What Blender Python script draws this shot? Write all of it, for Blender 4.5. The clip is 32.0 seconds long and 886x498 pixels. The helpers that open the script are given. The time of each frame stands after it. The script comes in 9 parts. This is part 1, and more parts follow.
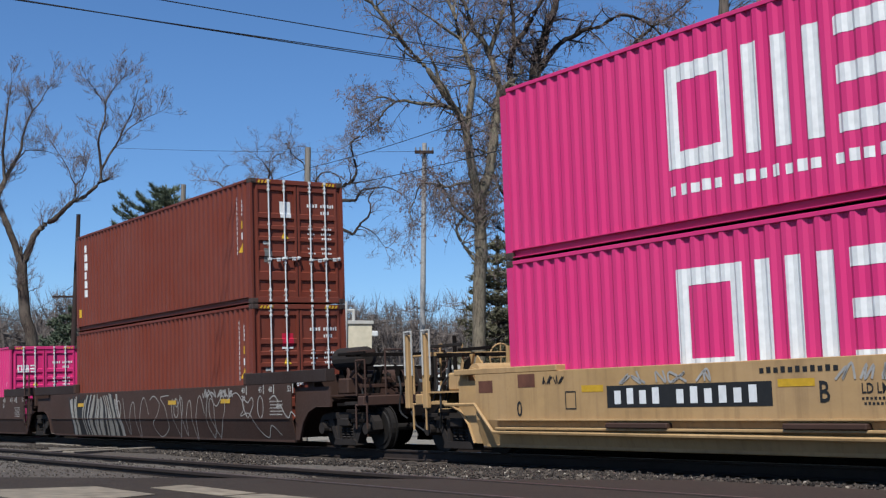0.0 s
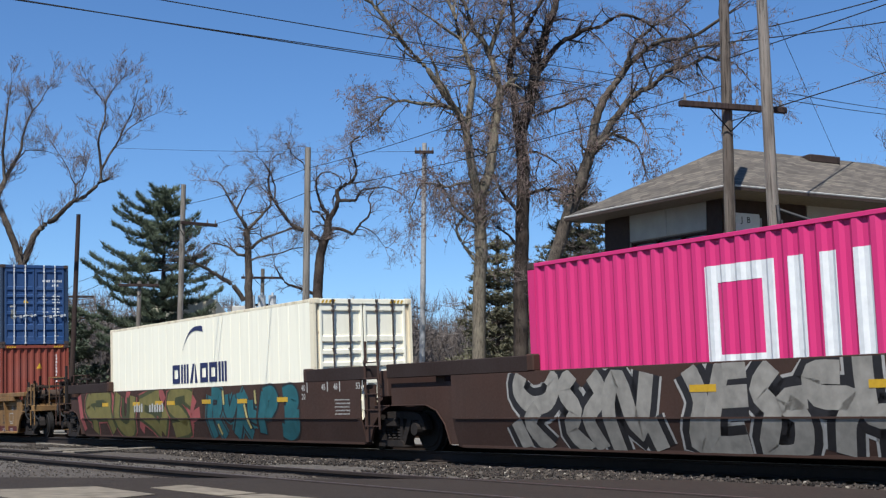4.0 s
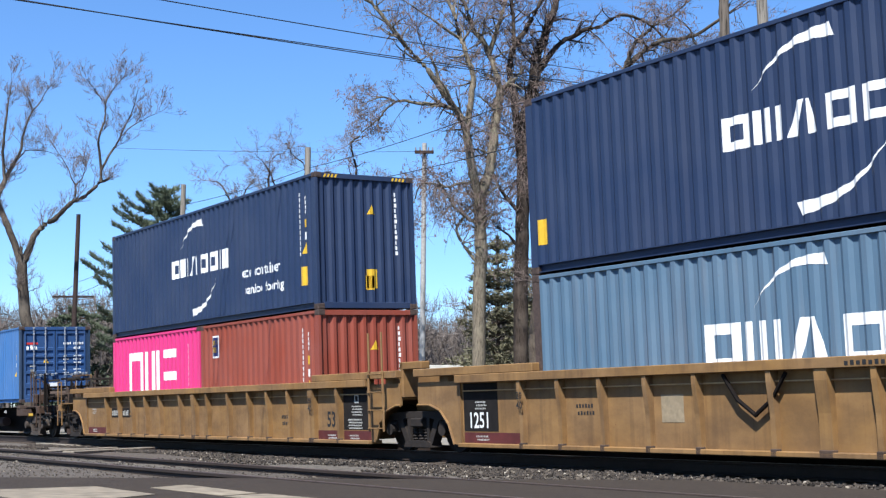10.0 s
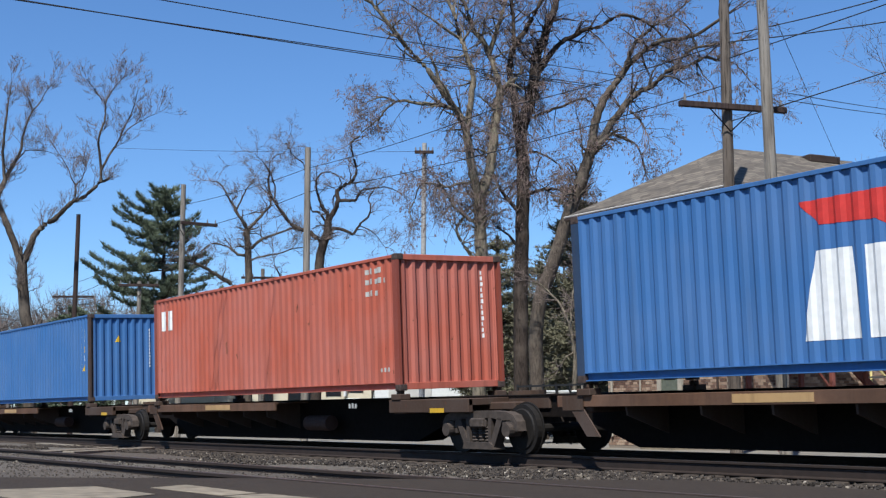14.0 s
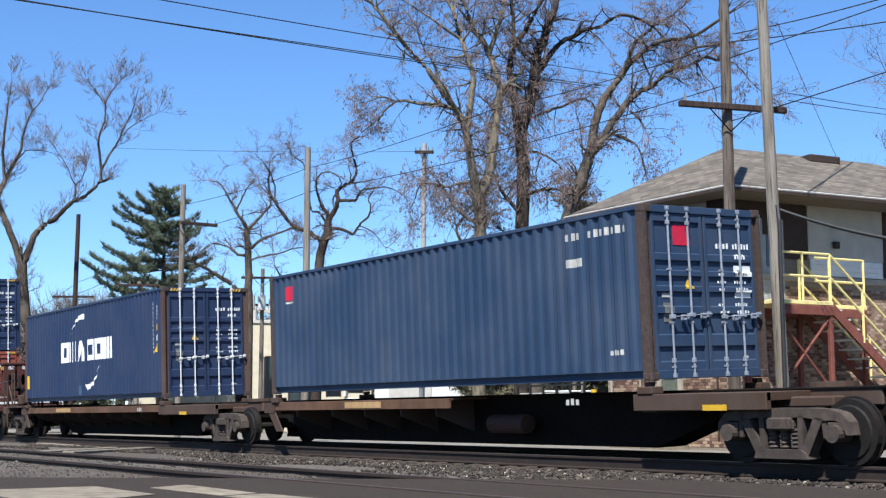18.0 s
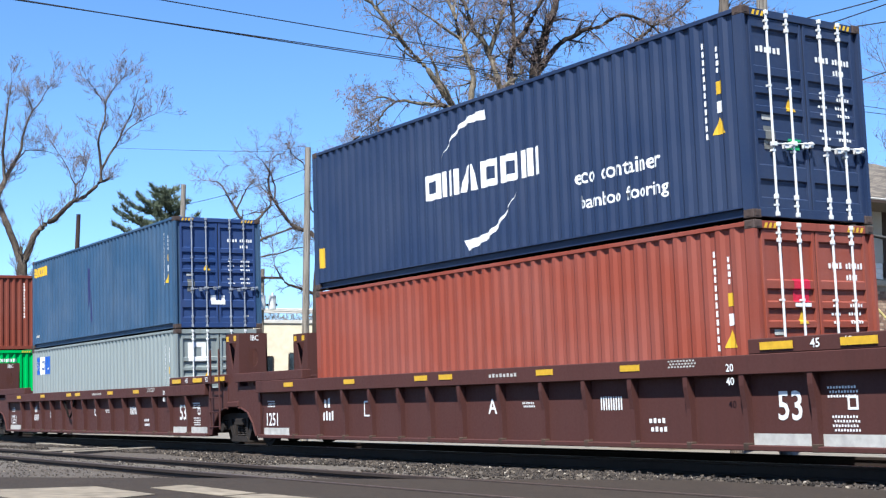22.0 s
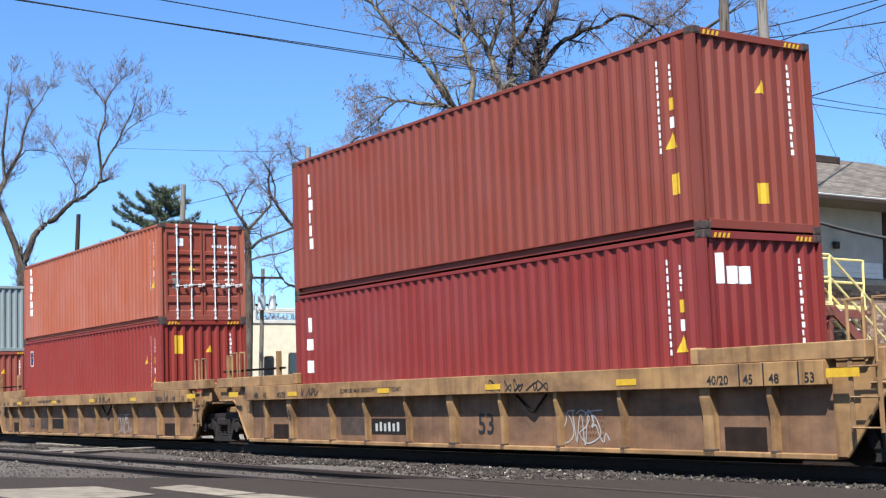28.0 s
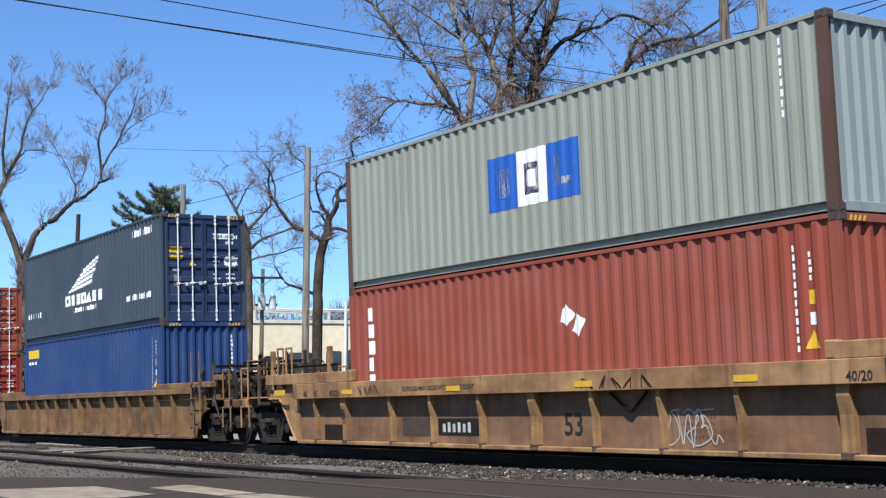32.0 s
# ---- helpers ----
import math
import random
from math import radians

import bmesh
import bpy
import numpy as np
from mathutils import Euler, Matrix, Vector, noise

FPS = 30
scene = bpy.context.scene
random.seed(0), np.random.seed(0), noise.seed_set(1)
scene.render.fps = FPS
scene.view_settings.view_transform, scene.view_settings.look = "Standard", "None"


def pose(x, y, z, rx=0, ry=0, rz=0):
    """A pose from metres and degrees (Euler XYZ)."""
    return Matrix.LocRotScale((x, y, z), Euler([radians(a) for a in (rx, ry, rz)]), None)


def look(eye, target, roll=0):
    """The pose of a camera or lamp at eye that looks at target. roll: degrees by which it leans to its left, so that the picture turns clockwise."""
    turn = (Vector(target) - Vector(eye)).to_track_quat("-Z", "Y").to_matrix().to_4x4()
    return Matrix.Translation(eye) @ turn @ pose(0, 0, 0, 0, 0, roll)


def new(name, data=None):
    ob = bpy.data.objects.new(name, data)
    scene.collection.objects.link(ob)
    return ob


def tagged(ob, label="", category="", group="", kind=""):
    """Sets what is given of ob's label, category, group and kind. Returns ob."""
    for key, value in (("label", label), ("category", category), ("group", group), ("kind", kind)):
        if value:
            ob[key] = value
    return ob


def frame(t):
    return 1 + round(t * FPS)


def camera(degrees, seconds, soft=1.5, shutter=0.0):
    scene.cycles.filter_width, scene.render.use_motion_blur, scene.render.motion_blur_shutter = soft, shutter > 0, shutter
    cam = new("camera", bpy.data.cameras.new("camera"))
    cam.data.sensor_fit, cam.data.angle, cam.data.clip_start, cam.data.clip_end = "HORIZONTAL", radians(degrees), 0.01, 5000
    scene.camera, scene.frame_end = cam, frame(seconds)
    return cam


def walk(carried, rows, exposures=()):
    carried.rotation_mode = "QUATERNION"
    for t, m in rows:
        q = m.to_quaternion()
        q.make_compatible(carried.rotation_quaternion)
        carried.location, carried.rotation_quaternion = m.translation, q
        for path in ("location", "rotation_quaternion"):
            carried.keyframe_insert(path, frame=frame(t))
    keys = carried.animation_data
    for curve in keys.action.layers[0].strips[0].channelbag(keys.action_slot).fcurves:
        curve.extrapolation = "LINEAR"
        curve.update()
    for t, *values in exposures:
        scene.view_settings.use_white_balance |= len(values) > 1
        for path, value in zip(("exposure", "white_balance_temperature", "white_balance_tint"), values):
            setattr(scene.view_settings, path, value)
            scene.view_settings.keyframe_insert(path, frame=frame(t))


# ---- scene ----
# Camera: stands still beside the street, 0.6 m over the rails, looking up the line.
EYE = (0.0, 0.0, 0.60)
YAW, PITCH = radians(56.234), radians(7.360)
AIM = (EYE[0] - math.sin(YAW) * math.cos(PITCH), EYE[1] + math.cos(YAW) * math.cos(PITCH), EYE[2] + math.sin(PITCH))
# the camera brightens and darkens its picture as dark and light boxes fill it: seconds and stops
EXPOSED = [(0.0, -0.5), (1.0, 0.25), (2.0, 0.15), (3.0, -0.15), (6.0, -0.45), (7.0, 0.15), (8.0, 0.2), (9.0, 0.4), (10.0, 0.3), (11.0, 0.4), (12.0, -0.1), (13.0, 0.0), (14.0, -0.2), (17.0, -0.03), (18.0, 0.2), (19.0, 0.25), (20.0, 0.27), (21.0, 0.25), (22.0, 0.45), (23.0, 0.4), (24.0, 0.35), (25.0, 0.2), (28.0, 0.37), (29.0, 0.28), (30.0, 0.2), (31.0, 0.13), (32.0, 0.1)]
cam = camera(37.113, 32.0, soft=1.3)
walk(cam, [(0.0, look(EYE, AIM)), (32.0, look(EYE, AIM))],
     exposures=[(t, 0.99 + e, 5350, 8) for t, e in EXPOSED])

# The train's track: centre line, height of its rails and cant towards the camera.
TRACK_Y, TRACK_Z, CANT = 14.380, 0.052, 2.431


def train_way(t):
    """How far the train has gone at t seconds, from where it stands at 16 s."""
    return 10.4238 * (t - 16.0) - 0.00066 * (t - 16.0) ** 2


def on_train(s, t=16.0, z=0.0):
    return pose(s + train_way(t), TRACK_Y, TRACK_Z, CANT) @ Matrix.Translation((0, 0, z))


# ---- light ----
SUN_AZ, SUN_EL = radians(142.0), radians(54.0)  # clockwise from +y
world = bpy.data.worlds.new("world")
scene.world = world
world.use_nodes = True
wn = world.node_tree.nodes
sky = wn.new("ShaderNodeTexSky")
sky.sky_type, sky.sun_disc = "NISHITA", False
sky.sun_elevation, sky.sun_rotation = SUN_EL, SUN_AZ
sky.altitude = 300
sky.air_density, sky.dust_density, sky.ozone_density = 1.0, 0.0, 6.0
wn["Background"].inputs[1].default_value = 0.0685
world.node_tree.links.new(sky.outputs[0], wn["Background"].inputs[0])
sun = new("sun", bpy.data.lights.new("sun", "SUN"))
sun.data.energy, sun.data.angle, sun.data.color = 5.0, radians(0.53), (1.0, 0.87, 0.70)
sun.matrix_world = look((0, 0, 60), (-math.sin(SUN_AZ) * math.cos(SUN_EL), -math.cos(SUN_AZ) * math.cos(SUN_EL), 60 - math.sin(SUN_EL)))
# ---- materials ----
def material(name, rough=0.6, metal=0.0, spec=0.5):
    m = bpy.data.materials.new(name)
    m.use_nodes = True
    n = m.node_tree.nodes
    b = n["Principled BSDF"]
    b.inputs["Roughness"].default_value = rough
    b.inputs["Metallic"].default_value = metal
    b.inputs["Specular IOR Level"].default_value = spec
    return m, n, m.node_tree.links, b


def noise_at(n, l, scale, detail=4.0, stretch=(1, 1, 1), rough=0.55, shift=True):
    """A noise over the object's own space, moved by a random amount from object to object."""
    c = n.new("ShaderNodeTexCoord")
    mp = n.new("ShaderNodeMapping")
    mp.inputs["Scale"].default_value = stretch
    l.new(c.outputs["Object"], mp.inputs["Vector"])
    if shift:
        info = n.new("ShaderNodeObjectInfo")
        mul = n.new("ShaderNodeMath")
        mul.operation = "MULTIPLY"
        mul.inputs[1].default_value = 37.0
        l.new(info.outputs["Random"], mul.inputs[0])
        l.new(mul.outputs[0], mp.inputs["Location"])
    t = n.new("ShaderNodeTexNoise")
    t.inputs["Scale"].default_value = scale
    t.inputs["Detail"].default_value = detail
    t.inputs["Roughness"].default_value = rough
    l.new(mp.outputs[0], t.inputs["Vector"])
    return t.outputs[0]


def ramp(n, l, fac, stops):
    r = n.new("ShaderNodeValToRGB")
    e = r.color_ramp.elements
    while len(e) < len(stops):
        e.new(0.5)
    for k, (p, c) in zip(e, stops):
        k.position = p
        k.color = (*c, 1) if len(c) == 3 else c
    l.new(fac, r.inputs[0])
    return r.outputs[0]


def blend(n, l, fac, a, b, how="MIX"):
    x = n.new("ShaderNodeMix")
    x.data_type, x.blend_type = "RGBA", how
    for sock, v in ((x.inputs[0], fac), (x.inputs[6], a), (x.inputs[7], b)):
        if isinstance(v, (int, float)):
            sock.default_value = v
        elif isinstance(v, tuple):
            sock.default_value = (*v, 1)
        else:
            l.new(v, sock)
    return x.outputs[2]


def bump(n, l, b, height, strength=0.3, dist=0.01):
    k = n.new("ShaderNodeBump")
    k.inputs["Strength"].default_value = strength
    k.inputs["Distance"].default_value = dist
    l.new(height, k.inputs["Height"])
    l.new(k.outputs[0], b.inputs["Normal"])


def shade(c, f):
    return tuple(min(1.0, v * f) for v in c)


GREY3 = lambda v: (v, v, v)
RUST = (0.085, 0.031, 0.014)


def paint(name, c, rust=0.25, rough=0.45, fade=0.25, dirt=(0.065, 0.053, 0.042), dirty=0.25, grime=0.0):
    """Weathered paint: chalky patches, run-down streaks, rust specks, grime."""
    m, n, l, b = material(name, rough, spec=0.25)
    big = noise_at(n, l, 0.7, 3)
    streak = noise_at(n, l, 1.0, 4, (7, 7, 0.35))
    fine = noise_at(n, l, 24, 4)
    pale = tuple(v + (0.40 - v) * 0.20 for v in c)
    col = blend(n, l, ramp(n, l, big, [(0.35, GREY3(0)), (0.75, GREY3(fade))]), c, pale)
    col = blend(n, l, ramp(n, l, streak, [(0.5, GREY3(0)), (0.8, GREY3(dirty))]), col, dirt)
    col = blend(n, l, ramp(n, l, fine, [(0.3, GREY3(0.90)), (0.7, GREY3(1.06))]), col, col, "MIX")
    if grime:
        patch = noise_at(n, l, 1.5, 6, (0.8, 1, 1.3), 0.62)
        col = blend(n, l, ramp(n, l, patch, [(0.36, GREY3(0)), (0.66, GREY3(grime))]), col, dirt)
    spots = noise_at(n, l, 5.0, 8, (1, 1, 0.6), 0.7)
    t = 0.72 - 0.12 * rust
    col = blend(n, l, ramp(n, l, spots, [(t, GREY3(0)), (t + 0.05, GREY3(min(1, rust * 2)))]), col, RUST)
    l.new(col, b.inputs["Base Color"])
    l.new(ramp(n, l, fine, [(0.2, GREY3(rough - 0.08)), (0.8, GREY3(rough + 0.2))]), b.inputs["Roughness"])
    bump(n, l, b, fine, 0.12, 0.004)
    return m


def plain(name, c, rough=0.6, metal=0.0, var=0.25, scale=12.0, relief=0.1, spec=0.3):
    m, n, l, b = material(name, rough, metal, spec)
    f = noise_at(n, l, scale, 5)
    g = noise_at(n, l, scale * 0.12, 3)
    col = ramp(n, l, f, [(0.25, shade(c, 1 - var)), (0.75, shade(c, 1 + var))])
    col = blend(n, l, ramp(n, l, g, [(0.35, GREY3(0)), (0.7, GREY3(var))]), col, shade(c, 0.6))
    l.new(col, b.inputs["Base Color"])
    if relief:
        bump(n, l, b, f, relief, 0.01)
    return m


STEEL_DARK = plain("grimy_steel", (0.0085, 0.0065, 0.0055), 0.85, 0.0, 0.4, 12.0, 0.1, 0.08)
DUSTY_TRUCK = plain("pale_dusty_cast_steel", (0.052, 0.040, 0.032), 0.9, 0.0, 0.5, 9)
DECK_RUST = paint("orange_rusty_deck_paint", (0.105, 0.053, 0.027), 0.7, 0.75, 0.3, dirt=(0.040, 0.022, 0.014), dirty=0.6, grime=0.6)
TRUCK_STEEL = plain("dusty_cast_steel", (0.017, 0.0125, 0.0098), 0.85, 0.0, 0.45, 9)
WHEEL_STEEL = plain("wheel_steel", (0.009, 0.007, 0.0055), 0.75, 0.1, 0.4)
RAIL_SIDE = plain("rusty_rail", (0.022, 0.0145, 0.0110), 0.8, 0.0, 0.35, 8)
RAIL_TOP = plain("worn_rail_head", (0.21, 0.203, 0.196), 0.32, 0.9, 0.15, 20)
RAIL_TOP_DULL = plain("dull_rusty_rail_head", (0.077, 0.056, 0.0434), 0.55, 0.3, 0.2, 20)
TIE_WOOD = plain("weathered_tie_timber", (0.0525, 0.0406, 0.0315), 0.9, 0.0, 0.4, 10, 0.4)
ROD = plain("galvanised_rod", (0.64, 0.64, 0.62), 0.45, 0.2, 0.12)
WORN_ROD = plain("worn_rod_zinc", (0.24, 0.26, 0.30), 0.55, 0.2, 0.3)
RUBBER = plain("black_gasket", (0.014, 0.014, 0.014), 0.7)
CAST = plain("corner_casting_steel", (0.056, 0.0385, 0.0315), 0.7, 0.0, 0.5, 18)
WHITE = plain("white_marking_paint", (0.624, 0.624, 0.608), 0.55, 0.0, 0.10, 9, 0.03)
OLDWHITE = plain("worn_white_marking", (0.37, 0.36, 0.33), 0.65, 0.0, 0.25, 7, 0.03)
BLACK = plain("black_marking", (0.0154, 0.0154, 0.0154), 0.6, 0.0, 0.2)
YELLOW = plain("yellow_sticker", (0.504, 0.315, 0.014), 0.5, 0.0, 0.12)
REDPAINT = plain("red_marking", (0.434, 0.0315, 0.0245), 0.5, 0.0, 0.15)
NAVY = plain("navy_marking", (0.0175, 0.021, 0.077), 0.5, 0.0, 0.15)
BLUEMARK = plain("blue_marking", (0.021, 0.077, 0.322), 0.5, 0.0, 0.12)
GREENMARK = plain("green_marking", (0.035, 0.294, 0.112), 0.5, 0.0, 0.12)
MAGENTA_TAG = plain("crimson_sign", (0.385, 0.0105, 0.035), 0.5, 0.0, 0.12)

CORNER_RUST = paint("rusty_corner_paint", (0.066, 0.036, 0.026), 0.9, 0.7, 0.4, dirty=0.5)
PINK = paint("magenta_container_paint", (0.50, 0.026, 0.140), 0.0, 0.42, 0.12, dirty=0.06)
BROWN = paint("red_brown_container_paint", (0.130, 0.027, 0.0130), 0.1, 0.5, 0.15, dirty=0.12)
TRITON_BROWN = paint("brick_brown_container_paint", (0.150, 0.031, 0.0175), 0.1, 0.5, 0.15, dirty=0.12)
RUSTRED = paint("faded_red_container_paint", (0.185, 0.039, 0.021), 0.25, 0.55, 0.3, dirt=(0.075, 0.022, 0.014), dirty=0.35)
ORANGE_RED = paint("sun_faded_orange_red_paint", (0.262, 0.072, 0.035), 0.2, 0.6, 0.45, dirt=(0.11, 0.03, 0.016), dirty=0.4)
CRIMSON = paint("crimson_container_paint", (0.168, 0.020, 0.013), 0.08, 0.5, 0.1, dirty=0.1)
MAROON_BOX = paint("maroon_container_paint", (0.145, 0.0165, 0.013), 0.1, 0.5, 0.15, dirty=0.12)
SALMON = paint("salmon_red_faded_paint", (0.33, 0.080, 0.046), 0.7, 0.6, 0.6, dirt=(0.10, 0.035, 0.020), dirty=0.5)
ROYAL = paint("royal_blue_container_paint", (0.021, 0.0546, 0.15), 0.15, 0.5, 0.25, dirt=(0.022, 0.030, 0.045), dirty=0.35)
SKYBLUE = paint("bright_blue_container_paint", (0.042, 0.115, 0.28), 0.12, 0.55, 0.3, dirt=(0.030, 0.040, 0.055), dirty=0.3)
NAVYBOX = paint("navy_container_paint", (0.014, 0.0252, 0.063), 0.05, 0.45, 0.15, dirty=0.1)
MIDNAVY = paint("weathered_navy_container_paint", (0.0165, 0.0340, 0.072), 0.12, 0.55, 0.3, dirt=(0.035, 0.032, 0.03), dirty=0.4)
TEAL = paint("weathered_light_blue_paint", (0.0665, 0.115, 0.171), 0.3, 0.6, 0.4, dirt=(0.08, 0.045, 0.028), dirty=0.35)
SEABLUE = paint("sea_blue_container_paint", (0.024, 0.060, 0.118), 0.15, 0.55, 0.35, dirt=(0.018, 0.022, 0.028), dirty=0.5)
GREYGREEN = paint("grey_green_container_paint", (0.203, 0.213, 0.178), 0.2, 0.55, 0.3, dirt=(0.10, 0.085, 0.05), dirty=0.45)
PALEBLUE = paint("pale_blue_grey_paint", (0.185, 0.212, 0.207), 0.12, 0.55, 0.3, dirty=0.3)
SLATE = paint("slate_grey_container_paint", (0.0315, 0.0434, 0.0595), 0.05, 0.5, 0.2, dirty=0.1)
BLUEBOX = paint("blue_container_paint", (0.014, 0.035, 0.115), 0.1, 0.5, 0.2, dirty=0.12)
GREENBOX = paint("bright_green_container_paint", (0.0084, 0.301, 0.0525), 0.0, 0.45, 0.12, dirty=0.05)
REEFER = paint("white_refrigerated_box_paint", (0.84, 0.79, 0.62), 0.12, 0.45, 0.2, dirty=0.12)
REEFER_POST = paint("rust_stained_white_paint", (0.70, 0.62, 0.44), 0.8, 0.5, 0.2, dirt=(0.26, 0.13, 0.045), dirty=0.8)

CAR_YELLOW = paint("weathered_mustard_car_paint", (0.208, 0.116, 0.037), 0.55, 0.65, 0.30, dirt=(0.060, 0.034, 0.018), dirty=0.6, grime=0.55)
CAR_TAN = paint("faded_tan_yellow_car_paint", (0.37, 0.235, 0.098), 0.35, 0.65, 0.30, dirt=(0.10, 0.060, 0.032), dirty=0.45, grime=0.25)
CAR_HEAVY = paint("dirty_tan_car_paint", (0.275, 0.160, 0.062), 0.6, 0.65, 0.25, dirt=(0.066, 0.032, 0.017), dirty=0.75, grime=0.7)
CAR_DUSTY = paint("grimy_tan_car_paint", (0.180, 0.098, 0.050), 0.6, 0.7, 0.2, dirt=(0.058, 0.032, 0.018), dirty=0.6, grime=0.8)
CAR_OCHRE = paint("dirty_ochre_car_paint", (0.182, 0.100, 0.036), 0.65, 0.7, 0.3, dirt=(0.050, 0.030, 0.018), dirty=0.7, grime=0.8)
CAR_BROWN = paint("dark_brown_car_paint", (0.0462, 0.0224, 0.0147), 0.3, 0.7, 0.12, dirt=(0.032, 0.019, 0.013), dirty=0.4, grime=0.5)
CAR_MAROON = paint("maroon_car_paint", (0.053, 0.0182, 0.0145), 0.15, 0.65, 0.05, dirt=(0.030, 0.012, 0.010), dirty=0.4)
GRIMY = paint("grimy_brown_gear_paint", (0.062, 0.038, 0.024), 0.5, 0.8, 0.2, dirt=(0.022, 0.015, 0.011), dirty=0.6, grime=0.7)
BLACK_BROWN = paint("blackened_brown_paint", (0.022, 0.0125, 0.0095), 0.4, 0.75, 0.1, dirt=(0.014, 0.009, 0.007), dirty=0.4)
CAR_RUST = paint("rusty_brown_spine_paint", (0.044, 0.0245, 0.0145), 0.6, 0.75, 0.3, dirty=0.4)
# ---- mesh helpers ----
def mesh_of(bm, name, smooth=False):
    me = bpy.data.meshes.new(name)
    bmesh.ops.recalc_face_normals(bm, faces=bm.faces)
    bm.to_mesh(me)
    bm.free()
    if smooth:
        me.shade_smooth()
    return me


def part(name, bm, mat, parent=None, label="", m=None, smooth=False):
    """One mesh object, under a thing or a part. bm: a bmesh, or a mesh that alike parts share."""
    me = mesh_of(bm, name, smooth) if isinstance(bm, bmesh.types.BMesh) else bm
    if not me.materials:
        me.materials.append(mat)
    ob = new(name, me)
    if me.materials[0] is not mat:
        ob.material_slots[0].link = "OBJECT"
        ob.material_slots[0].material = mat
    if parent is not None:
        ob.parent = parent
    if m is not None:
        ob.matrix_basis = m
    if label:
        ob["label"] = label
    return ob


def box(bm, x0, x1, y0, y1, z0, z1, bevel=0.0, m=None):
    v = [bm.verts.new((x, y, z)) for x in (x0, x1) for y in (y0, y1) for z in (z0, z1)]
    f = [bm.faces.new([v[i] for i in q]) for q in ((0, 1, 3, 2), (4, 6, 7, 5), (0, 4, 5, 1), (2, 3, 7, 6), (0, 2, 6, 4), (1, 5, 7, 3))]
    if bevel:
        edges = list({e for q in f for e in q.edges})
        v = bmesh.ops.bevel(bm, geom=edges, offset=bevel, segments=1, affect="EDGES", profile=0.5)["verts"]
    if m is not None:
        bmesh.ops.transform(bm, matrix=m, verts=v)
    return bm


def boxes(*rows, bevel=0.0):
    bm = bmesh.new()
    for r in rows:
        box(bm, *r, bevel=bevel)
    return bm


def prism(bm, pts, a, b, axis="y"):
    """A flat outline pushed from a to b along an axis: y takes (x, z), x takes (y, z), z takes (x, y)."""
    put = {"y": lambda p, q: (p[0], q, p[1]), "x": lambda p, q: (q, p[0], p[1]), "z": lambda p, q: (p[0], p[1], q)}[axis]
    lo, hi = [bm.verts.new(put(p, a)) for p in pts], [bm.verts.new(put(p, b)) for p in pts]
    bm.faces.new(lo), bm.faces.new(hi[::-1])
    for i in range(len(pts)):
        j = (i + 1) % len(pts)
        bm.faces.new((lo[i], lo[j], hi[j], hi[i]))
    return bm


def rod(bm, p, q, r, r2=None, seg=8, caps=True):
    p, q = Vector(p), Vector(q)
    d = q - p
    turn = d.to_track_quat("Z", "Y").to_matrix()
    r2 = r if r2 is None else r2
    rings = []
    for c, k in ((p, r), (q, r2)):
        rings.append([bm.verts.new(c + turn @ Vector((math.cos(a) * k, math.sin(a) * k, 0))) for a in (2 * math.pi * i / seg for i in range(seg))])
    for i in range(seg):
        j = (i + 1) % seg
        bm.faces.new((rings[0][i], rings[0][j], rings[1][j], rings[1][i]))
    if caps:
        bm.faces.new(rings[0][::-1]), bm.faces.new(rings[1])
    return bm


def rods(pts, r, seg=6):
    """One bent bar through all the points, mitred at its corners."""
    bm = bmesh.new()
    pts = [Vector(p) for p in pts]
    n, rings = len(pts), []
    ways = [(b - a).normalized() for a, b in zip(pts, pts[1:])]
    side = ways[0].orthogonal().normalized()
    for i, p in enumerate(pts):
        before, after = ways[max(i - 1, 0)], ways[min(i, n - 2)]
        d = before + after
        d = d.normalized() if d.length > 1e-4 else after
        side = side - d * side.dot(d)
        side = side.normalized() if side.length > 1e-4 else d.orthogonal().normalized()
        other, bend = d.cross(side), after - before
        wide = min(1.5, 1.0 / max(0.4, d.dot(after)))
        bend = bend.normalized() if bend.length > 1e-4 else None
        ring = []
        for k in range(seg):
            a = 2 * math.pi * k / seg
            o = (side * math.cos(a) + other * math.sin(a)) * r
            if bend is not None:
                o += bend * o.dot(bend) * (wide - 1.0)
            ring.append(bm.verts.new(p + o))
        rings.append(ring)
    for a, b in zip(rings, rings[1:]):
        for k in range(seg):
            q = (k + 1) % seg
            bm.faces.new((a[k], a[q], b[q], b[k]))
    bm.faces.new(rings[0][::-1]), bm.faces.new(rings[-1])
    return bm


def thing(name, label, category, group="", m=None):
    e = new(name)
    e.empty_display_size = 0.2
    if m is not None:
        e.matrix_basis = m
    return tagged(e, label, category, group)


CACHE = {}


def cached(key, make):
    if key not in CACHE:
        CACHE[key] = make()
    return CACHE[key]


MIRROR_Y = Matrix.Diagonal((1, -1, 1, 1))


def fold_flat(polys, folds, depth, put, axis=0):
    """Flat outlines laid over a folded sheet: cut at the folds, then set to the sheet's depth.
    put(u, v, d) gives the place in space."""
    bm = bmesh.new()
    for pts in polys:
        f = bm.faces.new([bm.verts.new((u, v, 0)) for u, v in pts])
        f.normal_update()
    bmesh.ops.triangulate(bm, faces=bm.faces[:])
    return cut_and_place(bm, folds, depth, put, axis)


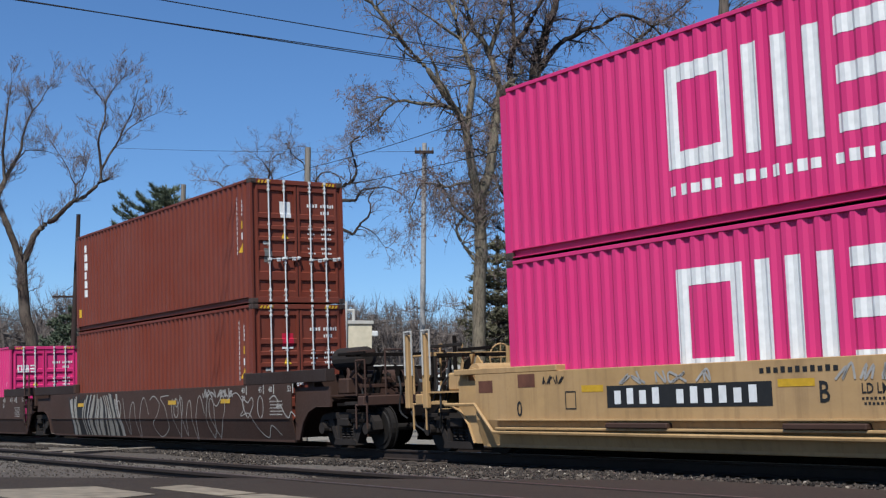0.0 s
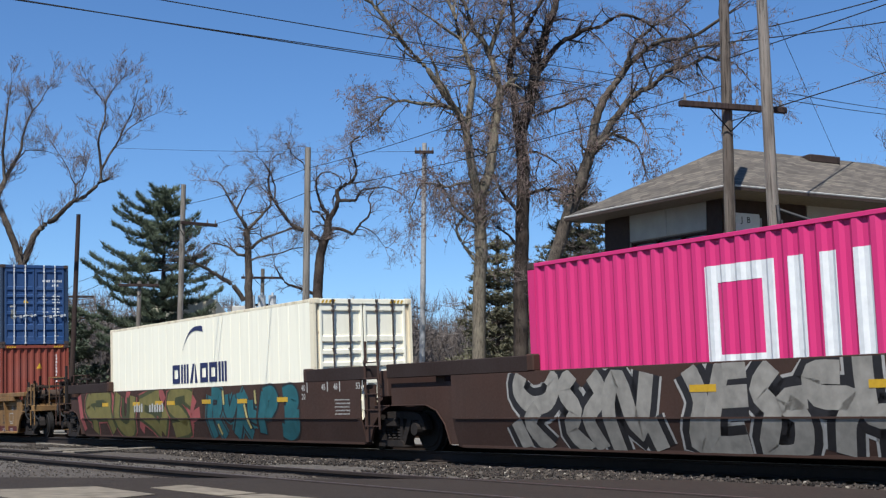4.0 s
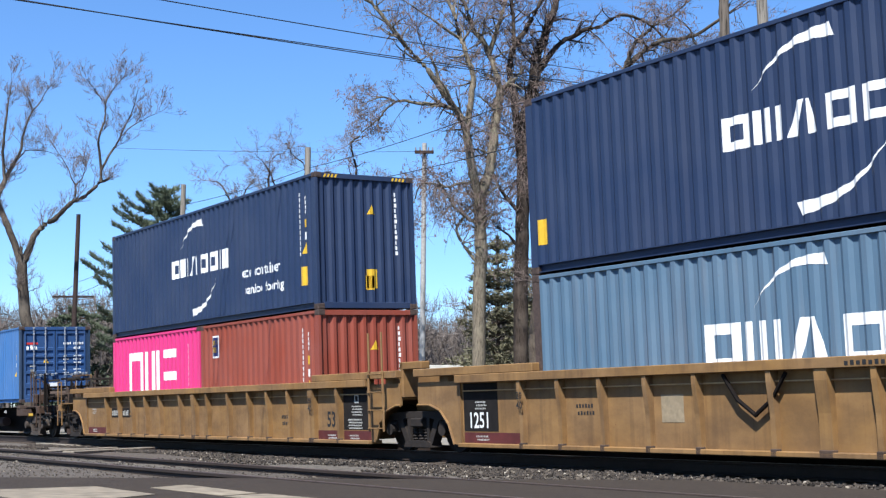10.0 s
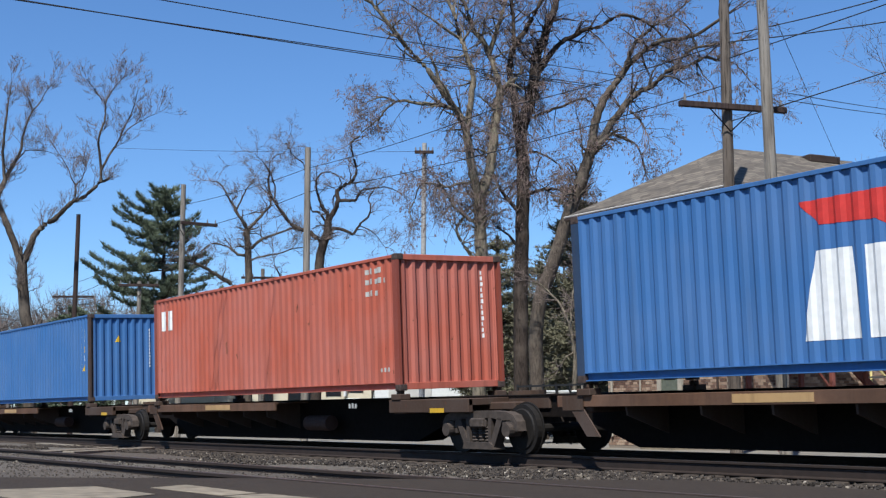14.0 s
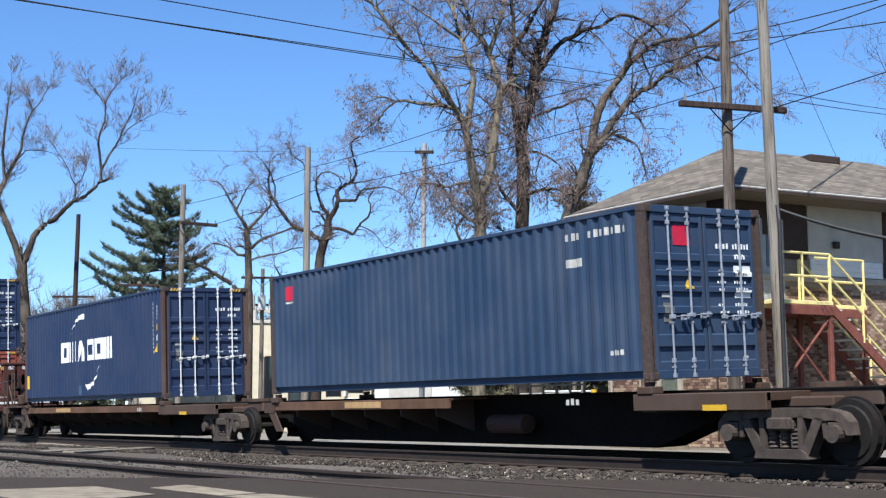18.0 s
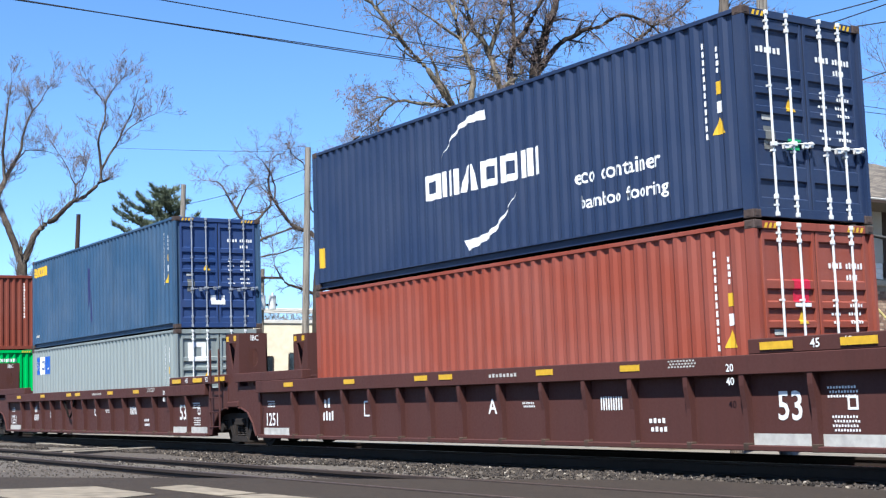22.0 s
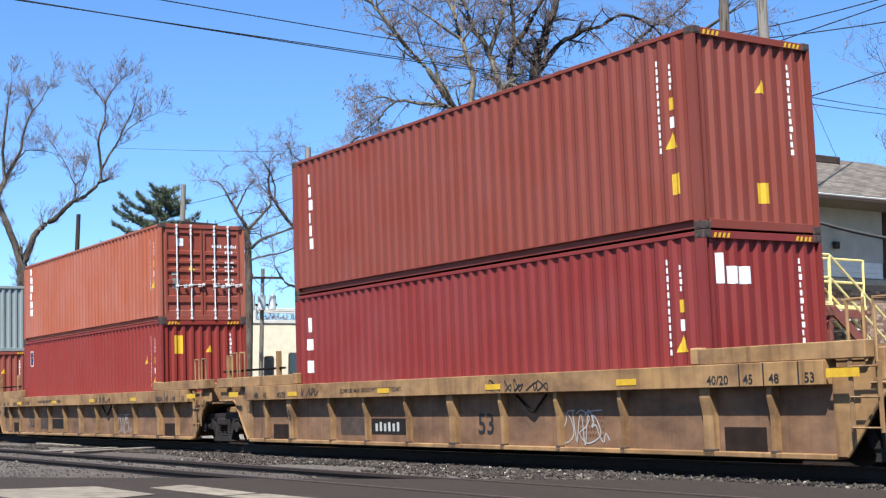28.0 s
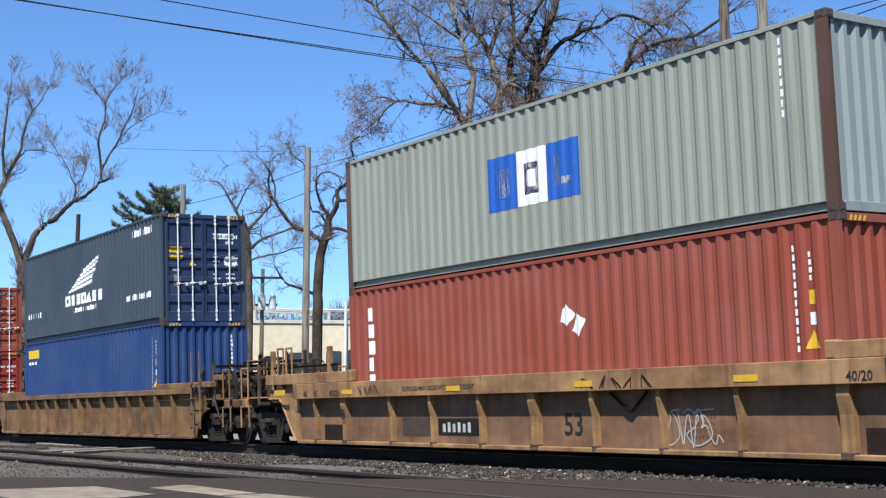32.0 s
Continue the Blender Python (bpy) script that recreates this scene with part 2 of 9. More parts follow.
def cut_and_place(bm, folds, depth, put, axis=0):
    if not bm.verts:
        return bm
    lo, hi = min(v.co[axis] for v in bm.verts), max(v.co[axis] for v in bm.verts)
    no = (1, 0, 0) if axis == 0 else (0, 1, 0)
    for f in folds:
        if lo < f < hi:
            co = (f, 0, 0) if axis == 0 else (0, f, 0)
            bmesh.ops.bisect_plane(bm, geom=bm.verts[:] + bm.edges[:] + bm.faces[:], plane_co=co, plane_no=no, dist=1e-5)
    for v in bm.verts:
        v.co = put(v.co.x, v.co.y, depth(v.co[axis]))
    return bm


GLYPHS = {}


def letters(body, height, bold=0.0):
    """A bmesh of flat letters, capitals `height` tall, from the origin to the right."""
    if body not in GLYPHS:
        c = bpy.data.curves.new("letters", "FONT")
        c.body, c.size, c.offset, c.resolution_u = body, 1 / 0.69, 0.02, 2
        ob = bpy.data.objects.new("letters", c)
        GLYPHS[body] = bpy.data.meshes.new_from_object(ob)
        bpy.data.objects.remove(ob)
        bpy.data.curves.remove(c)
    bm = bmesh.new()
    bm.from_mesh(GLYPHS[body])
    bmesh.ops.scale(bm, vec=(height, height, height), verts=bm.verts)
    return bm
# ---- shipping containers ----
# Own space: x from -length (rear) to 0 (the end towards the camera), near side at y = -WIDE/2, z from its bottom.
WIDE, FORTY, TWENTY, HIGH, LOW = 2.438, 12.192, 6.058, 2.896, 2.591
SIDE_IN, SIDE_DEEP = 0.17, 0.036


def waves(length, inset, pitch, deep):
    """The folds of a corrugated sheet and its depth along them."""
    n = max(1, round((length - 2 * inset) / pitch))
    p = (length - 2 * inset) / n
    at = [inset + (i + k) * p for i in range(n) for k in (0.0, 0.28, 0.50, 0.78)] + [length - inset]
    deeps = [0.0, 0.0, deep, deep] * n + [0.0]

    def depth(u):
        return float(np.interp(u, at, deeps))
    return at, deeps, depth


def sheet(at, deeps, z0, z1, put):
    bm = bmesh.new()
    lo = [bm.verts.new(put(u, z0, d)) for u, d in zip(at, deeps)]
    hi = [bm.verts.new(put(u, z1, d)) for u, d in zip(at, deeps)]
    for i in range(len(at) - 1):
        bm.faces.new((lo[i], lo[i + 1], hi[i + 1], hi[i]))
    return bm


def side_put(length):
    return lambda u, v, d: (-length + u, -WIDE / 2 + 0.012 + d, v)


def end_put(u, v, d):
    return (-0.035 - d, -WIDE / 2 + u, v)


END_FOLDS = waves(WIDE, 0.13, 0.245, 0.05)


def door_folds(high):
    """Heights of the door panel's ridges, and how deep they lie."""
    at, deep = [0.0], [0.0]
    for i, (a, b) in enumerate(((0.05, 0.15), (0.22, 0.36), (0.40, 0.50), (0.53, 0.60), (0.63, 0.70), (0.74, 0.95))):
        at += [a * high, a * high + 0.02, b * high - 0.02, b * high]
        deep += [0.0, 0.035, 0.035, 0.0]
    return at + [high], deep + [0.0], lambda v: float(np.interp(v, at + [high], deep + [0.0]))


def casting_mesh():
    bm = bmesh.new()
    box(bm, -0.09, 0.09, -0.081, 0.081, -0.059, 0.059, 0.008)
    for s in (-1, 1):
        box(bm, -0.035, 0.035, s * 0.083 - 0.004, s * 0.083 + 0.004, -0.03, 0.03)
        box(bm, s * 0.092 - 0.004, s * 0.092 + 0.004, -0.035, 0.035, -0.03, 0.03)
    return mesh_of(bm, "corner_casting")


def post_mesh(high):
    bm = bmesh.new()
    prism(bm, [(-0.085, -0.078), (0.085, -0.078), (0.085, -0.02), (0.03, -0.02), (0.03, 0.078), (-0.085, 0.078)], 0.118, high - 0.118, "z")
    return mesh_of(bm, "corner_post")


def frame_meshes(length, high):
    h = WIDE / 2
    top, low = bmesh.new(), bmesh.new()
    box(top, -length + 0.17, -0.17, -h + 0.004, -h + 0.06, high - 0.075, high - 0.012, 0.006)
    prism(low, [(-h + 0.02, 0.03), (-h + 0.02, 0.045), (-h + 0.068, 0.045), (-h + 0.068, 0.148), (-h + 0.006, 0.148), (-h + 0.006, 0.163), (-h + 0.12, 0.163), (-h + 0.12, 0.03)], -length + 0.17, -0.17, "x")
    roof = bmesh.new()
    n = 44 if length > 7 else 22
    at = [-length + 0.1 + (length - 0.2) * i / (2 * n) for i in range(2 * n + 1)]
    a = [roof.verts.new((x, -h + 0.05, high - 0.02 - 0.015 * (i % 2))) for i, x in enumerate(at)]
    b = [roof.verts.new((x, h - 0.05, high - 0.02 - 0.015 * (i % 2))) for i, x in enumerate(at)]
    for i in range(2 * n):
        roof.faces.new((a[i], a[i + 1], b[i + 1], b[i]))
    floor = bmesh.new()
    ridge = [(-length + 0.1, 0.16)]
    n = 24 if length > 7 else 12
    for i in range(n):
        x = -length + 0.5 + i * (length - 1.0) / (n - 1)
        ridge += [(x - 0.03, 0.12), (x - 0.03, 0.035), (x + 0.03, 0.035), (x + 0.03, 0.12)]
    prism(floor, [(-length + 0.1, 0.12)] + ridge[1:] + [(-0.1, 0.12), (-0.1, 0.16), (-length + 0.1, 0.16)], -h + 0.125, h - 0.125)
    head, sill = bmesh.new(), bmesh.new()
    box(head, -0.13, -0.012, -h + 0.163, h - 0.163, high - 0.118, high - 0.01, 0.006)
    box(sill, -0.13, -0.012, -h + 0.163, h - 0.163, 0.02, 0.15, 0.006)
    return {"top_rail": mesh_of(top, "top_rail"), "bottom_rail": mesh_of(low, "bottom_rail"), "roof": mesh_of(roof, "roof"),
            "floor": mesh_of(floor, "floor"), "header": mesh_of(head, "header"), "sill": mesh_of(sill, "sill")}


def door_mesh(high):
    """The leaf nearest y = 0 at its left edge; own space: y 0..1.05, z from its foot."""
    bm = bmesh.new()
    w, t = 1.045, high - 0.275
    at, deeps, _ = door_folds(t)
    lo = [bm.verts.new((-0.035 - d, 0.05, v)) for v, d in zip(at, deeps)]
    hi = [bm.verts.new((-0.035 - d, w - 0.05, v)) for v, d in zip(at, deeps)]
    for i in range(len(at) - 1):
        bm.faces.new((lo[i], hi[i], hi[i + 1], lo[i + 1]))
    for a, b in ((0.0, 0.055), (w - 0.055, w)):
        box(bm, -0.075, -0.028, a, b, 0, t, 0.004)
    return mesh_of(bm, "door")


def rod_mesh(high):
    bm = bmesh.new()
    t = high - 0.275
    rod(bm, (0.004, 0, -0.11), (0.004, 0, t + 0.10), 0.0175, seg=8)
    for z in (-0.085, t + 0.075):
        box(bm, -0.02, 0.03, -0.026, 0.026, z - 0.03, z + 0.03, 0.005)
    for z in (0.04, 0.30 * t, 0.64 * t, t - 0.04):
        box(bm, -0.045, 0.022, -0.024, 0.024, z - 0.014, z + 0.014)
    box(bm, -0.03, 0.026, -0.026, 0.026, 0.06 * t - 0.04, 0.06 * t + 0.03, 0.006)
    box(bm, -0.03, 0.026, -0.026, 0.026, t - 0.17, t - 0.11, 0.006)
    return mesh_of(bm, "lock_rod")


def handle_mesh():
    bm = bmesh.new()
    rod(bm, (0.03, 0.0, 0), (0.045, 0.38, 0.015), 0.009, seg=6)
    box(bm, -0.02, 0.045, -0.04, 0.04, -0.03, 0.03, 0.004)
    box(bm, -0.03, 0.035, 0.20, 0.27, -0.05, 0.03, 0.004)
    box(bm, -0.03, 0.03, 0.33, 0.38, -0.03, 0.05, 0.004)
    return mesh_of(bm, "door_handle")


def rect(u0, v0, u1, v1):
    return [(u0, v0), (u1, v0), (u1, v1), (u0, v1)]


def column(u, v_top, v_low, n, w=0.05, gap=0.3):
    """A column of small bars for writing that runs down the wall."""
    s = (v_top - v_low) / n
    return [rect(u, v_top - (i + 1 - gap) * s, u + w * (0.7 + 0.3 * ((i * 7) % 3) / 2), v_top - i * s) for i in range(n)]


def row(u, v, n, w, h, gap=0.38):
    """A row of bars for writing that cannot be read."""
    return [rect(u + i * w, v, u + (i + 1 - gap) * w, v + h * (0.85 + 0.15 * ((i * 5) % 2))) for i in range(n)]


def hollow(u, v, w, h, t):
    o, n = rect(u, v, u + w, v + h), rect(u + t, v + t, u + w - t, v + h - t)
    return [[o[i], o[(i + 1) % 4], n[(i + 1) % 4], n[i]] for i in range(4)]


def uprights(u, v, w, h, t, n=3):
    g = (w - t) / (n - 1)
    return [rect(u + i * g, v, u + i * g + t, v + h) for i in range(n)]


def strata(u, v, w, h, t):
    g = (h - t) / 2
    return [rect(u, v + i * g, u + w, v + i * g + t) for i in range(3)]


def wedge(u, v, w, h, t):
    return [[(u, v), (u + t * 1.3, v), (u + w * 0.62, v + h), (u + w * 0.38, v + h)], [(u + w - t * 1.3, v), (u + w, v), (u + w * 0.74, v + h), (u + w * 0.66, v + h)]]


def crescent(u0, v0, u1, v1, bend, fat, n=10):
    """A blade that swings from one point to another, pointed at its start."""
    a, b = Vector((u0, v0)), Vector((u1, v1))
    d = b - a
    no = Vector((-d.y, d.x)).normalized()
    mid = [a + d * (i / n) + no * bend * math.sin(math.pi * i / n) for i in range(n + 1)]
    out = [(p + no * fat * (i / n) ** 1.3) for i, p in enumerate(mid)]
    return [[tuple(mid[i]), tuple(mid[i + 1]), tuple(out[i + 1]), tuple(out[i])] for i in range(n)]


def blocks(kinds, u, v, w, h, t, gap=0.08):
    """Plain shapes in a row, in the place of a company's mark."""
    polys, cell = [], (w + gap) / len(kinds)
    for i, k in enumerate(kinds):
        a, b = u + i * cell, cell - gap
        polys += {"o": lambda: hollow(a, v, b, h, t), "i": lambda: uprights(a, v, b, h, t), "e": lambda: strata(a, v, b, h, t),
                  "a": lambda: wedge(a, v, b, h, t), "l": lambda: [rect(a, v, a + t, v + h), rect(a + t * 1.2, v, a + b, v + t)],
                  "s": lambda: [rect(a, v, a + b, v + h)], " ": lambda: []}[k]()
    return polys


TRI = lambda u, v, s: [[(u, v), (u + s, v), (u + s / 2, v + s)]]


def box_marks(ob, length, high, marks):
    """Marks on the near side or the near end: (place, material, outlines or letters, label)."""
    at, deeps, depth = waves(length, SIDE_IN, 0.278, SIDE_DEEP)
    put = side_put(length)
    for where, mat, polys, label in marks:
        if where == "smooth":
            bm = fold_flat(polys, [], lambda u: 0.0, lambda u, v, d: (-length + u, -WIDE / 2 - 0.003, v))
        elif where == "side":
            lay = lambda u, v, d: (-length + u, -WIDE / 2 + 0.008 + d, v)
            if isinstance(polys, tuple):
                body, u, v, h = polys
                bm = letters(body, h, 0.004)
                bmesh.ops.translate(bm, verts=bm.verts, vec=(u, v, 0))
                bm = cut_and_place(bm, at, depth, lay)
            else:
                bm = fold_flat(polys, at, depth, lay)
        elif where == "wall":
            bm = fold_flat(polys, END_FOLDS[0], END_FOLDS[2], lambda u, v, d: (-0.031 - d, -WIDE / 2 + u, v))
        elif where == "door":
            folds, _, deep = door_folds(high - 0.275)
            bm = fold_flat(polys, [f + 0.15 for f in folds], lambda v: deep(v - 0.15), lambda u, v, d: (-0.026 - d, -WIDE / 2 + u, v), axis=1)
        elif where == "header":
            bm = fold_flat(polys, [], lambda u: 0, lambda u, v, d: (-0.009, -WIDE / 2 + u, v))
        elif where == "rail":
            bm = fold_flat(polys, [], lambda u: 0, lambda u, v, d: (-length + u, -WIDE / 2 + 0.001, v))
        loose_parts("marking", bm, mat, ob, label)


def loose_parts(name, bm, mat, ob, label=""):
    """Large shapes become parts of their own; rows of tiny ones stay one part."""
    bmesh.ops.remove_doubles(bm, verts=bm.verts, dist=0.0005)
    left, groups = set(bm.verts), []
    while left:
        todo, seen = [left.pop()], []
        while todo:
            v = todo.pop()
            seen.append(v)
            for e in v.link_edges:
                o = e.other_vert(v)
                if o in left:
                    left.discard(o)
                    todo.append(o)
        groups.append(seen)
    big = [g for g in groups if max(max(v.co[k] for v in g) - min(v.co[k] for v in g) for k in range(3)) > 0.23]
    if len(groups) == 1:
        return part(name, bm, mat, ob, label)
    for g in big:
        one, new_of = bmesh.new(), {}
        for v in g:
            new_of[v] = one.verts.new(v.co)
        for f in {f for v in g for f in v.link_faces}:
            one.faces.new([new_of[v] for v in f.verts])
        part(name, one, mat, ob, label)
    bmesh.ops.delete(bm, geom=[v for g in big for v in g], context="VERTS")
    if bm.verts:
        tagged(part("small_marking", bm, mat, ob, label), kind="stuff")
    else:
        bm.free()


def hazard(u0, u1, v0, v1, n=4):
    w = (u1 - u0) / n
    return [[(u0 + i * w, v0), (u0 + (i + 0.55) * w, v0), (u0 + (i + 0.9) * w, v1), (u0 + (i + 0.35) * w, v1)] for i in range(n)]


def container(s, z, mat, label, length=FORTY, high=HIGH, end="door", marks=(), post=None, end_mat=None, stripes=True, reefer=False, rods=None):
    """A steel container: frame, corrugated walls, roof, floor, doors or a plain wall towards the camera."""
    ob = thing("shipping_container", label, "container", "containers on the train")
    h = WIDE / 2
    fr = cached(("frame", length, high), lambda: frame_meshes(length, high))
    at, deeps, _ = waves(length, SIDE_IN, 0.278, SIDE_DEEP)
    if reefer:
        def ribbed():
            return mesh_of(boxes((-length + 0.17, -0.17, -h + 0.006, -h + 0.03, 0.165, high - 0.075)), "side_panel")
        wall = cached(("smooth", length, high), ribbed)
    else:
        wall = cached(("side", length, high), lambda: mesh_of(sheet(at, deeps, 0.16, high - 0.07, side_put(length)), "side_panel"))
    post = post or mat
    flip = pose(0, 0, 0, 0, 0, 180)
    for k, mir in enumerate((Matrix(), MIRROR_Y)):
        panel = part("side_panel", wall, mat, ob, m=mir)
        for i in range(1, 24) if reefer else ():
            seam = cached(("seam", high), lambda: mesh_of(boxes((-0.012, 0.012, -h + 0.001, -h + 0.006, 0.2, high - 0.1)), "panel_seam"))
            part("panel_seam", seam, mat, panel, m=Matrix.Translation((-length + 0.17 + i * (length - 0.34) / 24, 0, 0)))
        part("top_rail", fr["top_rail"], post if reefer else mat, ob, m=mir)
        part("bottom_rail", fr["bottom_rail"], mat, ob, m=mir)
    part("roof", fr["roof"], mat, ob)
    part("floor", fr["floor"], STEEL_DARK, ob)
    pm, cm = cached(("post", high), lambda: post_mesh(high)), cached("casting", casting_mesh)
    for x, sx in ((-0.089, 1), (-length + 0.089, -1)):
        for y, sy in ((-h + 0.081, 1), (h - 0.081, -1)):
            part("corner_post", pm, post, ob, m=Matrix.Translation((x, y, 0)) @ Matrix.Diagonal((sx, sy, 1, 1)))
            for zz in (0.059, high - 0.059):
                part("corner_casting", cm, post if reefer else CAST, ob, m=Matrix.Translation((x, y, zz)))
    emat = end_mat or mat
    wall_mesh = cached(("endwall", high), lambda: mesh_of(sheet(END_FOLDS[0], END_FOLDS[1], 0.14, high - 0.11, end_put), "end_wall"))
    back = Matrix.Translation((-length, 0, 0)) @ flip
    for k, m in enumerate((Matrix(), back)):
        part("header", fr["header"], emat, ob, m=m)
        part("sill", fr["sill"], emat, ob, m=m)
        if (end == "door") == (k == 0):
            dm, rm, hm = cached(("door", high), lambda: door_mesh(high)), cached(("rod", high), lambda: rod_mesh(high)), cached("handle", handle_mesh)
            for y in (-1.06, 0.015):
                d = part("door", dm, emat, ob, m=m @ Matrix.Translation((0, y, 0.15)))
                for yy in (0.31, 0.71):
                    part("lock_rod", rm, rods or (ROD if not reefer else CAST), d, "painted locking rod" if rods else "pale galvanised locking rod", Matrix.Translation((0, yy, 0)))
                    part("door_handle", hm, rods or ROD, d, m=Matrix.Translation((0, yy, 0.30 * high if yy < 0.5 else 0.31 * high)) @ (Matrix() if yy < 0.5 else pose(0, 0, 0)))
            part("gasket", cached(("gasket", high), lambda: mesh_of(boxes((-0.09, -0.05, -0.016, 0.016, 0.15, high - 0.12)), "gasket")), RUBBER, ob, m=m)
        else:
            part("end_wall", wall_mesh, emat, ob, m=m)
    if stripes and high == HIGH:
        box_marks(ob, length, high, [("header", YELLOW, hazard(0.20, 0.55, high - 0.105, high - 0.035) + hazard(1.88, 2.24, high - 0.105, high - 0.035), "yellow hazard stripes")])
    box_marks(ob, length, high, marks)
    MOVING.append((ob, s, z))
    return ob


MOVING = []


def number_column(length, high, low=False):
    """The codes that every box carries near the end of its side."""
    return [("side", WHITE, column(length - 0.82, high - 0.35, high - 1.75, 12), "vertical rows of white code"),
            ("side", WHITE, column(length - 0.56, high - 0.45, high - 0.85, 4), ""),
            ("side", YELLOW, [rect(length - 0.58, high - 1.12, length - 0.46, high - 0.94)] + TRI(length - 0.66, high - 1.68, 0.24), "yellow warning stickers"),
            ("side", WHITE, [rect(length - 0.58, high - 1.38, length - 0.47, high - 1.22)], "")]


def door_codes(high):
    a = high - 0.62
    polys = row(1.50, a, 4, 0.075, 0.085) + row(1.86, a, 6, 0.062, 0.085) + row(1.86, a - 0.16, 4, 0.062, 0.08)
    for i in range(6):
        if i != 3:
            polys += row(1.50, high * 0.60 - i * 0.115, 2 + i % 2, 0.07, 0.04) + row(1.86, high * 0.60 - i * 0.115, 5, 0.055, 0.05)
    return [("door", WHITE, polys, "rows of small white code"), ("door", YELLOW, TRI(0.80, high * 0.52, 0.19), "yellow warning triangle"),
            ("door", OLDWHITE, [rect(0.34, high * 0.47, 0.54, high * 0.495), rect(1.98, 0.3, 2.08, 0.34)], ""),
            ("door", plate_grey(), [rect(0.36, high * 0.33, 0.55, high * 0.44)], "small grey metal plate")]


def plate_grey():
    return cached("plate_grey", lambda: plain("grey_plate", (0.16, 0.16, 0.15), 0.5, 0.3))


def wall_codes(high):
    return [("wall", WHITE, column(1.98, high - 0.35, high - 1.75, 12, 0.05), "vertical row of white code"),
            ("wall", YELLOW, [rect(1.22, 0.42, 1.40, 0.72)] + TRI(1.28, high - 0.85, 0.2), "yellow warning stickers")]


def two_blades(u, w=3.4):
    """Pale blades above and below a row of blocks."""
    return crescent(u + 0.55, 2.0, u + 1.98, 2.45, 0.22, 0.20) + crescent(u + 2.75, 1.12, u + 1.2, 0.44, 0.22, 0.20)


def seagoing(u, mat=None):
    return [("side", WHITE, blocks("oia", u, 1.29, 1.62, 0.46, 0.12) + blocks("ooi", u + 1.76, 1.29, 1.62, 0.46, 0.12), "row of white blocks"),
            ("side", WHITE, two_blades(u), "curved white blades")]


ECO = [("side", WHITE, ("eco container", 8.52, 0.97, 0.24), "white lettering"), ("side", WHITE, ("bamboo flooring", 8.64, 0.58, 0.20), "white lettering")]
BIGBLOCKS = lambda u, v, h: [("side", WHITE, hollow(u, v, 1.28, h, 0.24) + uprights(u + 1.52, v, 1.30, h, 0.26) + strata(u + 3.04, v, 1.08, h, 0.24), "large white block shapes")]
EAGLE = lambda u, v: [[(u, v), (u + 2.95, v + 0.05), (u + 2.62, v - 0.30), (u + 1.75, v - 0.34), (u + 1.48, v - 0.52), (u + 1.20, v - 0.34), (u + 0.34, v - 0.32)]]
WORDBLOCK = lambda u, v, h, w: [[(u, v), (u + 0.90, v), (u + 0.82, v + h), (u + 0.26, v + h)], rect(u + 1.02, v, u + 1.36, v + h),
                                 rect(u + 1.48, v, u + 1.90, v + h), rect(u + 2.04, v, u + 2.38, v + h), rect(u + 2.48, v, u + w, v + 0.3)]

# The boxes, from the head of the train to its rear: front end's place on the train, floor height.
container(161.55, 0.32, PINK, "bright magenta corrugated container with white block shapes", marks=BIGBLOCKS(3.95, 0.88, 1.5) + number_column(FORTY, HIGH))
container(161.55, 3.23, PINK, "bright magenta corrugated container stacked on another", marks=BIGBLOCKS(3.93, 0.90, 1.48) + number_column(FORTY, HIGH)
          + [("side", WHITE, row(3.94, 0.52, 5, 0.22, 0.16) + row(5.2, 0.52, 7, 0.22, 0.16) + row(6.9, 0.52, 7, 0.22, 0.16), "row of small white bars")])
container(139.65, 0.32, BROWN, "red-brown corrugated container with pale locking rods", marks=number_column(FORTY, HIGH) + door_codes(HIGH)
          + [("door", MAGENTA_TAG, [rect(0.77, 1.92, 1.06, 2.22)], "crimson square sign"), ("door", WHITE, [rect(0.77, 1.86, 1.06, 1.905)], "")])
container(139.65, 3.23, BROWN, "red-brown corrugated container stacked on another", marks=number_column(FORTY, HIGH) + door_codes(HIGH)
          + [("side", WHITE, column(0.72, 2.56, 0.95, 6, 0.17, 0.2), "vertical stack of white blocks"), ("side", YELLOW, [rect(0.22, 0.42, 0.36, 0.66)], ""),
             ("door", WHITE, [rect(0.78, 2.0, 1.06, 2.38)], "square white sign")])
container(120.35, 0.23, PINK, "bright magenta corrugated container riding alone in its car", marks=BIGBLOCKS(3.95, 1.0, 1.46) + number_column(FORTY, HIGH) + door_codes(HIGH)
          + [("door", WHITE, blocks("oie", 0.27, 1.98, 0.62, 0.26, 0.05, 0.05), "small white block shapes")])
container(100.8, 0.23, REEFER, "off-white smooth-sided refrigerated container with a rusty corner", post=REEFER_POST, reefer=True,
          marks=[("smooth", NAVY, blocks("oia", 4.56, 1.27, 1.58, 0.47, 0.12) + blocks("ooi", 6.3, 1.27, 1.55, 0.47, 0.12) + crescent(5.13, 1.97, 6.5, 2.5, 0.28, 0.16), "navy block shapes and blade")])
container(77.45, 0.32, RUSTRED, "faded red corrugated container with a plain end", end="wall", marks=number_column(FORTY, HIGH) + wall_codes(HIGH)
          + [("side", WHITE, hollow(0.66, 2.10, 0.38, 0.55, 0.038), ""), ("side", NAVY, [rect(0.70, 2.14, 1.0, 2.61)], "small dark sign"), ("side", YELLOW, [rect(0.74, 2.44, 0.96, 2.56), rect(0.74, 2.26, 0.86, 2.40)], "")])
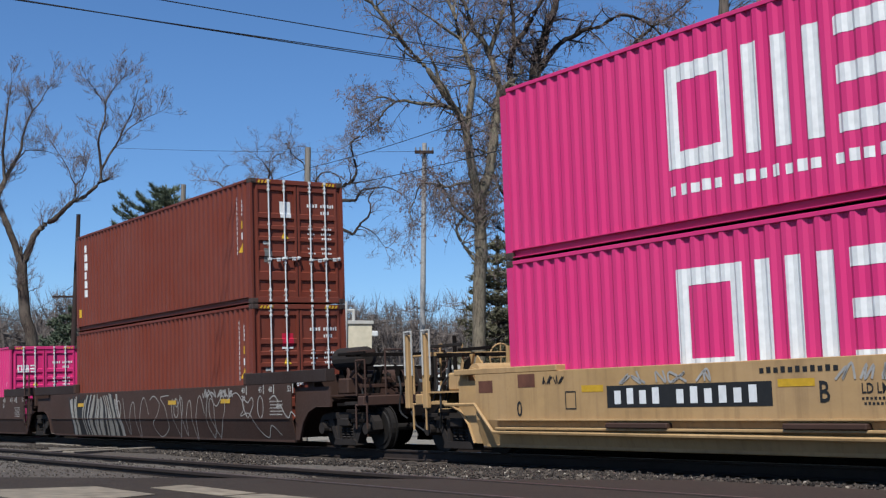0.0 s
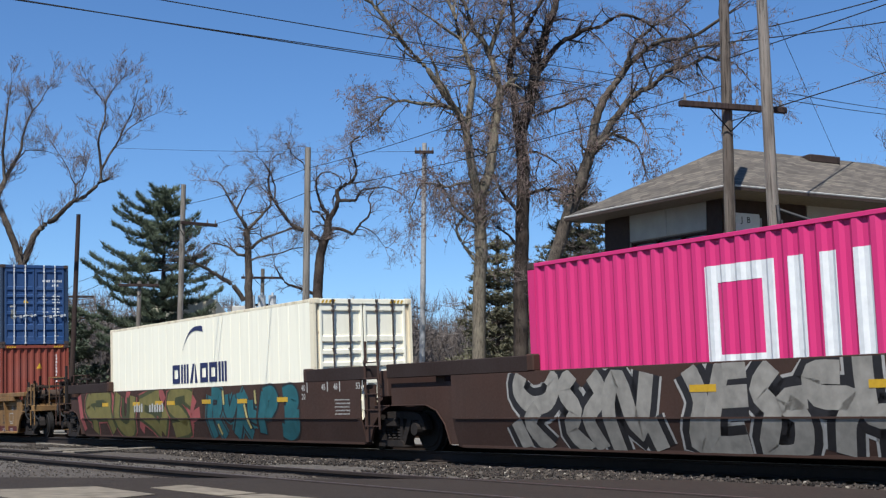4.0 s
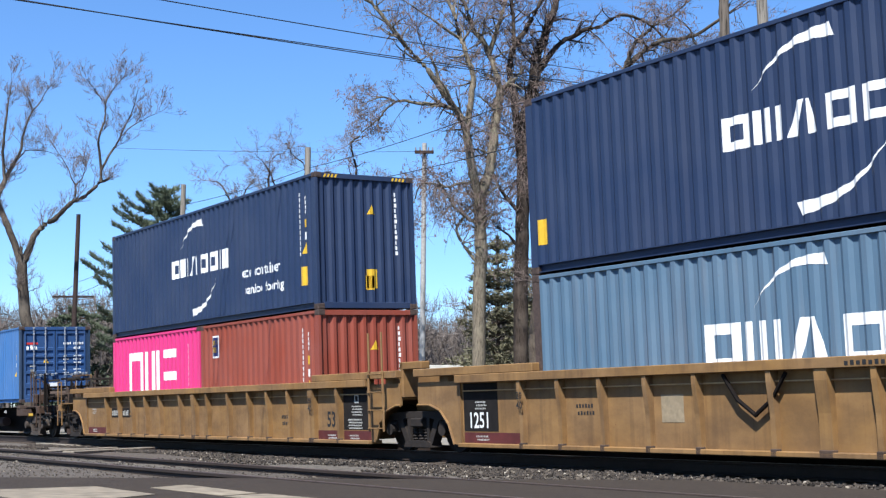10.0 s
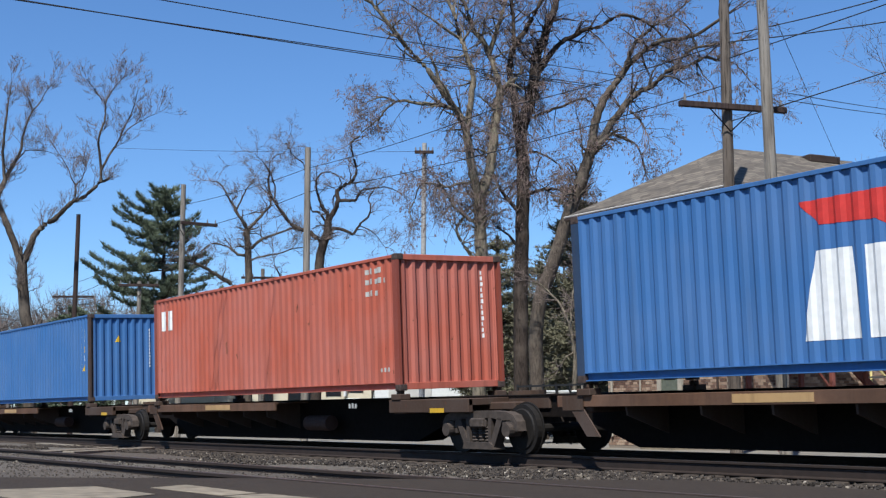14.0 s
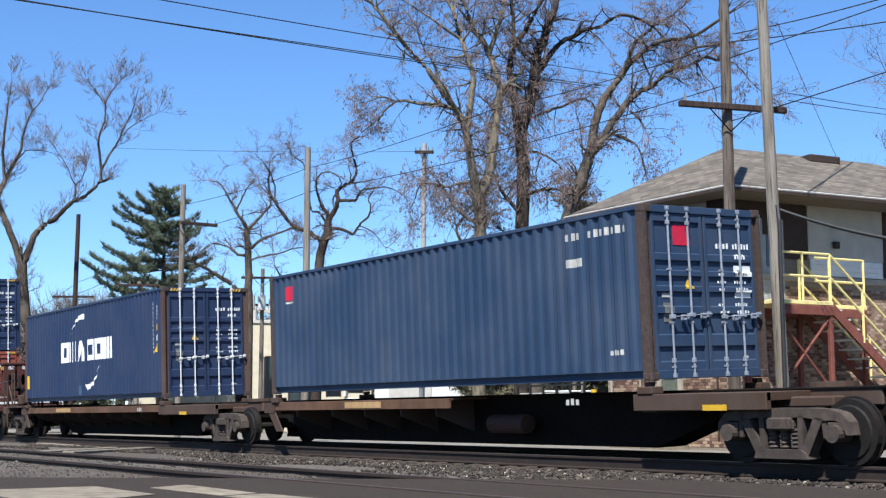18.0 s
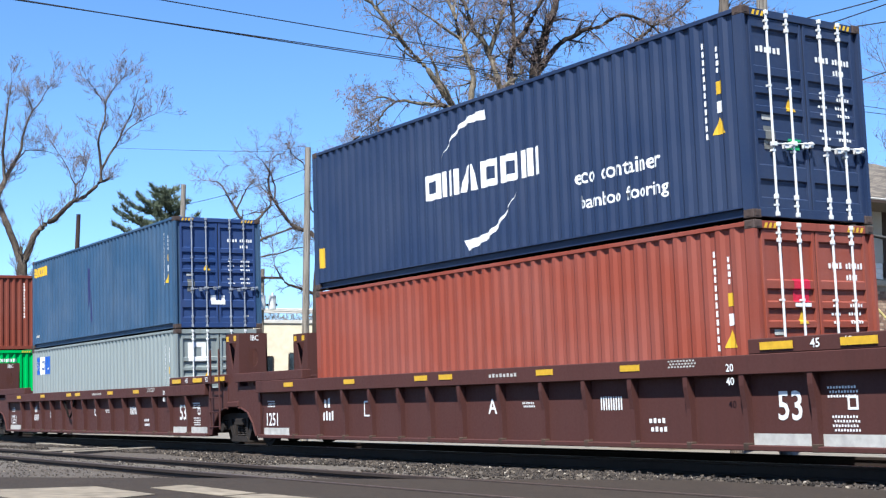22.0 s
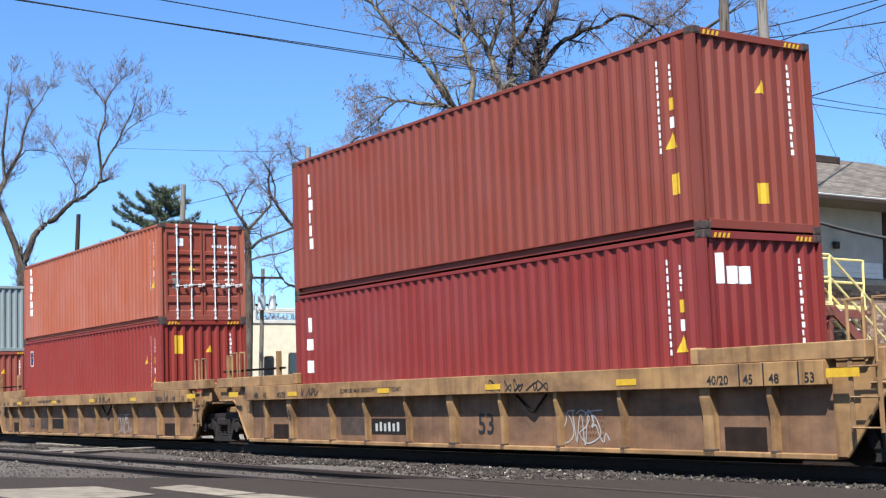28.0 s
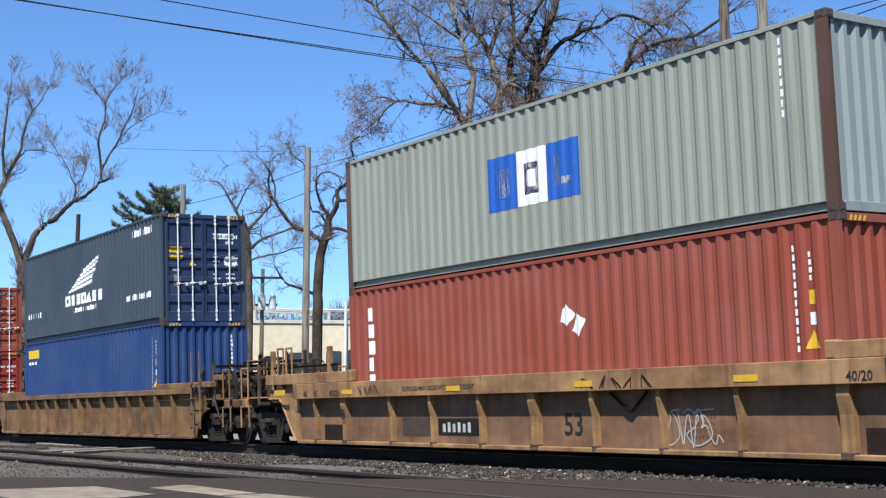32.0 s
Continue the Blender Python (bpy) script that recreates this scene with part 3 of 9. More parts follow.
container(77.45, 3.22, ROYAL, "royal blue corrugated container with red wing shape", post=MIDNAVY,
          marks=[("side", REDPAINT, EAGLE(4.48, 2.40), "red wing shape"), ("side", WHITE, WORDBLOCK(4.50, 0.62, 1.15, 2.85), "bold white block shapes")] + number_column(FORTY, HIGH) + door_codes(HIGH), stripes=False)
container(57.85, 0.32, TEAL, "weathered light blue container with rust patches", high=LOW, end="wall", post=CAST,
          marks=[("side", WHITE, blocks("oia", 3.8, 0.95, 2.1, 0.62, 0.15) + blocks("ooi", 6.15, 0.95, 2.2, 0.62, 0.15) + crescent(4.70, 1.75, 6.0, 2.2, 0.22, 0.17), "worn white block shapes")] + number_column(FORTY, LOW) + wall_codes(LOW))
container(57.85, 2.92, NAVYBOX, "navy blue corrugated container with white blades", marks=seagoing(4.34) + ECO + number_column(FORTY, HIGH) + door_codes(HIGH)
          + [("side", YELLOW, [rect(0.20, 0.47, 0.42, 0.88)], ""), ("door", GREENMARK, [rect(0.80, 0.98, 1.06, 1.12)], "small green label"), ("door", WHITE, row(0.30, 2.30, 6, 0.085, 0.09), "")])
container(38.4, 0.28, RUSTRED, "short red corrugated container, half the usual length", TWENTY, LOW, end="wall", marks=number_column(TWENTY, LOW) + wall_codes(LOW)
          + [("side", WHITE, hollow(0.62, 1.78, 0.44, 0.53, 0.038), ""), ("side", NAVY, [rect(0.66, 1.82, 1.02, 2.27)], "small dark sign"), ("side", YELLOW, [rect(0.72, 2.08, 0.98, 2.2), rect(0.72, 1.9, 0.84, 2.04)], "")])
container(32.27, 0.28, PINK, "short magenta corrugated container, half the usual length", TWENTY, LOW, marks=[("side", WHITE, hollow(1.15, 0.75, 1.05, 1.37, 0.22) + uprights(2.42, 0.75, 1.02, 1.37, 0.22) + strata(3.66, 0.75, 0.92, 1.37, 0.22), "white block shapes")]
          + [("side", WHITE, column(5.25, 2.2, 0.8, 10), "")])
container(38.4, 2.88, NAVYBOX, "navy blue corrugated container on two short ones", end="wall", marks=seagoing(4.36) + ECO + number_column(FORTY, HIGH) + wall_codes(HIGH)
          + [("side", YELLOW, [rect(11.46, 0.54, 11.72, 0.94)], "yellow sticker"), ("wall", YELLOW, [rect(1.24, 0.45, 1.50, 0.86)], "")])
container(17.17, 1.15, SKYBLUE, "bright blue weathered container with red wing shape", high=LOW, post=MIDNAVY, end_mat=ROYAL, rods=WORN_ROD,
          marks=[("side", REDPAINT, EAGLE(4.52, 2.20), "red wing shape"), ("side", WHITE, WORDBLOCK(4.50, 0.43, 1.13, 2.9), "bold white block shapes")] + number_column(FORTY, LOW) + door_codes(LOW)
          + [("door", WHITE, [rect(1.0, 0.42, 1.28, 0.66)], "scraped white patch"), ("door", REDPAINT, [rect(0.22, 1.98, 0.62, 2.05)], ""), ("door", WHITE, row(0.22, 1.80, 3, 0.14, 0.15), "")])
container(-0.2, 1.13, SALMON, "sun-bleached salmon red container with rust stains", high=LOW, end="wall", post=RUSTRED,
          marks=[("side", WHITE, blocks("oi", 0.52, 1.75, 0.62, 0.5, 0.14), "white block shapes"), ("side", OLDWHITE, row(11.0, 2.28, 4, 0.16, 0.11) + row(11.0, 2.08, 5, 0.16, 0.11) + row(11.0, 1.85, 3, 0.16, 0.11) + row(11.5, 0.37, 4, 0.09, 0.08), ""), ("wall", WHITE, column(1.98, 2.3, 0.95, 12), "")])
container(-17.5, 1.12, SKYBLUE, "bright blue weathered container with a plain end", high=LOW, end="wall", post=CAST,
          marks=[("side", REDPAINT, [rect(0.42, 2.2, 0.95, 2.28)], ""), ("side", WHITE, blocks("asl", 0.36, 1.82, 0.6, 0.33, 0.1, 0.03), "small white block shapes"), ("wall", YELLOW, TRI(0.80, 1.75, 0.2), ""), ("wall", WHITE, column(1.86, 2.15, 0.95, 12), "")] + number_column(FORTY, LOW))
container(-35.05, 1.15, MIDNAVY, "weathered dark blue container with a small red sign", high=LOW, post=CAST, rods=WORN_ROD,
          marks=[("side", MAGENTA_TAG, [rect(0.74, 2.0, 1.08, 2.3)], "small crimson sign"), ("side", OLDWHITE, row(10.36, 2.22, 3, 0.13, 0.12) + row(10.9, 2.22, 7, 0.13, 0.12) + row(11.3, 0.4, 4, 0.08, 0.08) + [rect(10.33, 1.8, 10.74, 1.93), rect(0.74, 1.93, 1.08, 1.97)], "")]
          + door_codes(LOW) + [("door", MAGENTA_TAG, [rect(0.62, 2.0, 0.98, 2.3)], "crimson square sign"), ("door", WHITE, [rect(1.86, 1.55, 2.22, 1.72), rect(1.86, 1.22, 2.2, 1.34)], "")])
container(-53.45, 1.15, NAVYBOX, "dark navy corrugated container with white blades", post=CORNER_RUST,
          marks=[("side", WHITE, blocks("oia", 3.77, 1.19, 2.15, 0.62, 0.16) + blocks("ooi", 6.12, 1.19, 2.15, 0.62, 0.16), "row of white blocks"), ("side", WHITE, crescent(4.64, 2.0, 5.96, 2.42, 0.2, 0.2) + crescent(7.25, 1.07, 6.03, 0.48, 0.2, 0.2), "curved white blades"),
                 ("side", SEABLUE, [rect(5.3, 0.18, 5.72, 0.46)], "lighter patch of paint"), ("side", YELLOW, [rect(0.2, 0.45, 0.4, 0.88)], "")] + number_column(FORTY, HIGH) + door_codes(HIGH))
container(-74.6, 0.34, RUSTRED, "faded red-brown corrugated container", marks=number_column(FORTY, HIGH) + door_codes(HIGH) + [("door", MAGENTA_TAG, [rect(0.74, 1.8, 1.06, 2.12)], "crimson square sign"), ("door", WHITE, [rect(0.74, 1.74, 1.06, 1.79)], "")])
container(-74.6, 3.26, NAVYBOX, "navy blue corrugated container stacked on a red one", marks=seagoing(4.28) + ECO + number_column(FORTY, HIGH) + door_codes(HIGH)
          + [("side", YELLOW, [rect(0.2, 0.45, 0.42, 0.86)], ""), ("door", GREENMARK, [rect(0.80, 0.98, 1.06, 1.12)], "small green label"), ("door", WHITE, row(0.30, 2.30, 6, 0.085, 0.09), "")])
container(-94.3, 0.30, PALEBLUE, "pale blue-grey corrugated container", high=LOW, marks=[("side", BLUEMARK, [rect(0.38, 1.75, 0.80, 2.31), rect(1.30, 1.75, 1.78, 2.31)], "blue squares"), ("side", WHITE, [rect(0.80, 1.75, 1.30, 2.31)] + uprights(0.46, 1.88, 0.26, 0.28, 0.07) + [rect(1.44, 1.88, 1.52, 2.16), rect(1.55, 1.88, 1.66, 1.95)], "white square"),
          ("side", BLUEMARK, hollow(0.90, 1.88, 0.3, 0.30, 0.08), ""), ("door", WHITE, hollow(0.35, 1.75, 0.5, 0.5, 0.13), "round pale sign")] + number_column(FORTY, LOW) + door_codes(LOW))
container(-94.3, 2.91, SEABLUE, "weathered sea-blue corrugated container", end_mat=BLUEBOX, rods=WORN_ROD, marks=[("side", YELLOW, blocks("eaoos", 0.20, 2.34, 1.25, 0.3, 0.09, 0.06), "yellow block shapes"), ("side", NAVY, [[(5.30, 2.45), (5.36, 2.5), (5.40, 1.2), (5.33, 1.05)], [(5.48, 2.2), (5.62, 2.1), (5.58, 1.35), (5.50, 0.95)], [(5.70, 1.5), (5.76, 1.5), (5.80, 0.6), (5.73, 0.5)]], "dark scrape streaks"), ("side", OLDWHITE, row(0.3, 0.35, 5, 0.1, 0.09), "")] + number_column(FORTY, HIGH) + door_codes(HIGH)
          + [("door", WHITE, [rect(1.0, 0.62, 1.4, 0.86)], "scraped white patch")])
container(-114.2, 0.30, GREENBOX, "vivid green corrugated container with white bars", end="wall", marks=[("side", WHITE, blocks("esesoseei", 2.5, 1.02, 6.85, 0.86, 0.2, 0.10), "large white block shapes"), ("side", OLDWHITE, row(9.9, 2.5, 11, 0.16, 0.12) + row(10.6, 2.25, 4, 0.16, 0.12), ""), ("wall", WHITE, row(0.75, 2.45, 11, 0.09, 0.12), "")])
container(-114.2, 3.21, BROWN, "red-brown corrugated container stacked on a green one", end="wall", marks=[("side", OLDWHITE, column(0.56, 2.66, 0.96, 4, 0.2, 0.2), "vertical stack of pale blocks"), ("side", YELLOW, [rect(11.5, 0.5, 11.8, 0.82)], ""), ("side", OLDWHITE, row(10.9, 2.3, 4, 0.1, 0.1) + row(10.9, 2.12, 4, 0.1, 0.1), ""),
          ("wall", YELLOW, [rect(0.30, 2.28, 0.55, 2.58)], ""), ("wall", WHITE, column(1.98, 2.6, 1.2, 12), "")], stripes=False)
container(-138.0, 0.32, MAROON_BOX, "deep maroon corrugated container", end="wall", marks=[("side", WHITE, [rect(0.55, 2.1, 0.66, 2.4), rect(0.5, 1.72, 0.78, 1.95), rect(0.5, 1.25, 0.78, 1.5)], "white block shapes"), ("wall", WHITE, [rect(0.28, 2.15, 0.40, 2.58), rect(0.45, 2.15, 0.66, 2.4), rect(0.72, 2.15, 0.92, 2.4)], "white block shapes")] + number_column(FORTY, HIGH) + [wall_codes(HIGH)[0]])
container(-138.0, 3.22, TRITON_BROWN, "brick-brown corrugated container stacked on a maroon one", end="wall", marks=[("side", WHITE, column(0.66, 2.53, 0.88, 6, 0.18, 0.2), "vertical stack of white blocks"), ("side", YELLOW, [rect(11.6, 0.55, 11.78, 0.85)], "")] + number_column(FORTY, HIGH) + wall_codes(HIGH))
container(-157.75, 0.28, CRIMSON, "deep red corrugated container", end="wall", marks=[("side", WHITE, hollow(0.74, 2.06, 0.31, 0.50, 0.028), ""), ("side", NAVY, [rect(0.77, 2.14, 1.02, 2.53)], "small dark sign"), ("side", YELLOW, [rect(0.80, 2.43, 0.99, 2.50), rect(0.80, 2.32, 0.93, 2.38)] + TRI(11.0, 1.8, 0.25), ""), ("wall", YELLOW, [rect(0.38, 2.02, 0.62, 2.5)], "yellow sticker")] + number_column(FORTY, HIGH) + wall_codes(HIGH))
container(-157.75, 3.16, ORANGE_RED, "sun-faded orange-red corrugated container", high=LOW, end_mat=RUSTRED, marks=[("side", WHITE, column(0.70, 2.42, 0.80, 6, 0.18, 0.2), "vertical stack of white blocks"), ("door", WHITE, hollow(0.5, 2.0, 0.18, 0.2, 0.08), "round white sign")] + number_column(FORTY, LOW) + door_codes(LOW))
container(-177.3, 0.27, RUSTRED, "faded red corrugated container with white marks", end="wall", marks=[("side", WHITE, column(0.70, 2.48, 0.55, 6, 0.2, 0.2), "vertical stack of white blocks"), ("side", WHITE, [[(6.62, 1.86), (6.80, 1.78), (6.98, 1.95), (6.80, 2.12), (6.66, 2.05)], [(6.90, 1.70), (7.08, 1.60), (7.22, 1.86), (7.02, 1.98)]], "white leaf shapes")] + number_column(FORTY, HIGH) + wall_codes(HIGH))
container(-177.3, 3.16, GREYGREEN, "grey-green corrugated container with rusty corner posts", high=LOW, end="wall", end_mat=PALEBLUE, post=CORNER_RUST, marks=[("side", BLUEMARK, [rect(4.86, 0.92, 5.62, 1.84), rect(6.42, 0.92, 7.24, 1.84)], "blue squares"), ("side", WHITE, [rect(5.62, 0.92, 6.42, 1.84)] + uprights(5.0, 1.14, 0.48, 0.48, 0.13) + [rect(6.62, 1.14, 6.76, 1.62), rect(6.82, 1.14, 7.06, 1.26)], "white square"),
          ("side", NAVY, hollow(5.82, 1.10, 0.42, 0.52, 0.12), ""), ("side", WHITE, column(11.35, 2.4, 1.3, 8), "")])
container(-199.3, 0.24, BLUEBOX, "blue corrugated container with a yellow sign", end="wall", marks=[("side", YELLOW, [rect(0.4, 2.35, 1.6, 2.62)], "yellow sign"), ("side", WHITE, row(0.5, 2.15, 6, 0.15, 0.1), "")] + number_column(FORTY, HIGH) + [wall_codes(HIGH)[0]])
container(-199.3, 3.12, SLATE, "slate grey corrugated container with a white wing", end_mat=NAVYBOX, marks=[("side", WHITE, [[(4.6 + 0.3 * i, 1.35 + 0.13 * i), (6.6 + 0.16 * i, 1.5 + 0.17 * i), (6.75 + 0.16 * i, 1.62 + 0.17 * i), (4.7 + 0.3 * i, 1.44 + 0.13 * i)] for i in range(5)] + blocks("oieoaes", 4.3, 0.95, 3.3, 0.32, 0.1, 0.08) + row(5.0, 0.72, 10, 0.22, 0.14), "white wing shape over blocks"),
          ("side", WHITE, row(9.6, 0.73, 10, 0.18, 0.16) + row(0.4, 0.78, 6, 0.25, 0.18) + row(10.0, 2.45, 8, 0.2, 0.2), "")] + door_codes(HIGH) + [("door", YELLOW, [rect(0.25, 1.85, 0.62, 2.0), rect(0.25, 1.68, 0.62, 1.78)], "yellow labels"), ("door", WHITE, [rect(1.82, 1.55, 2.2, 1.75), rect(1.5, 2.25, 2.1, 2.4)], "")])
container(-220.2, 0.30, CRIMSON, "deep red corrugated container", marks=door_codes(HIGH))
container(-220.2, 3.2, RUSTRED, "faded red container stacked on a red one", marks=door_codes(HIGH), high=LOW)
# ---- railway cars ----
# Own space: x = 0 under the front end of the boxes, so that the middle of a car lies near x = -6.1; y = -1.37 is the near face, z = 0 the rail's top.
MID, NEAR = -6.1, -1.37
WHEELS = []


def wheelset_mesh():
    bm = bmesh.new()
    rod(bm, (0, -1.05, 0), (0, 1.05, 0), 0.075, seg=10)
    for s in (-1, 1):
        rod(bm, (0, s * 0.69, 0), (0, s * 0.72, 0), 0.455, seg=28)
        rod(bm, (0, s * 0.72, 0), (0, s * 0.815, 0), 0.425, 0.42, seg=28)
        rod(bm, (0, s * 0.815, 0), (0, s * 0.84, 0), 0.35, 0.33, seg=24)
        rod(bm, (0, s * 0.84, 0), (0, s * 0.86, 0), 0.14, seg=14)
        rod(bm, (0, s * 0.95, 0), (0, s * 1.13, 0), 0.095, seg=12)
        for i in range(3):
            a = 2 * math.pi * i / 3
            rod(bm, (0.055 * math.cos(a), s * 1.13, 0.055 * math.sin(a)), (0.055 * math.cos(a), s * 1.15, 0.055 * math.sin(a)), 0.02, seg=6)
    return mesh_of(bm, "wheelset")


def side_frame_mesh():
    """Cast side frame: bowed top bar, two slanted legs, spring seat, pedestal jaws."""
    bm = bmesh.new()
    y0, y1 = -0.09, 0.09
    prism(bm, [(-1.13, 0.40), (-1.10, 0.56), (-1.00, 0.67), (-0.82, 0.72), (-0.40, 0.74), (0.40, 0.74), (0.82, 0.72), (1.00, 0.67), (1.10, 0.56), (1.13, 0.40), (1.05, 0.40),
               (1.00, 0.53), (0.90, 0.58), (0.66, 0.58), (0.40, 0.62), (-0.40, 0.62), (-0.66, 0.58), (-0.90, 0.58), (-1.00, 0.53), (-1.05, 0.40)], y0, y1)
    for s in (-1, 1):
        prism(bm, [(s * 0.70, 0.60), (s * 0.55, 0.62), (s * 0.33, 0.20), (s * 0.43, 0.12)], y0, y1)
        prism(bm, [(s * 0.38, 0.64), (s * 0.29, 0.64), (s * 0.27, 0.20), (s * 0.35, 0.20)], y0, y1)
        prism(bm, [(s * 0.74, 0.60), (s * 0.66, 0.60), (s * 0.68, 0.36), (s * 0.74, 0.36)], y0 * 0.8, y1 * 0.8)
    prism(bm, [(-0.45, 0.09), (0.45, 0.09), (0.42, 0.17), (0.34, 0.21), (-0.34, 0.21), (-0.42, 0.17)], -0.13, 0.13)
    box(bm, -0.22, 0.22, y0 * 1.15, y1 * 1.15, 0.46, 0.58, 0.015)
    return mesh_of(bm, "side_frame")


def spring_mesh():
    w = []
    bm = bmesh.new()
    last = None
    for k in range(12):
        ring = [bm.verts.new(((0.085 if k % 2 else 0.060) * math.cos(a), (0.085 if k % 2 else 0.060) * math.sin(a), 0.21 + k * 0.027)) for a in (math.pi * i / 5 for i in range(10))]
        if last:
            for i in range(10):
                bm.faces.new((last[i], last[(i + 1) % 10], ring[(i + 1) % 10], ring[i]))
        last = ring
    return mesh_of(bm, "spring")


def adapter_mesh():
    bm = bmesh.new()
    box(bm, -0.13, 0.13, -0.09, 0.10, 0.44, 0.56, 0.015)
    rod(bm, (0, -0.17, 0.42), (0, 0.10, 0.42), 0.115, seg=14)
    return mesh_of(bm, "bearing_housing")


def bolster_mesh():
    bm = bmesh.new()
    box(bm, -0.20, 0.20, -1.15, 1.15, 0.46, 0.62, 0.02)
    rod(bm, (0, 0, 0.6), (0, 0, 0.74), 0.2, seg=14)
    for s in (-1, 1):
        box(bm, s * 0.34 - 0.04, s * 0.34 + 0.04, -0.85, 0.85, 0.36, 0.48, 0.01)
    return mesh_of(bm, "truck")


def truck(car, x, cast=None):
    """A two-axle truck with its centre at x; the wheelsets turn."""
    cast = cast or TRUCK_STEEL
    t = part("truck", cached("bolster", bolster_mesh), cast, car, "dusty cast steel truck", Matrix.Translation((x, 0, 0)))
    for s in (-1, 1):
        part("side_frame", cached("side_frame", side_frame_mesh), cast, t, m=Matrix.Translation((0, s * 1.0, 0)))
        for dx in (-0.19, 0.0, 0.19):
            part("spring", cached("spring", spring_mesh), cast, t, m=Matrix.Translation((dx, s * 1.0, 0)))
        w = part("wheelset", cached("wheelset", wheelset_mesh), WHEEL_STEEL, t, m=Matrix.Translation((s * 0.89, 0, 0.42)), smooth=False)
        WHEELS.append((w, s * 0.89))
        for y in (-1, 1):
            part("bearing_housing", cached("adapter", adapter_mesh), cast, t, m=Matrix.Translation((s * 0.89, y * 1.0, 0)) @ (Matrix() if y < 0 else MIRROR_Y))
    return t


def ladder(car, x, y, z0, z1, mat, w=0.42, n=4, name="ladder"):
    bm = bmesh.new()
    for s in (-1, 1):
        box(bm, x + s * w / 2 - 0.03, x + s * w / 2 + 0.03, y - 0.012, y + 0.012, z0, z1, 0.004)
    for i in range(n):
        z = z0 + 0.06 + i * (z1 - z0 - 0.12) / max(1, n - 1)
        rod(bm, (x - w / 2, y - 0.03, z), (x + w / 2, y - 0.03, z), 0.014, seg=6)
    return part(name, bm, mat, car)


def hoop(car, x, y, z0, z1, mat, w=0.3, r=0.016, name="grab_iron", along="x"):
    d = (w / 2, 0) if along == "x" else (0, w / 2)
    pts = [(x - d[0], y - d[1], z0), (x - d[0], y - d[1], z1), (x + d[0], y + d[1], z1), (x + d[0], y + d[1], z0)]
    return part(name, rods(pts, r), mat, car)


def face_text(car, body, x, z, h, y, mat, bold=0.006, label="", cut=None):
    bm = letters(body, h, bold)
    for v in bm.verts:
        v.co = (x + v.co.x, y - 0.004, z + v.co.y)
    return part("lettering", bm, mat, car, label)


def coupler(car, x, s, mat):
    """Draft gear and knuckle at an outer end; s: which way it points."""
    bm = bmesh.new()
    box(bm, min(x, x + s * 0.75), max(x, x + s * 0.75), -0.16, 0.16, 0.62, 0.92, 0.02)
    prism(bm, [(x + s * 0.75, -0.13), (x + s * 1.02, -0.20), (x + s * 1.10, -0.02), (x + s * 0.98, 0.06), (x + s * 1.04, 0.18), (x + s * 0.75, 0.14)], 0.62, 0.98, "z")
    part("coupler", bm, STEEL_DARK, car)
    hose = rods([(x + s * 0.45, -0.35, 0.72), (x + s * 0.62, -0.36, 0.45), (x + s * 0.85, -0.30, 0.33), (x + s * 1.0, -0.22, 0.42)], 0.022)
    part("air_hose", hose, RUBBER, car)


def articulation(car, x, mat):
    """The joint over a shared truck: two webs, a cast ring, side bearings."""
    bm = bmesh.new()
    box(bm, x - 1.05, x + 1.05, -0.34, 0.34, 0.74, 0.98, 0.02)
    rod(bm, (x, 0, 0.70), (x, 0, 1.06), 0.34, seg=16)
    for s in (-1, 1):
        box(bm, x - 0.6, x + 0.6, s * 0.62 - 0.12, s * 0.62 + 0.12, 0.74, 0.88, 0.02)
    part("articulated_joint", bm, mat, car)


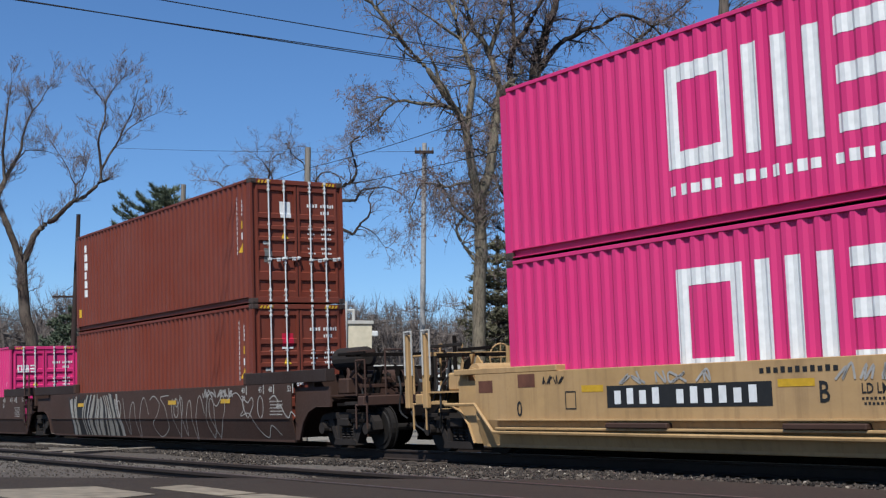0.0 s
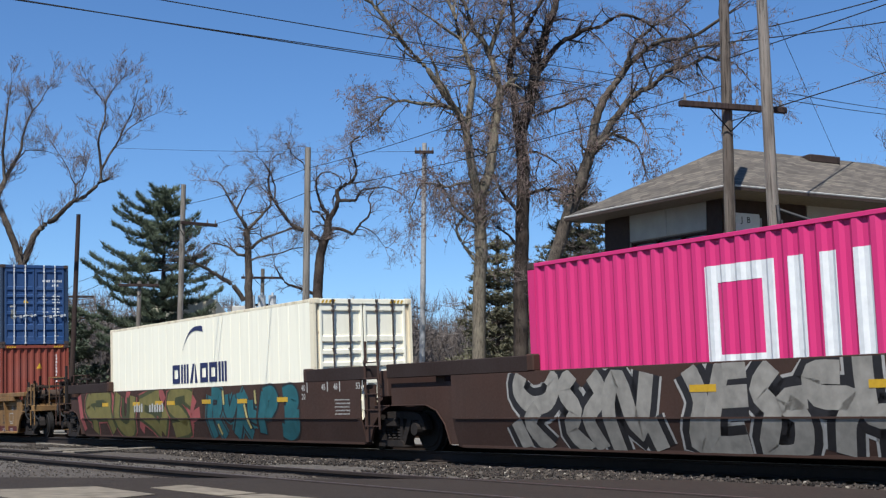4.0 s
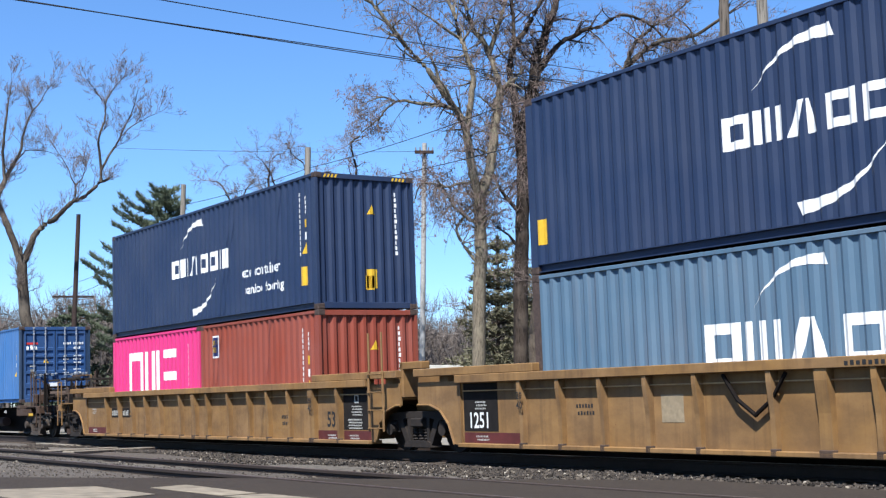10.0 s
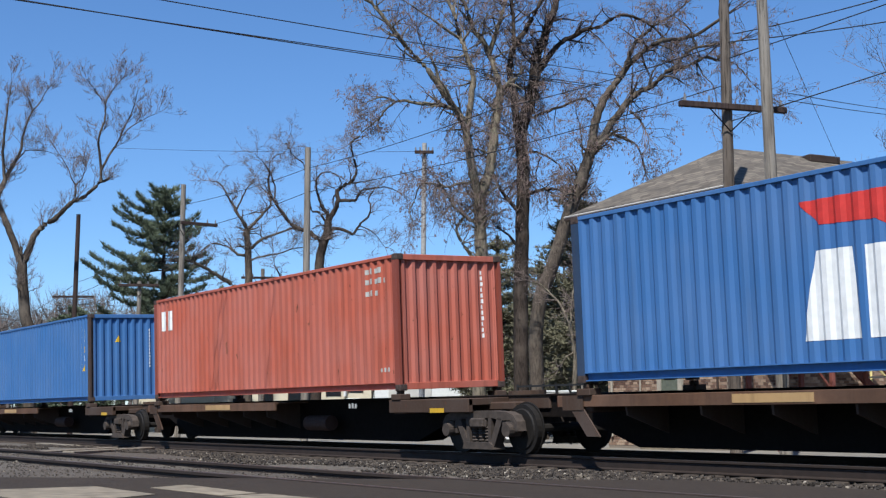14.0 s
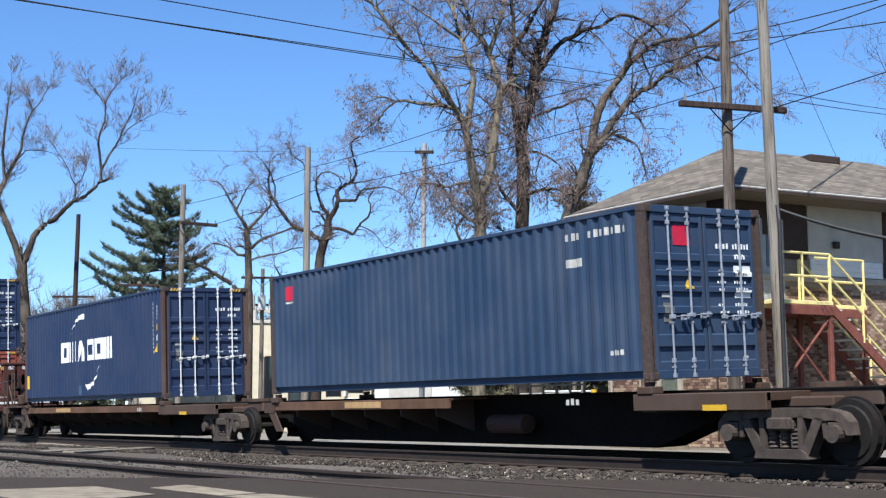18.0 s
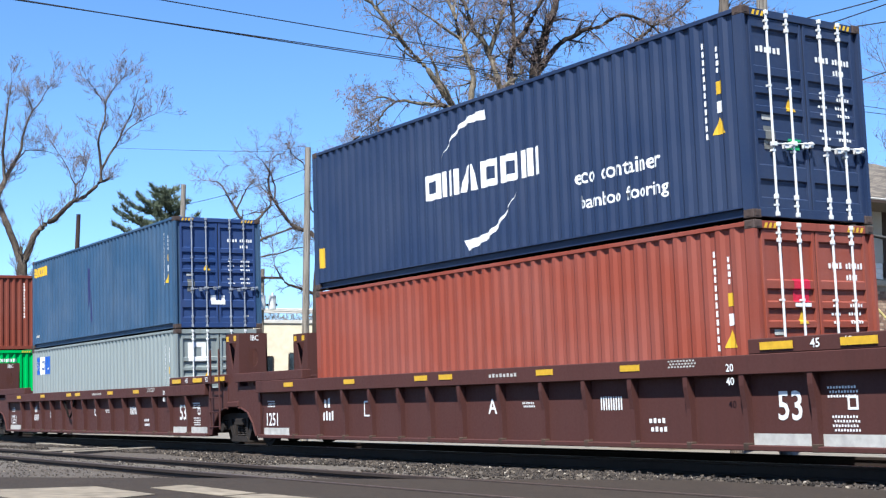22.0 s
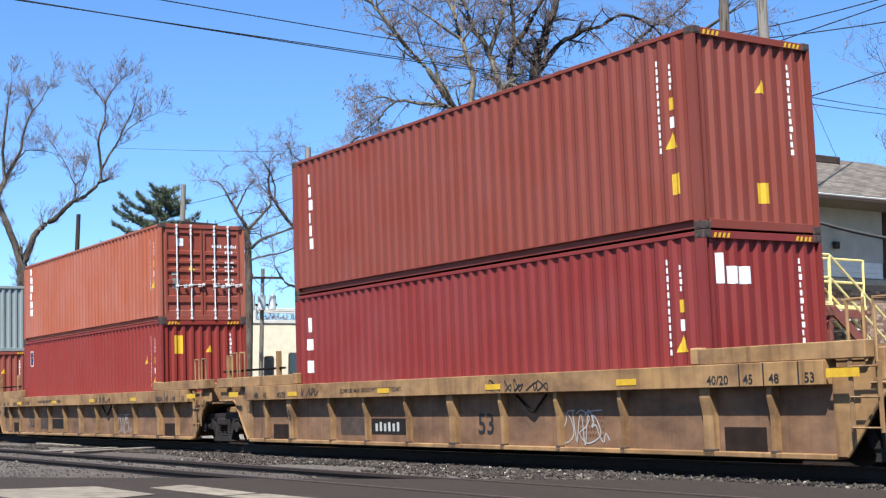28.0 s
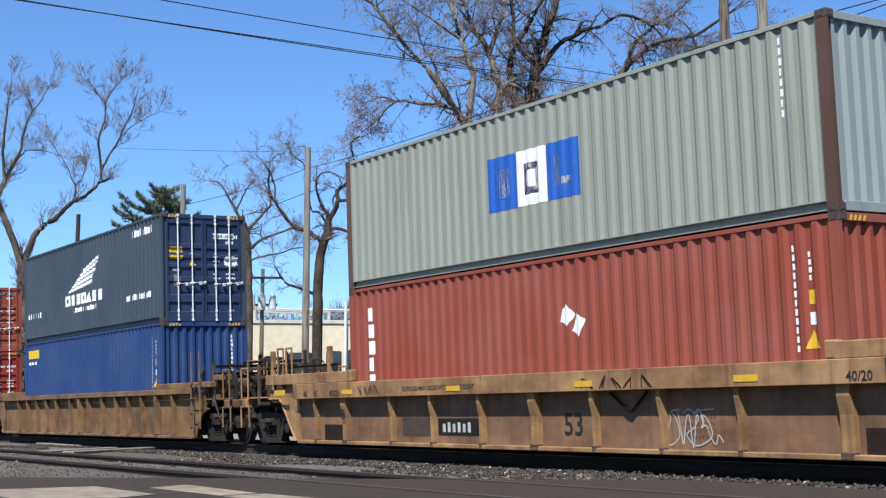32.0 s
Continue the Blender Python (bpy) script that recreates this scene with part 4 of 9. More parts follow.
def well_shell(car, st, x0, x1, mat):
    """Side walls, chords, sills, cross ties and the sloped ends of a well."""
    y, top, low = NEAR, st["top"], st["low"]
    chord = st["chord"]
    for k, mir in enumerate((Matrix(), MIRROR_Y)):
        wall = bmesh.new()
        if st["kind"] == "smooth":
            f = st["fold"]
            prism(wall, [(y, top), (y, f), (y + 0.13, low), (y + 0.16, low), (y + 0.03, f + 0.01), (y + 0.03, top)], x0, x1, "x")
        else:
            box(wall, x0, x1, y + st["inset"], y + st["inset"] + 0.02, low + 0.04, top - chord + 0.01)
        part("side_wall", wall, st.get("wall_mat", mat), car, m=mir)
        c = bmesh.new()
        if st["kind"] == "smooth":
            box(c, x0, x1, y + 0.032, y + 0.16, top - 0.10, top + 0.012, 0.008)
        else:
            box(c, x0, x1, y - st["out"], y + st["inset"] + 0.06, top - chord, top, 0.01)
        part("top_chord", c, mat, car, m=mir)
        sill = bmesh.new()
        if st["kind"] == "smooth":
            box(sill, x0 + 0.1, x1 - 0.1, y + 0.12, y + 0.32, low - 0.02, low + 0.07, 0.01)
        else:
            box(sill, x0, x1, y + 0.02, y + 0.34, low, low + 0.07, 0.01)
        part("side_sill", sill, mat, car, m=mir)
        if st["kind"] == "rib":
            for i, (rx, wide) in enumerate(st["ribs"]):
                w = 0.10 if wide else 0.042
                rb = cached(("rib", st["name"], wide), lambda: mesh_of(prism(bmesh.new(), [(y + 0.0, top - chord), (y + st["inset"], top - chord), (y + st["inset"], low + 0.06), (y + 0.05, low + 0.06), (y + 0.045, low + 0.55), (y + 0.0, top - chord - 0.14)], -w, w, "x"), "rib"))
                rib = part("rib", rb, mat, car, m=mir @ Matrix.Translation((rx, 0, 0)))
                if k == 0:
                    foot = cached(("rib_foot", low, wide), lambda: mesh_of(boxes((-w - 0.012, w + 0.012, y + 0.02, y + 0.125, low - 0.004, low + 0.10), bevel=0.01), "rib_foot"))
                    part("rib_foot", foot, GRIMY, rib)
    cross = cached(("cross", low), lambda: mesh_of(boxes((-0.15, 0.15, NEAR + 0.2, -NEAR - 0.2, low - 0.0, low + 0.10), bevel=0.01), "cross_tie"))
    for rx in (MID - 5.7, MID - 2.9, MID, MID + 2.9, MID + 5.7):
        part("cross_tie", cross, mat, car, m=Matrix.Translation((rx, 0, 0)))


def well_end(car, st, xw, xt, s, mat, coupled=False):
    """The closed end of a well, from its wall end xw out over the truck at xt; s: outward sign."""
    y, top = NEAR, st["top"]
    reach = xt - s * 0.30
    lo, hi = min(xw, reach), max(xw, reach)
    bm = bmesh.new()
    prism(bm, [(xw - s * 0.9, st["low"] + 0.05), (xw - s * 0.86, st["low"] + 0.05), (xw + s * 0.55, 0.98), (xw + s * 0.55, 1.02), (xw + s * 0.50, 1.02)], -1.2, 1.2)
    part("end_bulkhead", bm, mat, car)
    bm = boxes((lo, hi, -1.22, 1.22, 0.96, 1.01), (min(xw, xt), max(xw, xt), -0.33, 0.33, 0.72, 0.96), bevel=0.008)
    part("end_platform", bm, mat, car)
    # side plates beside the truck, arched over the wheels
    arch = [(xw, st["low"] + 0.04), (xw, top - 0.1), (reach, top - 0.1), (reach, 0.86), (xw + s * 0.95, 0.86), (xw + s * 0.62, 0.76), (xw + s * 0.36, 0.52), (xw + s * 0.20, st["low"] + 0.04)]
    if st["name"] == "heavy":
        arch = [(xw, st["low"] + 0.04), (xw, top - 0.1), (reach, top - 0.1), (reach, 1.04), (xw + s * 0.9, 1.04), (xw + s * 0.62, 0.72), (xw + s * 0.4, 0.42), (xw + s * 0.18, st["low"] + 0.04)]
    for mir in (Matrix(), MIRROR_Y):
        part("end_plate", prism(bmesh.new(), arch if s > 0 else arch[::-1], y + 0.10, y + 0.14), mat, car, m=mir)
        lip = bmesh.new()
        pts = arch[3:]
        for a, b in zip(pts, pts[1:]):
            d = Vector((b[0] - a[0], b[1] - a[1])).normalized() * 0.0
            rod(lip, (a[0], y + 0.085, a[1]), (b[0], y + 0.085, b[1]), 0.012 if st["name"] == "smooth" else 0.024, seg=6)
        part("wheel_arch_rim", lip, mat, car, m=mir)
        box_top = bmesh.new()
        over = xt + s * 0.25 if coupled else reach
        box(box_top, min(xw - s * 2.2, over), max(xw - s * 2.2, over), y + 0.0, y + 0.22, top + 0.0, top + st["rise"], 0.012)
        part("raised_chord", box_top, BLACK_BROWN if st["name"] == "smooth" else mat, car, m=mir)
        for j, k in enumerate((0.10, 0.45)):
            if st["rise"] > 0.2:
                part("guide_post", boxes((xw - s * 2.25 - 0.10, xw - s * 2.25 + 0.10, y + 0.005, y + 0.16, top + 0.005, top + st["rise"] + 0.02), bevel=0.02), mat, car, m=mir) if j == 0 else None
    beam = boxes((xw + s * 0.60 - 0.15, xw + s * 0.60 + 0.15, -1.2, 1.2, 1.02, top + st["rise"] * 0.6), bevel=0.02)
    part("end_beam", beam, mat, car)


RIB_AT = [(-6.4, 0), (-5.4, 0), (-4.4, 0), (-3.4, 0), (-2.4, 0), (-1.05, 0), (-0.2, 1), (0.6, 0), (1.8, 0), (2.9, 0), (3.85, 0), (4.85, 0), (5.9, 1), (7.0, 0)]
YELLOW_CAR = dict(name="yellow", kind="rib", top=1.37, low=0.13, chord=0.14, rise=0.14, inset=0.143, out=0.02, ribs=[(MID + a, w) for a, w in RIB_AT])
MAROON_CAR = dict(name="maroon", kind="rib", top=1.45, low=0.20, chord=0.26, rise=0.20, inset=0.143, out=0.01, ribs=[(MID + a, 0) for a in (-7.0, -5.9, -4.85, -3.8, -2.75, -1.75, -0.75, 0.4, 1.55, 2.6, 3.65, 4.8, 5.85, 7.0)])
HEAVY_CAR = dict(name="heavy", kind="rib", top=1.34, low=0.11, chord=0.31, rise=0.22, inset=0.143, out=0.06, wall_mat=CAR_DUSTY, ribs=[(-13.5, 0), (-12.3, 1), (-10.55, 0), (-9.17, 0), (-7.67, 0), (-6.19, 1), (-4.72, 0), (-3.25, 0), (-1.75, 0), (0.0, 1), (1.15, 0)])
SMOOTH_CAR = dict(name="smooth", kind="smooth", top=1.37, low=0.13, chord=0.1, rise=0.26, fold=0.63)
TAN_CAR = dict(name="tan", kind="smooth", top=1.36, low=0.16, chord=0.1, rise=0.10, fold=0.60)


def well_car(s, label, st, mat, right, left, ends="jj", wall=(-14.3, 2.1), own=(True, True)):
    """right, left: truck centres from the boxes' front end. ends: right and left, j for a joint, c for a coupler.
    own: whether the trucks at these ends belong to this unit."""
    car = thing("well_car", label, "rail car", "cars of the train")
    well_shell(car, st, wall[0], wall[1], mat)
    well_end(car, st, wall[1], right, 1, mat, ends[0] == "c" and st["name"] == "yellow")
    well_end(car, st, wall[0], left, -1, mat)
    for x, sg, kind, mine in ((right, 1, ends[0], own[0]), (left, -1, ends[1], own[1])):
        if mine:
            truck(car, x)
        if kind == "c":
            coupler(car, x + sg * 0.85, sg, mat)
            part("draft_sill", boxes((min(x - sg * 0.4, x + sg * 0.95), max(x - sg * 0.4, x + sg * 0.95), -0.30, 0.30, 0.66, 0.98), bevel=0.02), mat, car)
            part("end_sill", boxes((x + sg * 0.95 - 0.12, x + sg * 0.95 + 0.12, -1.3, 1.3, 0.86, 1.06), bevel=0.02), mat, car)
            part("walkway", boxes((min(x - sg * 0.3, x + sg * 0.95), max(x - sg * 0.3, x + sg * 0.95), -1.25, 1.25, 1.07, 1.10)), mat, car)
            for y in (-1.28, 1.28):
                hoop(car, x + sg * 0.95, y, 1.06, 1.75, mat, 0.34, 0.02, "handrail")
                hoop(car, x + sg * 0.95, y, 0.42, 0.88, mat, 0.42, 0.02, "step")
            hoop(car, x + sg * 1.02, -0.5, 1.06, 1.95, mat, 0.5, 0.02, "handrail", "y")
        elif mine:
            articulation(car, x, mat)
    MOVING.append((car, s, 0.0))
    return car


UNITS = []
# tan car at the head
a = well_car(161.55, "tan-yellow well car with graffiti and a black plate", TAN_CAR, CAR_TAN, 5.0, 147.6 - 161.55, "jc", (-13.0, 2.6))
UNITS.append(a)
# three brown smooth-sided units
for ref, rt, lt, ends, own, text in ((139.65, 143.6, 123.4, "cj", (True, True), "dark brown smooth-sided well car with silver graffiti"),
                                     (120.35, 123.4, 103.6, "jj", (False, True), "dark brown well car with broad silver graffiti letters"),
                                     (100.8, 103.6, 85.0, "jc", (False, True), "dark brown well car with green and teal graffiti")):
    UNITS.append(well_car(ref, text, SMOOTH_CAR, CAR_BROWN, rt - ref, lt - ref, ends, own=own))
# three mustard ribbed units
for ref, rt, lt, ends, own in ((77.45, 80.45, 61.5, "cj", (True, True)), (57.85, 61.5, 41.9, "jj", (False, True)), (38.4, 41.9, 22.55, "jc", (False, True))):
    UNITS.append(well_car(ref, "weathered mustard-yellow ribbed well car", YELLOW_CAR, CAR_YELLOW, rt - ref, lt - ref, ends, own=own))
# five spine units: a slender middle beam with side decks at the ends
def spine_car(s, label, right, left, ends, own, deck=-5.3):
    car = thing("spine_car", label, "rail car", "cars of the train")
    mat = CAR_RUST
    bm = bmesh.new()
    prism(bm, [(left, 0.62), (left + 1.8, 0.60), (left + 3.2, 0.13), (right - 3.2, 0.13), (right - 1.8, 0.60), (right, 0.62), (right, 0.96), (left, 0.96)], -0.30, 0.30)
    part("centre_beam", bm, STEEL_DARK, car)
    part("beam_flange", boxes((left, right, -0.36, 0.36, 0.962, 0.99), bevel=0.006), STEEL_DARK, car)
    for mir in (Matrix(), MIRROR_Y):
        d = bmesh.new()
        box(d, -12.75, deck, -1.17, -0.34, 0.93, 0.965, 0.004)
        box(d, -12.75, deck, -1.19, -1.13, 0.79, 0.968, 0.006)
        part("side_deck", d, DECK_RUST, car, "orange-rusty deck plate", m=mir)
        for x in (-11.2, -9.66, -8.35, -7.0, -5.8) + ((-4.5, -3.2, -1.9) if deck > -1 else ()):
            part("bracket", cached("spine_bracket", lambda: mesh_of(prism(bmesh.new(), [(-1.15, 0.92), (-0.30, 0.92), (-0.30, 0.36), (-0.42, 0.40), (-1.12, 0.66)], -0.02, 0.02, "x"), "bracket")), mat, car, m=mir @ Matrix.Translation((x, 0, 0)))
        e = bmesh.new()
        box(e, -0.42, right - 0.1, -1.20, -0.34, 0.84, 0.955, 0.006)
        box(e, -0.42, right - 0.1, -1.22, -1.12, 0.72, 0.96, 0.01)
        part("end_deck", e, mat, car, m=mir)
        part("step_plate", prism(bmesh.new(), [(-12.45, 0.80), (-12.15, 0.80), (-11.75, 0.34), (-12.05, 0.34)], -1.20, -1.17), mat, car, m=mir)
        part("deck_plate", boxes((-12.6, -12.1, -1.21, -1.195, 0.74, 0.97)), mat, car, m=mir)
        for x in (-0.15, -12.05):
            part("container_pedestal", boxes((x - 0.16, x + 0.16, -1.24, -1.0, 0.96, 1.07), (x - 0.06, x + 0.06, -1.18, -1.06, 1.07, 1.14), bevel=0.012), mat, car, m=mir)
    bol = boxes((-0.30, 0.06, -1.2, 1.2, 0.70, 0.93), (-12.3, -11.95, -1.15, 1.15, 0.70, 0.93), bevel=0.02)
    part("bolster_beam", bol, mat, car)
    if deck < -1:
        tank = bmesh.new()
        rod(tank, (-4.75, -0.62, 0.50), (-3.75, -0.62, 0.50), 0.16, seg=16)
        part("air_reservoir", tank, CAR_BROWN, car, "dull red-brown air tank")
    for x, sg, kind, mine in ((right, 1, ends[0], own[0]), (left, -1, ends[1], own[1])):
        if mine:
            truck(car, x, DUSTY_TRUCK)
        if kind == "c":
            coupler(car, x + sg * 0.9, sg, mat)
            part("end_sill", boxes((x + sg * 1.0 - 0.14, x + sg * 1.0 + 0.14, -1.35, 1.35, 0.78, 1.02), bevel=0.02), mat, car)
            part("end_platform", boxes((min(x - sg * 0.8, x + sg), max(x - sg * 0.8, x + sg), -1.25, 1.25, 1.0, 1.04)), mat, car)
            for y in (-1.3, 1.3):
                hoop(car, x + sg * 0.95, y, 1.02, 1.9, mat, 0.4, 0.02, "handrail")
                hoop(car, x + sg * 0.95, y, 0.36, 0.80, mat, 0.42, 0.022, "step")
            hoop(car, x + sg * 0.2, -1.26, 1.04, 2.15, mat, 0.3, 0.022, "handrail")
        elif mine:
            articulation(car, x, mat)
    MOVING.append((car, s, 0.0))
    return car


SP = [(17.17, 18.5, 2.1, "cj", (True, True)), (-0.2, 2.1, -15.5, "jj", (False, True)), (-17.5, -15.5, -32.8, "jj", (False, True)),
      (-35.05, -32.8, -50.2, "jj", (False, True)), (-53.45, -50.2, -66.7, "jc", (False, True))]
for ref, rt, lt, ends, own in SP:
    UNITS.append(spine_car(ref, "rusty brown spine car with narrow side decks", rt - ref, lt - ref, ends, own, -0.44 if ref == -53.45 else -5.3))
# three maroon ribbed units
for ref, rt, lt, ends, own in ((-74.6, -70.85, -90.8, "cj", (True, True)), (-94.3, -90.8, -110.65, "jj", (False, True)), (-114.2, -110.65, -131.1, "jc", (False, True))):
    UNITS.append(well_car(ref, "maroon ribbed well car with white stencils", MAROON_CAR, CAR_MAROON, rt - ref, lt - ref, ends, (-14.8, 2.1), own))
# three tan units with a deep top chord
for ref, rt, lt, ends, own in ((-138.0, -135.0, -154.25, "cj", (True, True)), (-157.75, -154.25, -173.95, "jj", (False, True)), (-177.3, -173.95, -193.3, "jc", (False, True))):
    UNITS.append(well_car(ref, "tan well car with a deep top chord", HEAVY_CAR, CAR_HEAVY, rt - ref, lt - ref, ends, own=own))
# the last two
for ref, rt, lt, ends, own in ((-199.3, -196.2, -215.9, "cj", (True, True)), (-220.2, -215.9, -235.5, "jc", (False, True))):
    UNITS.append(well_car(ref, "dirty ochre ribbed well car", YELLOW_CAR, CAR_OCHRE, rt - ref, lt - ref, ends, own=own))
# ---- ground, road and tracks ----
ASPHALT = plain("worn_asphalt", (0.032, 0.0235, 0.0160), 0.95, 0.0, 0.5, 26, 0.5, 0.2)
CONCRETE = plain("pale_concrete", (0.190, 0.158, 0.112), 0.85, 0.0, 0.5, 6, 0.2)


def ground_height(x, y):
    n = noise.noise((x * 0.35, y * 0.35, 0.0)) * 0.03 + noise.noise((x * 1.7, y * 1.7, 3.0)) * 0.02
    base = float(np.interp(y, [-50, 4, 5.2, 6.0, 8.2, 9.2, 10.6, 11.8, 12.7, 13.3, 15.6, 16.6, 19, 60], [-0.12, -0.10, -0.10, -0.085, -0.085, -0.12, -0.10, -0.13, -0.22, -0.23, -0.23, -0.20, -0.12, -0.05]))
    return base + n * (1.0 if -2 < y < 40 else 0.3)


def grid_lines(lo, hi, step, far):
    inner = list(np.arange(lo, hi + 1e-6, step))
    out, d, left, right = [], step, [], []
    while d < far:
        d *= 1.6
        left.append(lo - d), right.append(hi + d)
    return left[::-1] + inner + right


gx, gy = grid_lines(-64, 6, 0.5, 2400), grid_lines(0, 34, 0.35, 2400)
verts = [(x, y, ground_height(x, y)) for y in gy for x in gx]
nx = len(gx)
faces = [(j * nx + i, j * nx + i + 1, (j + 1) * nx + i + 1, (j + 1) * nx + i) for j in range(len(gy) - 1) for i in range(nx - 1)]
gm = bpy.data.meshes.new("ground")
gm.from_pydata(verts, [], faces)
gm.shade_smooth()
GROUND_MAT, n_, l_, b_ = material("gravel_and_dry_grass", 0.95)
c1 = ramp(n_, l_, noise_at(n_, l_, 26, 6, shift=False), [(0.3, (0.030, 0.0225, 0.0155)), (0.7, (0.082, 0.064, 0.046))])
c2 = ramp(n_, l_, noise_at(n_, l_, 8, 6, shift=False), [(0.3, (0.042, 0.0336, 0.0245)), (0.7, (0.119, 0.101, 0.077))])
dust = blend(n_, l_, ramp(n_, l_, noise_at(n_, l_, 0.16, 4, shift=False), [(0.42, GREY3(0)), (0.6, GREY3(1))]), c1, c2)
# ground turned near-black from the main line outward, for the train's shade; ragged edge
place, axes, shade_edge = n_.new("ShaderNodeTexCoord"), n_.new("ShaderNodeSeparateXYZ"), n_.new("ShaderNodeMath")
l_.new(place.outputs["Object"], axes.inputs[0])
shade_edge.operation = "MULTIPLY_ADD"
l_.new(noise_at(n_, l_, 1.6, 5, shift=False), shade_edge.inputs[0])
shade_edge.inputs[1].default_value = 0.9
l_.new(axes.outputs["Y"], shade_edge.inputs[2])
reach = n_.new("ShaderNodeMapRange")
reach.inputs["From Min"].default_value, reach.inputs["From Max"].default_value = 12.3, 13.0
l_.new(shade_edge.outputs[0], reach.inputs["Value"])
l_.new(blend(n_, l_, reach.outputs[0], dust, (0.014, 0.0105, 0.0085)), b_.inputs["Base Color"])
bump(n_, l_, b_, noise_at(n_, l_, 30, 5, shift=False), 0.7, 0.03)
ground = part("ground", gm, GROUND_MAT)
tagged(ground, "dusty grey gravel ground with ballast along the tracks", "ground", kind="structure")


def slab(name, pts, z0, z1, mat, label, category):
    ob = part(name, prism(bmesh.new(), pts, z0, z1, "z"), mat)
    return tagged(ob, label, category, kind="structure")


# the street crosses the near track on the skew
slab("road", [(-14.6, 3.9), (-9.9, 9.7), (6.0, 9.7), (40, 9.7), (40, -40), (-60, -40), (-60, 3.4), (-20, 3.6)], -0.30, -0.012, ASPHALT, "worn grey asphalt street crossing the track", "road")
for pts in ([(-11.9, 3.0), (-9.6, 3.0), (-10.43, 4.14), (-11.95, 4.17)], [(-11.45, 4.50), (-9.96, 4.52), (-10.12, 4.91), (-11.79, 4.98)], [(-9.88, 4.5), (-8.6, 4.5), (-8.8, 5.0), (-10.0, 4.93)]):
    slab("pavement", pts, -0.011, -0.006, CONCRETE, "pale worn concrete patch in the street", "pavement")
LOT = plain("sunlit_pale_lot", (0.175, 0.158, 0.13), 0.95, 0.0, 0.3, 3, 0.3)
slab("pavement", [(-95, 17.6), (25, 17.6), (25, 46), (-95, 46)], -0.30, -0.075, LOT, "pale dusty concrete lot beyond the tracks", "pavement")


def rail_mesh(length):
    bm, top = bmesh.new(), bmesh.new()
    prof = [(-0.07, -0.185), (0.07, -0.185), (0.07, -0.172), (0.012, -0.155), (0.012, -0.045), (0.036, -0.034), (0.036, -0.006), (0.030, -0.001), (-0.030, -0.001), (-0.036, -0.006), (-0.036, -0.034), (-0.012, -0.045), (-0.012, -0.155), (-0.07, -0.172)]
    prism(bm, prof, 0, length, "x")
    box(top, 0, length, -0.028, 0.028, -0.001, 0.0015)
    return mesh_of(bm, "rail"), mesh_of(top, "running_surface")


def railway(name, label, y, z, cant, x0, x1, ties=True):
    ob = thing(name, label, "track", m=pose(0, y, z, cant))
    tagged(ob, kind="structure")
    rail, top = rail_mesh(x1 - x0)
    for s in (-1, 1):
        r = part("rail", rail, RAIL_SIDE, ob, "rust-brown steel rail", Matrix.Translation((x0, s * 0.753, 0)))
        part("running_surface", top, RAIL_TOP if y > 10 else RAIL_TOP_DULL, r, "polished rail head" if y > 10 else "dull rusty rail head")
    return ob


main = railway("main_track", "main line track with rusty rails on ballast", TRACK_Y, TRACK_Z, CANT, -420, 360)
side = railway("near_track", "side track with rusty rails sunk in dirt", 7.0, 0.0, 0, -420, 360)
tie_mesh = mesh_of(boxes((-0.115, 0.115, -1.3, 1.3, -0.36, -0.187), bevel=0.012), "tie")
for i in range(104):
    part("tie", tie_mesh, TIE_WOOD, main, "" if i else "weathered timber tie", pose(-60 + i * 0.53 + random.uniform(-0.02, 0.02), 0, random.uniform(-0.012, 0.0), 0, 0, random.uniform(-1, 1)))
for i in range(86):
    part("tie", tie_mesh, TIE_WOOD, side, "", pose(-60 + i * 0.53, 0, random.uniform(-0.012, 0.0) + 0.03, 0, 0, random.uniform(-1.5, 1.5)))


def stones(name, label, spots, mat, lo, hi, seed):
    """Many small broken stones joined in one mesh."""
    rnd = random.Random(seed)
    vs, fs = [], []
    tri = [(0, 2, 4), (2, 1, 4), (1, 3, 4), (3, 0, 4), (2, 0, 5), (1, 2, 5), (3, 1, 5), (0, 3, 5)]
    for x, y, z in spots:
        r = rnd.uniform(lo, hi)
        q = Euler((rnd.uniform(0, 6), rnd.uniform(0, 6), rnd.uniform(0, 6))).to_matrix()
        k = len(vs)
        for a in ((1, 0, 0), (-1, 0, 0), (0, 1, 0), (0, -1, 0), (0, 0, 1), (0, 0, -1)):
            p = q @ (Vector(a) * r * rnd.uniform(0.6, 1.2))
            vs.append((x + p.x, y + p.y, z + p.z))
        fs += [tuple(k + i for i in f) for f in tri]
    me = bpy.data.meshes.new(name)
    me.from_pydata(vs, [], fs)
    return tagged(part(name, me, mat), label, "ballast", kind="stuff")


STONE, n_, l_, b_ = material("broken_stone", 0.9)
geo = n_.new("ShaderNodeNewGeometry")
l_.new(ramp(n_, l_, geo.outputs["Random Per Island"], [(0.0, (0.012, 0.0085, 0.006)), (0.65, (0.035, 0.026, 0.018)), (0.94, (0.068, 0.053, 0.038)), (1.0, (0.25, 0.215, 0.165))]), b_.inputs["Base Color"])
rnd = random.Random(5)
spots = []
for i in range(26000):
    x = rnd.uniform(-56, -6.5)
    y = rnd.triangular(8.4, 12.3, 10.5)
    if noise.noise((x * 0.22, y * 0.8, 7.0)) < -0.12 + max(0.0, (-24 - x) * 0.02):
        continue
    spots.append((x, y, ground_height(x, y) + rnd.uniform(-0.01, 0.03)))
grit = []
